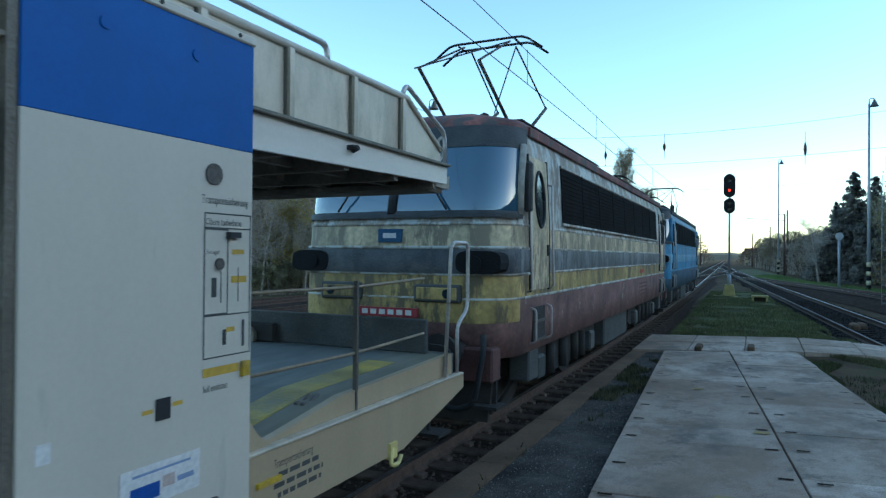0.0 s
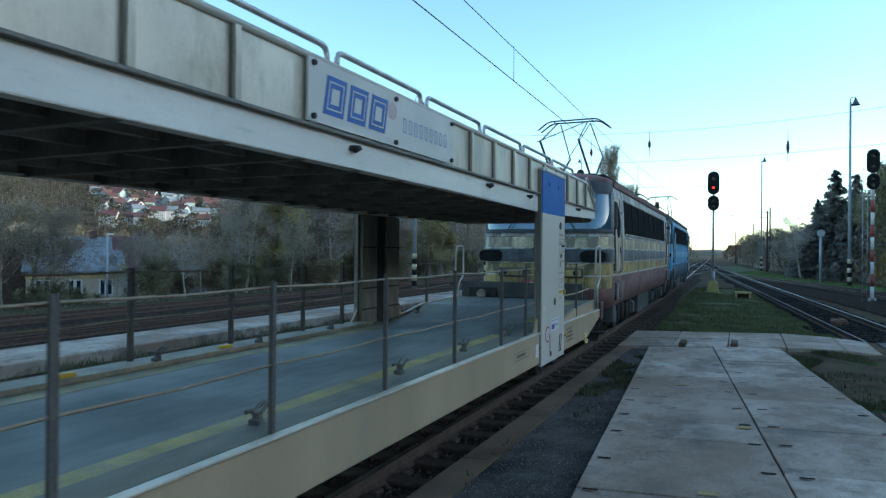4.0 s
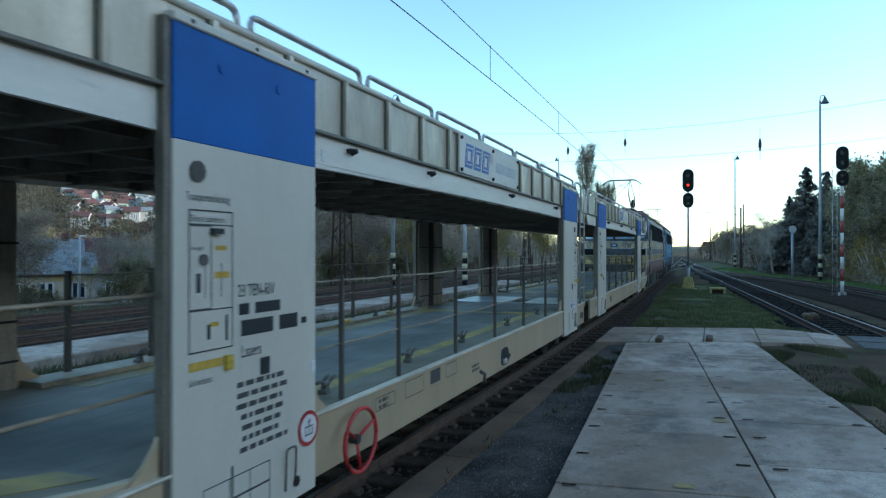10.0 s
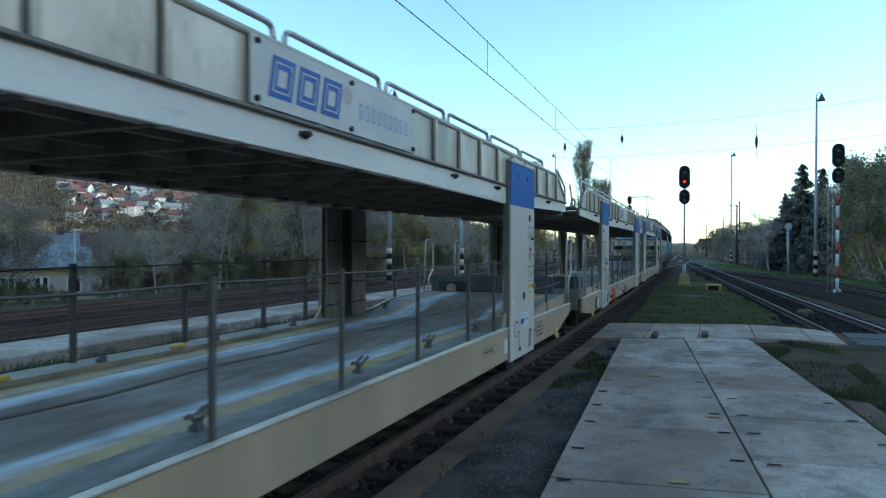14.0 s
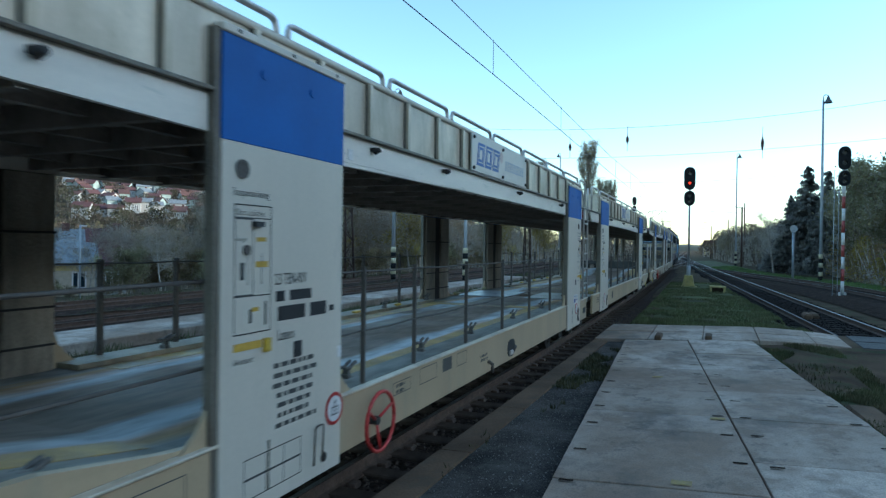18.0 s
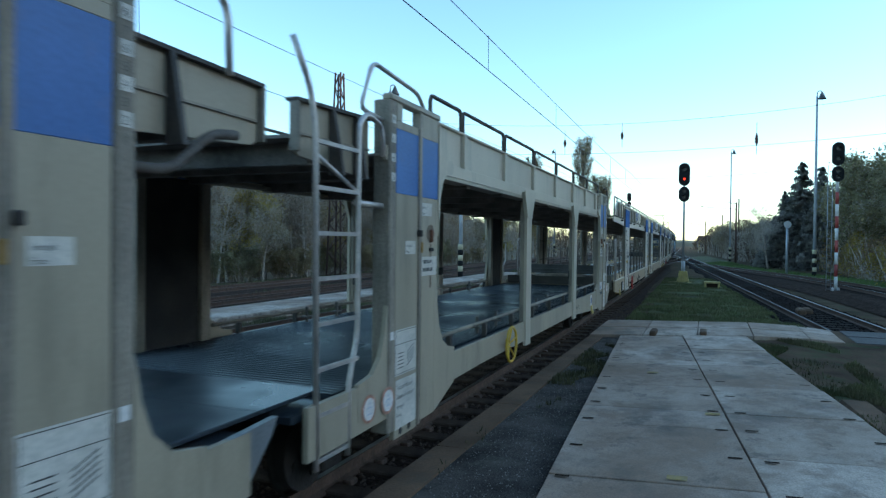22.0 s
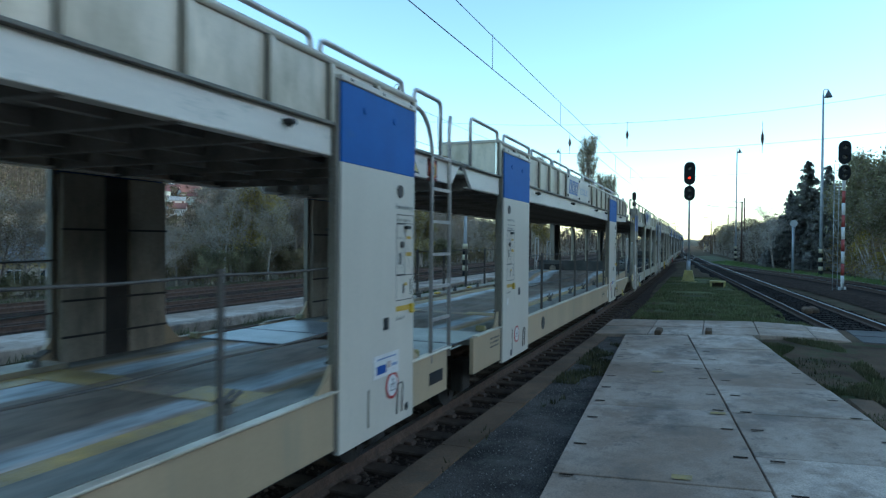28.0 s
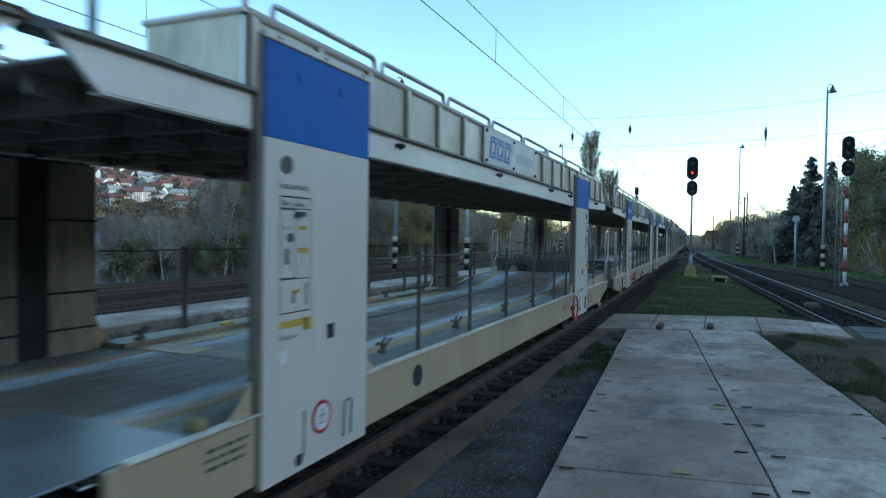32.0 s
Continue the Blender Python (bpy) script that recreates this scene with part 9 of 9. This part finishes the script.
# left bank behind the yard: ragged autumn scrub, lower where the houses on the hill look over it
for k in range(175):
    az = rng.uniform(6, 66)
    dist = rng.uniform(40, 78) if k < 130 else rng.uniform(78, 130)
    x, y = -dist * math.sin(radians(az)), dist * math.cos(radians(az))
    if x > -27 - 0.03 * y:
        x = -27.5 - rng.uniform(0, 9) - 0.03 * y
    az, dist = math.degrees(math.atan2(-x, y)), math.hypot(x, y)
    if 49.0 < az < 60.5 and dist < 75:
        continue
    i = rng.choices((0, 1, 2, 3, 4, 5), (6, 5, 5, 0.8, 4, 1.5))[0]
    size = rng.uniform(0.75, 1.05)
    if 43 < az < 53:
        size *= 0.62
    put(T[i], x, y, size, rng.uniform(0, 360))
# before the yellow house: thin trees and bushes
for az, d, i, k in ((57.2, 52, 1, 0.95), (55.3, 50, 0, 0.85), (54.6, 56, 2, 0.85), (58.6, 48, 1, 0.95), (53.9, 45, 5, 0.42), (55.0, 46, 5, 0.6), (51.2, 53, 2, 0.62), (50.0, 50, 4, 0.45), (47.9, 55, 0, 0.6), (56.6, 45, 5, 0.55), (60.5, 46, 1, 0.9), (62, 44, 0, 0.9), (52.6, 47, 5, 0.3), (48.6, 47, 4, 0.6), (47.6, 48, 1, 0.55), (46.2, 50, 4, 1.1), (44.5, 47, 4, 1.1)):
    put(T[i], -d * math.sin(radians(az)), d * math.cos(radians(az)), k, az * 77 % 360)
for x, y, i, k in ((-25.5, 33, 1, 0.62), (-25, 52, 3, 0.8), (-27, 33, 5, 0.8), (-26.5, 29, 5, 0.7), (-27.5, 24, 5, 0.8), (-26, 37, 4, 0.8), (-26, 47, 4, 0.9), (-25.5, 60, 5, 1.0), (-27, 40, 2, 0.8), (-24, 78, 3, 0.8), (-26, 56, 3, 0.75), (-23, 95, 3, 1.0)):
    put(T[i], x, y, k, x * 37 % 360)


def thicket(name, spots, n, size, m0, m1, label, seed):
    """Distant woods: many ragged crowns of leaf clumps with thin stems, one mesh."""
    rng = random.Random(seed)
    vs, fs, ms = [], [], []
    for x, y, h, r in spots:
        z = ground_z(x, y)
        tint = 0 if rng.random() < 0.6 else 1
        for _ in range(n):
            f = rng.random() ** 0.7
            a, q = rng.uniform(0, 6.28), r * math.sqrt(rng.random()) * (1.05 - 0.75 * f ** 2.5)
            c = Vector((x + math.cos(a) * q, y + math.sin(a) * q, z + h * f))
            u = Vector((rng.gauss(0, 1), rng.gauss(0, 1), rng.gauss(0, 1))).normalized() * size * rng.uniform(0.5, 1.2)
            v = u.orthogonal().normalized() * size * rng.uniform(0.3, 0.7)
            b = len(vs)
            vs += [c - u * 0.5, c + v * 0.5, c + u * 0.5, c - v * 0.5]
            fs.append((b, b + 1, b + 2, b + 3))
            ms.append(tint if rng.random() < 0.8 else 1 - tint)
        for _ in range(4):
            a = rng.uniform(0, 6.28)
            p = Vector((x + math.cos(a) * r * 0.3, y + math.sin(a) * r * 0.3, z))
            q = p + Vector((rng.gauss(0, 0.8), rng.gauss(0, 0.8), h * rng.uniform(0.8, 1.08)))
            b = len(vs)
            vs += [p + Vector((0.09, 0, 0)), p - Vector((0.09, 0, 0)), q, p + Vector((0, 0.09, 0))]
            fs += [(b, b + 1, b + 2), (b + 1, b + 3, b + 2)]
            ms += [2, 2]
    me = bpy.data.meshes.new(name)
    me.from_pydata(vs, [], fs)
    for m in (m0, m1, M_PALEBARK):
        me.materials.append(m)
    me.polygons.foreach_set("material_index", ms)
    return tagged(new(name, me), label, "woods", kind="stuff")


spots = []
for k in range(330):
    az, d = rng.uniform(5, 70), rng.uniform(90, 200)
    x, y = -d * math.sin(radians(az)), d * math.cos(radians(az))
    if x > -34 - 0.03 * y:
        continue
    h = rng.uniform(6, 10) * (0.72 if 42 < az < 53 else 1.0)
    spots.append((x, y, h, rng.uniform(2.0, 3.6)))
thicket("hillside_scrub", spots, 150, 0.55, M_LEAF[0], M_LEAF[1], "grey-brown autumn scrub along the foot of the hill", 61)
spots = []
for k in range(680):
    az, d = rng.uniform(14, 75), rng.uniform(210, 470)
    x, y = -d * math.sin(radians(az)), d * math.cos(radians(az))
    if x > -80 or (43.5 < az < 53.5 and d > 238 and rng.random() < 0.15):
        continue
    spots.append((x, y, rng.uniform(6, 11) * (0.6 if 43 < az < 54 else 1.0), rng.uniform(3, 5.5)))
thicket("hillside_woods", spots, 170, 0.95, M_HILL[0], M_HILL[1], "brown and olive woods covering the hill", 62)
spots = []
for k in range(70):
    y = 96 + 1.3 * k
    spots.append((7.2 - 0.085 * (y - 96) + rng.uniform(0, 7), y, rng.uniform(5.0, 7.4), rng.uniform(1.6, 2.8)))
thicket("trackside_hedge", spots, 420, 0.3, M_HEDGE[0], M_HEDGE[1], "grey-brown bushes along the third track", 63)
spots = []
for k in range(190):
    y = rng.uniform(205, 340)
    x = rng.uniform(-84, 16)
    if abs(x - track(y)[0]) > 7:
        spots.append((x, y, rng.uniform(7, 12) if x < -24 else rng.uniform(4, 9), rng.uniform(2.5, 5.0)))
thicket("far_treeline", spots, 110, 0.8, M_HEDGE[0], M_HEDGE[1], "low distant trees along the railway line", 65)
spots = []
for k in range(60):
    y = 34 + 1.0 * k
    spots.append((13.2 + rng.uniform(0, 4) - 0.01 * (y - 34), y, rng.uniform(3.0, 6.0), rng.uniform(1.3, 2.2)))
thicket("verge_hedge", spots, 420, 0.24, M_LEAF[3], M_LEAF[1], "dark dense hedge at the foot of the trees", 64)
spots = []
for k in range(46):
    y = 48 + 0.8 * k
    spots.append((11.4 + rng.uniform(0, 1.8), y, rng.uniform(2.0, 4.4), rng.uniform(1.0, 1.8)))
thicket("verge_scrub", spots, 320, 0.22, M_LEAF[1], M_LEAF[2], "brown and yellow scrub at the edge of the verge", 66)
# right side: spruces, bare tree, hedge
for x, y, i, k in ((10.1, 88, 0, 0.98), (12.4, 90, 1, 1.1), (9.0, 95, 1, 0.8), (11.4, 83, 1, 0.8), (13.4, 80, 0, 0.76), (8.5, 89, 1, 0.72), (7.5, 90, 1, 0.52)):
    put(S[i], x, y, k, x * 31)
for x, y, i, k in ((12.0, 62, 6, 0.98), (12.6, 68, 6, 0.95), (13.6, 75, 6, 1.05), (12.0, 56, 3, 0.4), (12.8, 64, 3, 0.45), (12.4, 59, 4, 0.8), (15.9, 85, 6, 1.0), (18.6, 90, 6, 1.06), (17.0, 88, 1, 1.15), (14.0, 86, 6, 0.84), (14.6, 72, 6, 0.85), (13.6, 66, 6, 0.92), (15.8, 64, 6, 1.0), (13.4, 58, 6, 0.8), (14.4, 52, 6, 0.78), (16.4, 76, 6, 1.1), (14.2, 63, 1, 0.8), (15.2, 57, 6, 0.8), (17, 53, 1, 0.9), (13.4, 76, 1, 0.7), (16, 46, 6, 0.75), (17.5, 40, 6, 0.9), (13.8, 68, 3, 0.5), (6.3, 84, 7, 0.9), (9.2, 104, 1, 0.8), (6.4, 112, 1, 0.8), (4.6, 120, 7, 0.68), (7.8, 108, 7, 0.7), (5.8, 117, 1, 0.75), (8.8, 112, 0, 0.8), (3.6, 132, 7, 0.7), (2.4, 140, 1, 0.7), (12.6, 70, 4, 0.9), (12.9, 60, 4, 0.9), (13.2, 52, 4, 0.9), (14.5, 80, 6, 0.85), (19, 72, 6, 1.2), (13.0, 86, 1, 0.9), (9.6, 97, 7, 0.7), (8.2, 102, 7, 0.75), (6.9, 106, 1, 0.8), (16, 76, 0, 1.0), (20, 64, 0, 1.1), (14.2, 60, 4, 1.2), (15, 48, 4, 1.3), (14.4, 42, 4, 1.1), (2.8, 150, 1, 0.9), (5.0, 140, 0, 0.9), (7.0, 125, 1, 0.9), (9.5, 120, 0, 0.9), (12, 110, 6, 0.9), (1.5, 165, 7, 0.8)):
    put(T[i], x, y, k, x * 53 + y)
put(POP, -32.2, 180, 1.01, 0)
for x, y, k in ((-29.4, 184, 0.68), (-27.0, 184, 0.66), (-45.0, 174, 0.87)):
    put(POP, x, y, k, x * 17)
for x, y, k in ((-54.0, 180, 0.96), (-50.5, 176, 0.8), (-27.5, 186, 0.62), (-57.0, 182, 0.85), (-24, 192, 0.5)):
    put(POPT, x, y, k, x * 17)


# ---- houses ----
M_YWALL = mat("yellow_plaster", (0.62, 0.48, 0.20), 0.85, var=0.1, scale=1.2)
M_WWALL = mat("white_plaster", (0.44, 0.44, 0.42), 0.85, var=0.08)
M_CWALL = mat("cream_plaster", (0.55, 0.47, 0.36), 0.85, var=0.08)
M_GWALL = mat("pale_green_plaster", (0.33, 0.41, 0.38), 0.85, var=0.08)
M_SLATE = mat("grey_slate", (0.24, 0.27, 0.29), 0.85, spec=0.2, var=0.2, scale=2)
M_TILE = mat("red_roof_tiles", (0.125, 0.062, 0.052), 0.8, var=0.2, scale=2, rnd=0.2)
M_BROWNROOF = mat("dark_red_roof", (0.12, 0.052, 0.048), 0.8, var=0.2)
M_WOODWALL = mat("brown_boards", (0.10, 0.065, 0.045), 0.85, var=0.2, scale=3)


def house(x, y, z, turn, w, d, h, rise, wall, roof, label, cols=3, rows=1):
    """A gabled house: ridge along its width."""
    th = tagged(new("house"), label, "house", "houses on the hill" if rows > 1 else "")
    th.matrix_basis = pose(x, y, z, 0, 0, turn)
    part("wall", boxbm(-w / 2, w / 2, -d / 2, d / 2, -2.5, h), wall, th)
    part("gable", polybm([(-d / 2, h), (d / 2, h), (0, h + rise)], -w / 2 + 0.01, w / 2 - 0.01, 0), wall, th)
    for s in (-1, 1):
        p = [(s * (d / 2 + 0.4), h - 0.25), (0, h + rise), (0, h + rise + 0.18), (s * (d / 2 + 0.45), h - 0.07)]
        part("roof", polybm(p, -w / 2 - 0.3, w / 2 + 0.3, 0), roof, th)
    part("chimney", boxbm(w * 0.2 - 0.3, w * 0.2 + 0.3, -0.3, 0.3, h + rise * 0.5, h + rise + 0.7), M_TILE, th)
    for i in range(cols):
        for j in range(rows):
            cx = -w / 2 + w * (i + 0.5) / cols
            z0 = 0.7 + 2.7 * j
            for s in (-1, 1):
                wi = part("window", boxbm(cx - 0.55, cx + 0.55, *sorted((s * d / 2, s * (d / 2 + 0.05))), z0, z0 + 1.4), M_WHITE, th)
                for q in (-0.27, 0.27):
                    part("pane", boxbm(cx + q - 0.15, cx + q + 0.15, *sorted((s * (d / 2 + 0.05), s * (d / 2 + 0.06))), z0 + 0.1, z0 + 1.3), M_GLASS, wi)
    return th


# the house near the tracks faces the yard
home = house(-54.2, 39.4, -2.6, 54, 7.0, 8, 2.9, 2.7, M_CWALL, M_SLATE, "low cream house with a yellow eaves band and grey slate roof", 3)
for s in (-1, 1):
    part("eaves_band", boxbm(-3.55, 3.55, *sorted((s * 4.0, s * 4.03)), 2.2, 2.62), M_YWALL, home, "yellow board under the eaves")
house(-51.4, 43.3, -2.6, 54, 3.2, 8, 2.8, 2.9, M_WWALL, M_BROWNROOF, "white annexe with a dark red roof", 1)
house(-57.0, 35.4, -2.6, 144, 6, 3.4, 3.6, 1.8, M_WOODWALL, M_SLATE, "brown boarded shed with a grey roof", 1)
# terraces on the hillside, row above row
rng = random.Random(55)
for row in range(9):
    dist = 246 + 21 * row
    for k in range(16):
        az = 41.5 + k * 0.79 + row * 0.19 + rng.uniform(-0.3, 0.3)
        if (row < 4 and rng.random() < 0.5 - 0.06 * row) or az > 53.4 - 0.2 * (8 - row) or (az < 44 and rng.random() < 0.55):
            continue
        d = dist + rng.uniform(-7, 7)
        x, y = -d * math.sin(radians(az)), d * math.cos(radians(az))
        roof, word = rng.choice(((M_TILE, "red tiled"), (M_BROWNROOF, "dark red"), (M_SLATE, "grey-green")))
        house(x, y, ground_z(x, y) + 0.6, az + rng.uniform(-35, 35), rng.uniform(3.4, 5.4), rng.uniform(4.4, 6.0), rng.uniform(2.6, 3.7), rng.uniform(1.1, 1.8), rng.choice((M_GWALL, M_WWALL, M_WWALL, M_CWALL)), roof, "small pale terraced house with a %s roof" % word, 2, 1)
# sunlit building far down the line
b = tagged(new("far_building"), "long pale yellow building far down the line", "building")
b.location = (4.0, 330, 0)
part("wall", boxbm(-9, 1, 0, 10, -1, 4), M_YWALL, b)
part("roof", polybm([(-9.6, 4), (1.6, 4), (0.8, 6.2), (-8.8, 6.2)], -0.5, 10.5, 1), M_BROWNROOF, b)
for k in range(3):
    part("window", boxbm(-8 + 3.2 * k, -6.6 + 3.2 * k, -0.05, 0.0, 1, 3), M_GLASS, b)


# ---- wooded hills on the horizon and an unseen sun block ----
def ridge(name, dist, a0, a1, hmin, hmax, m, seed, label):
    bm = bmesh.new()
    n = 160
    prev = None
    for k in range(n + 1):
        a = radians(a0 + (a1 - a0) * k / n)
        h = hmin + (hmax - hmin) * (0.5 + 0.5 * noise.noise((k * 0.06, seed, 0))) + 3 * noise.noise((k * 0.9, seed, 4))
        x, y = -dist * math.sin(a), dist * math.cos(a)
        cur = [bm.verts.new((x, y, -5)), bm.verts.new((x * 1.05, y * 1.05, h * 0.6)), bm.verts.new((x * 1.15, y * 1.15, h))]
        if prev:
            for i in range(2):
                bm.faces.new((prev[i], cur[i], cur[i + 1], prev[i + 1]))
        prev = cur
    return tagged(link(bm, name, m), label, "hill", kind="structure")


M_WOOD = mat("far_woods", (0.05, 0.055, 0.035), 1.0, var=0.3, scale=0.03, fine=0.3, bump=0, dirt=(0.09, 0.07, 0.04), dirt_amt=0.5)
ridge("backdrop", 560, 20, 130, 44, 58, M_WOOD, 3, "wooded hillside behind the houses")
# This ridge stands out of view, added to block the low sun.
ridge("backdrop", 300, -150, -22, 80, 92, M_WOOD, 8, "unseen wooded ridge added to keep the low sun off the valley")
ridge("backdrop", 900, -60, 40, 3, 13, M_WOOD, 5, "low wooded hills on the horizon")


def motions():
    for th, off in MOVING:
        walk(th, [(t, on_track(lead(t) + off)) for t in range(0, 33)])
        # wheels roll without slip: a row for each fifth of a turn
        for w in th.children:
            if w.name.startswith("wheelset"):
                r, y = w.location.z, w.location.y
                rows, t, turned = [], 0.0, 0.0
                while t < 32.0:
                    rows.append((t, pose(0, y, r, -turned)))
                    speed = max(0.5, (lead(min(32, t + 0.1)) - lead(t)) / 0.1 if t < 31.9 else 6.9)
                    step = min(32.0 - t, 1.25 * r / speed)
                    turned += math.degrees((lead(t + step) - lead(t)) / r)
                    t += step if step > 1e-4 else 1.0
                rows.append((32.0, pose(0, y, r, -turned)))
                walk(w, rows)


motions()
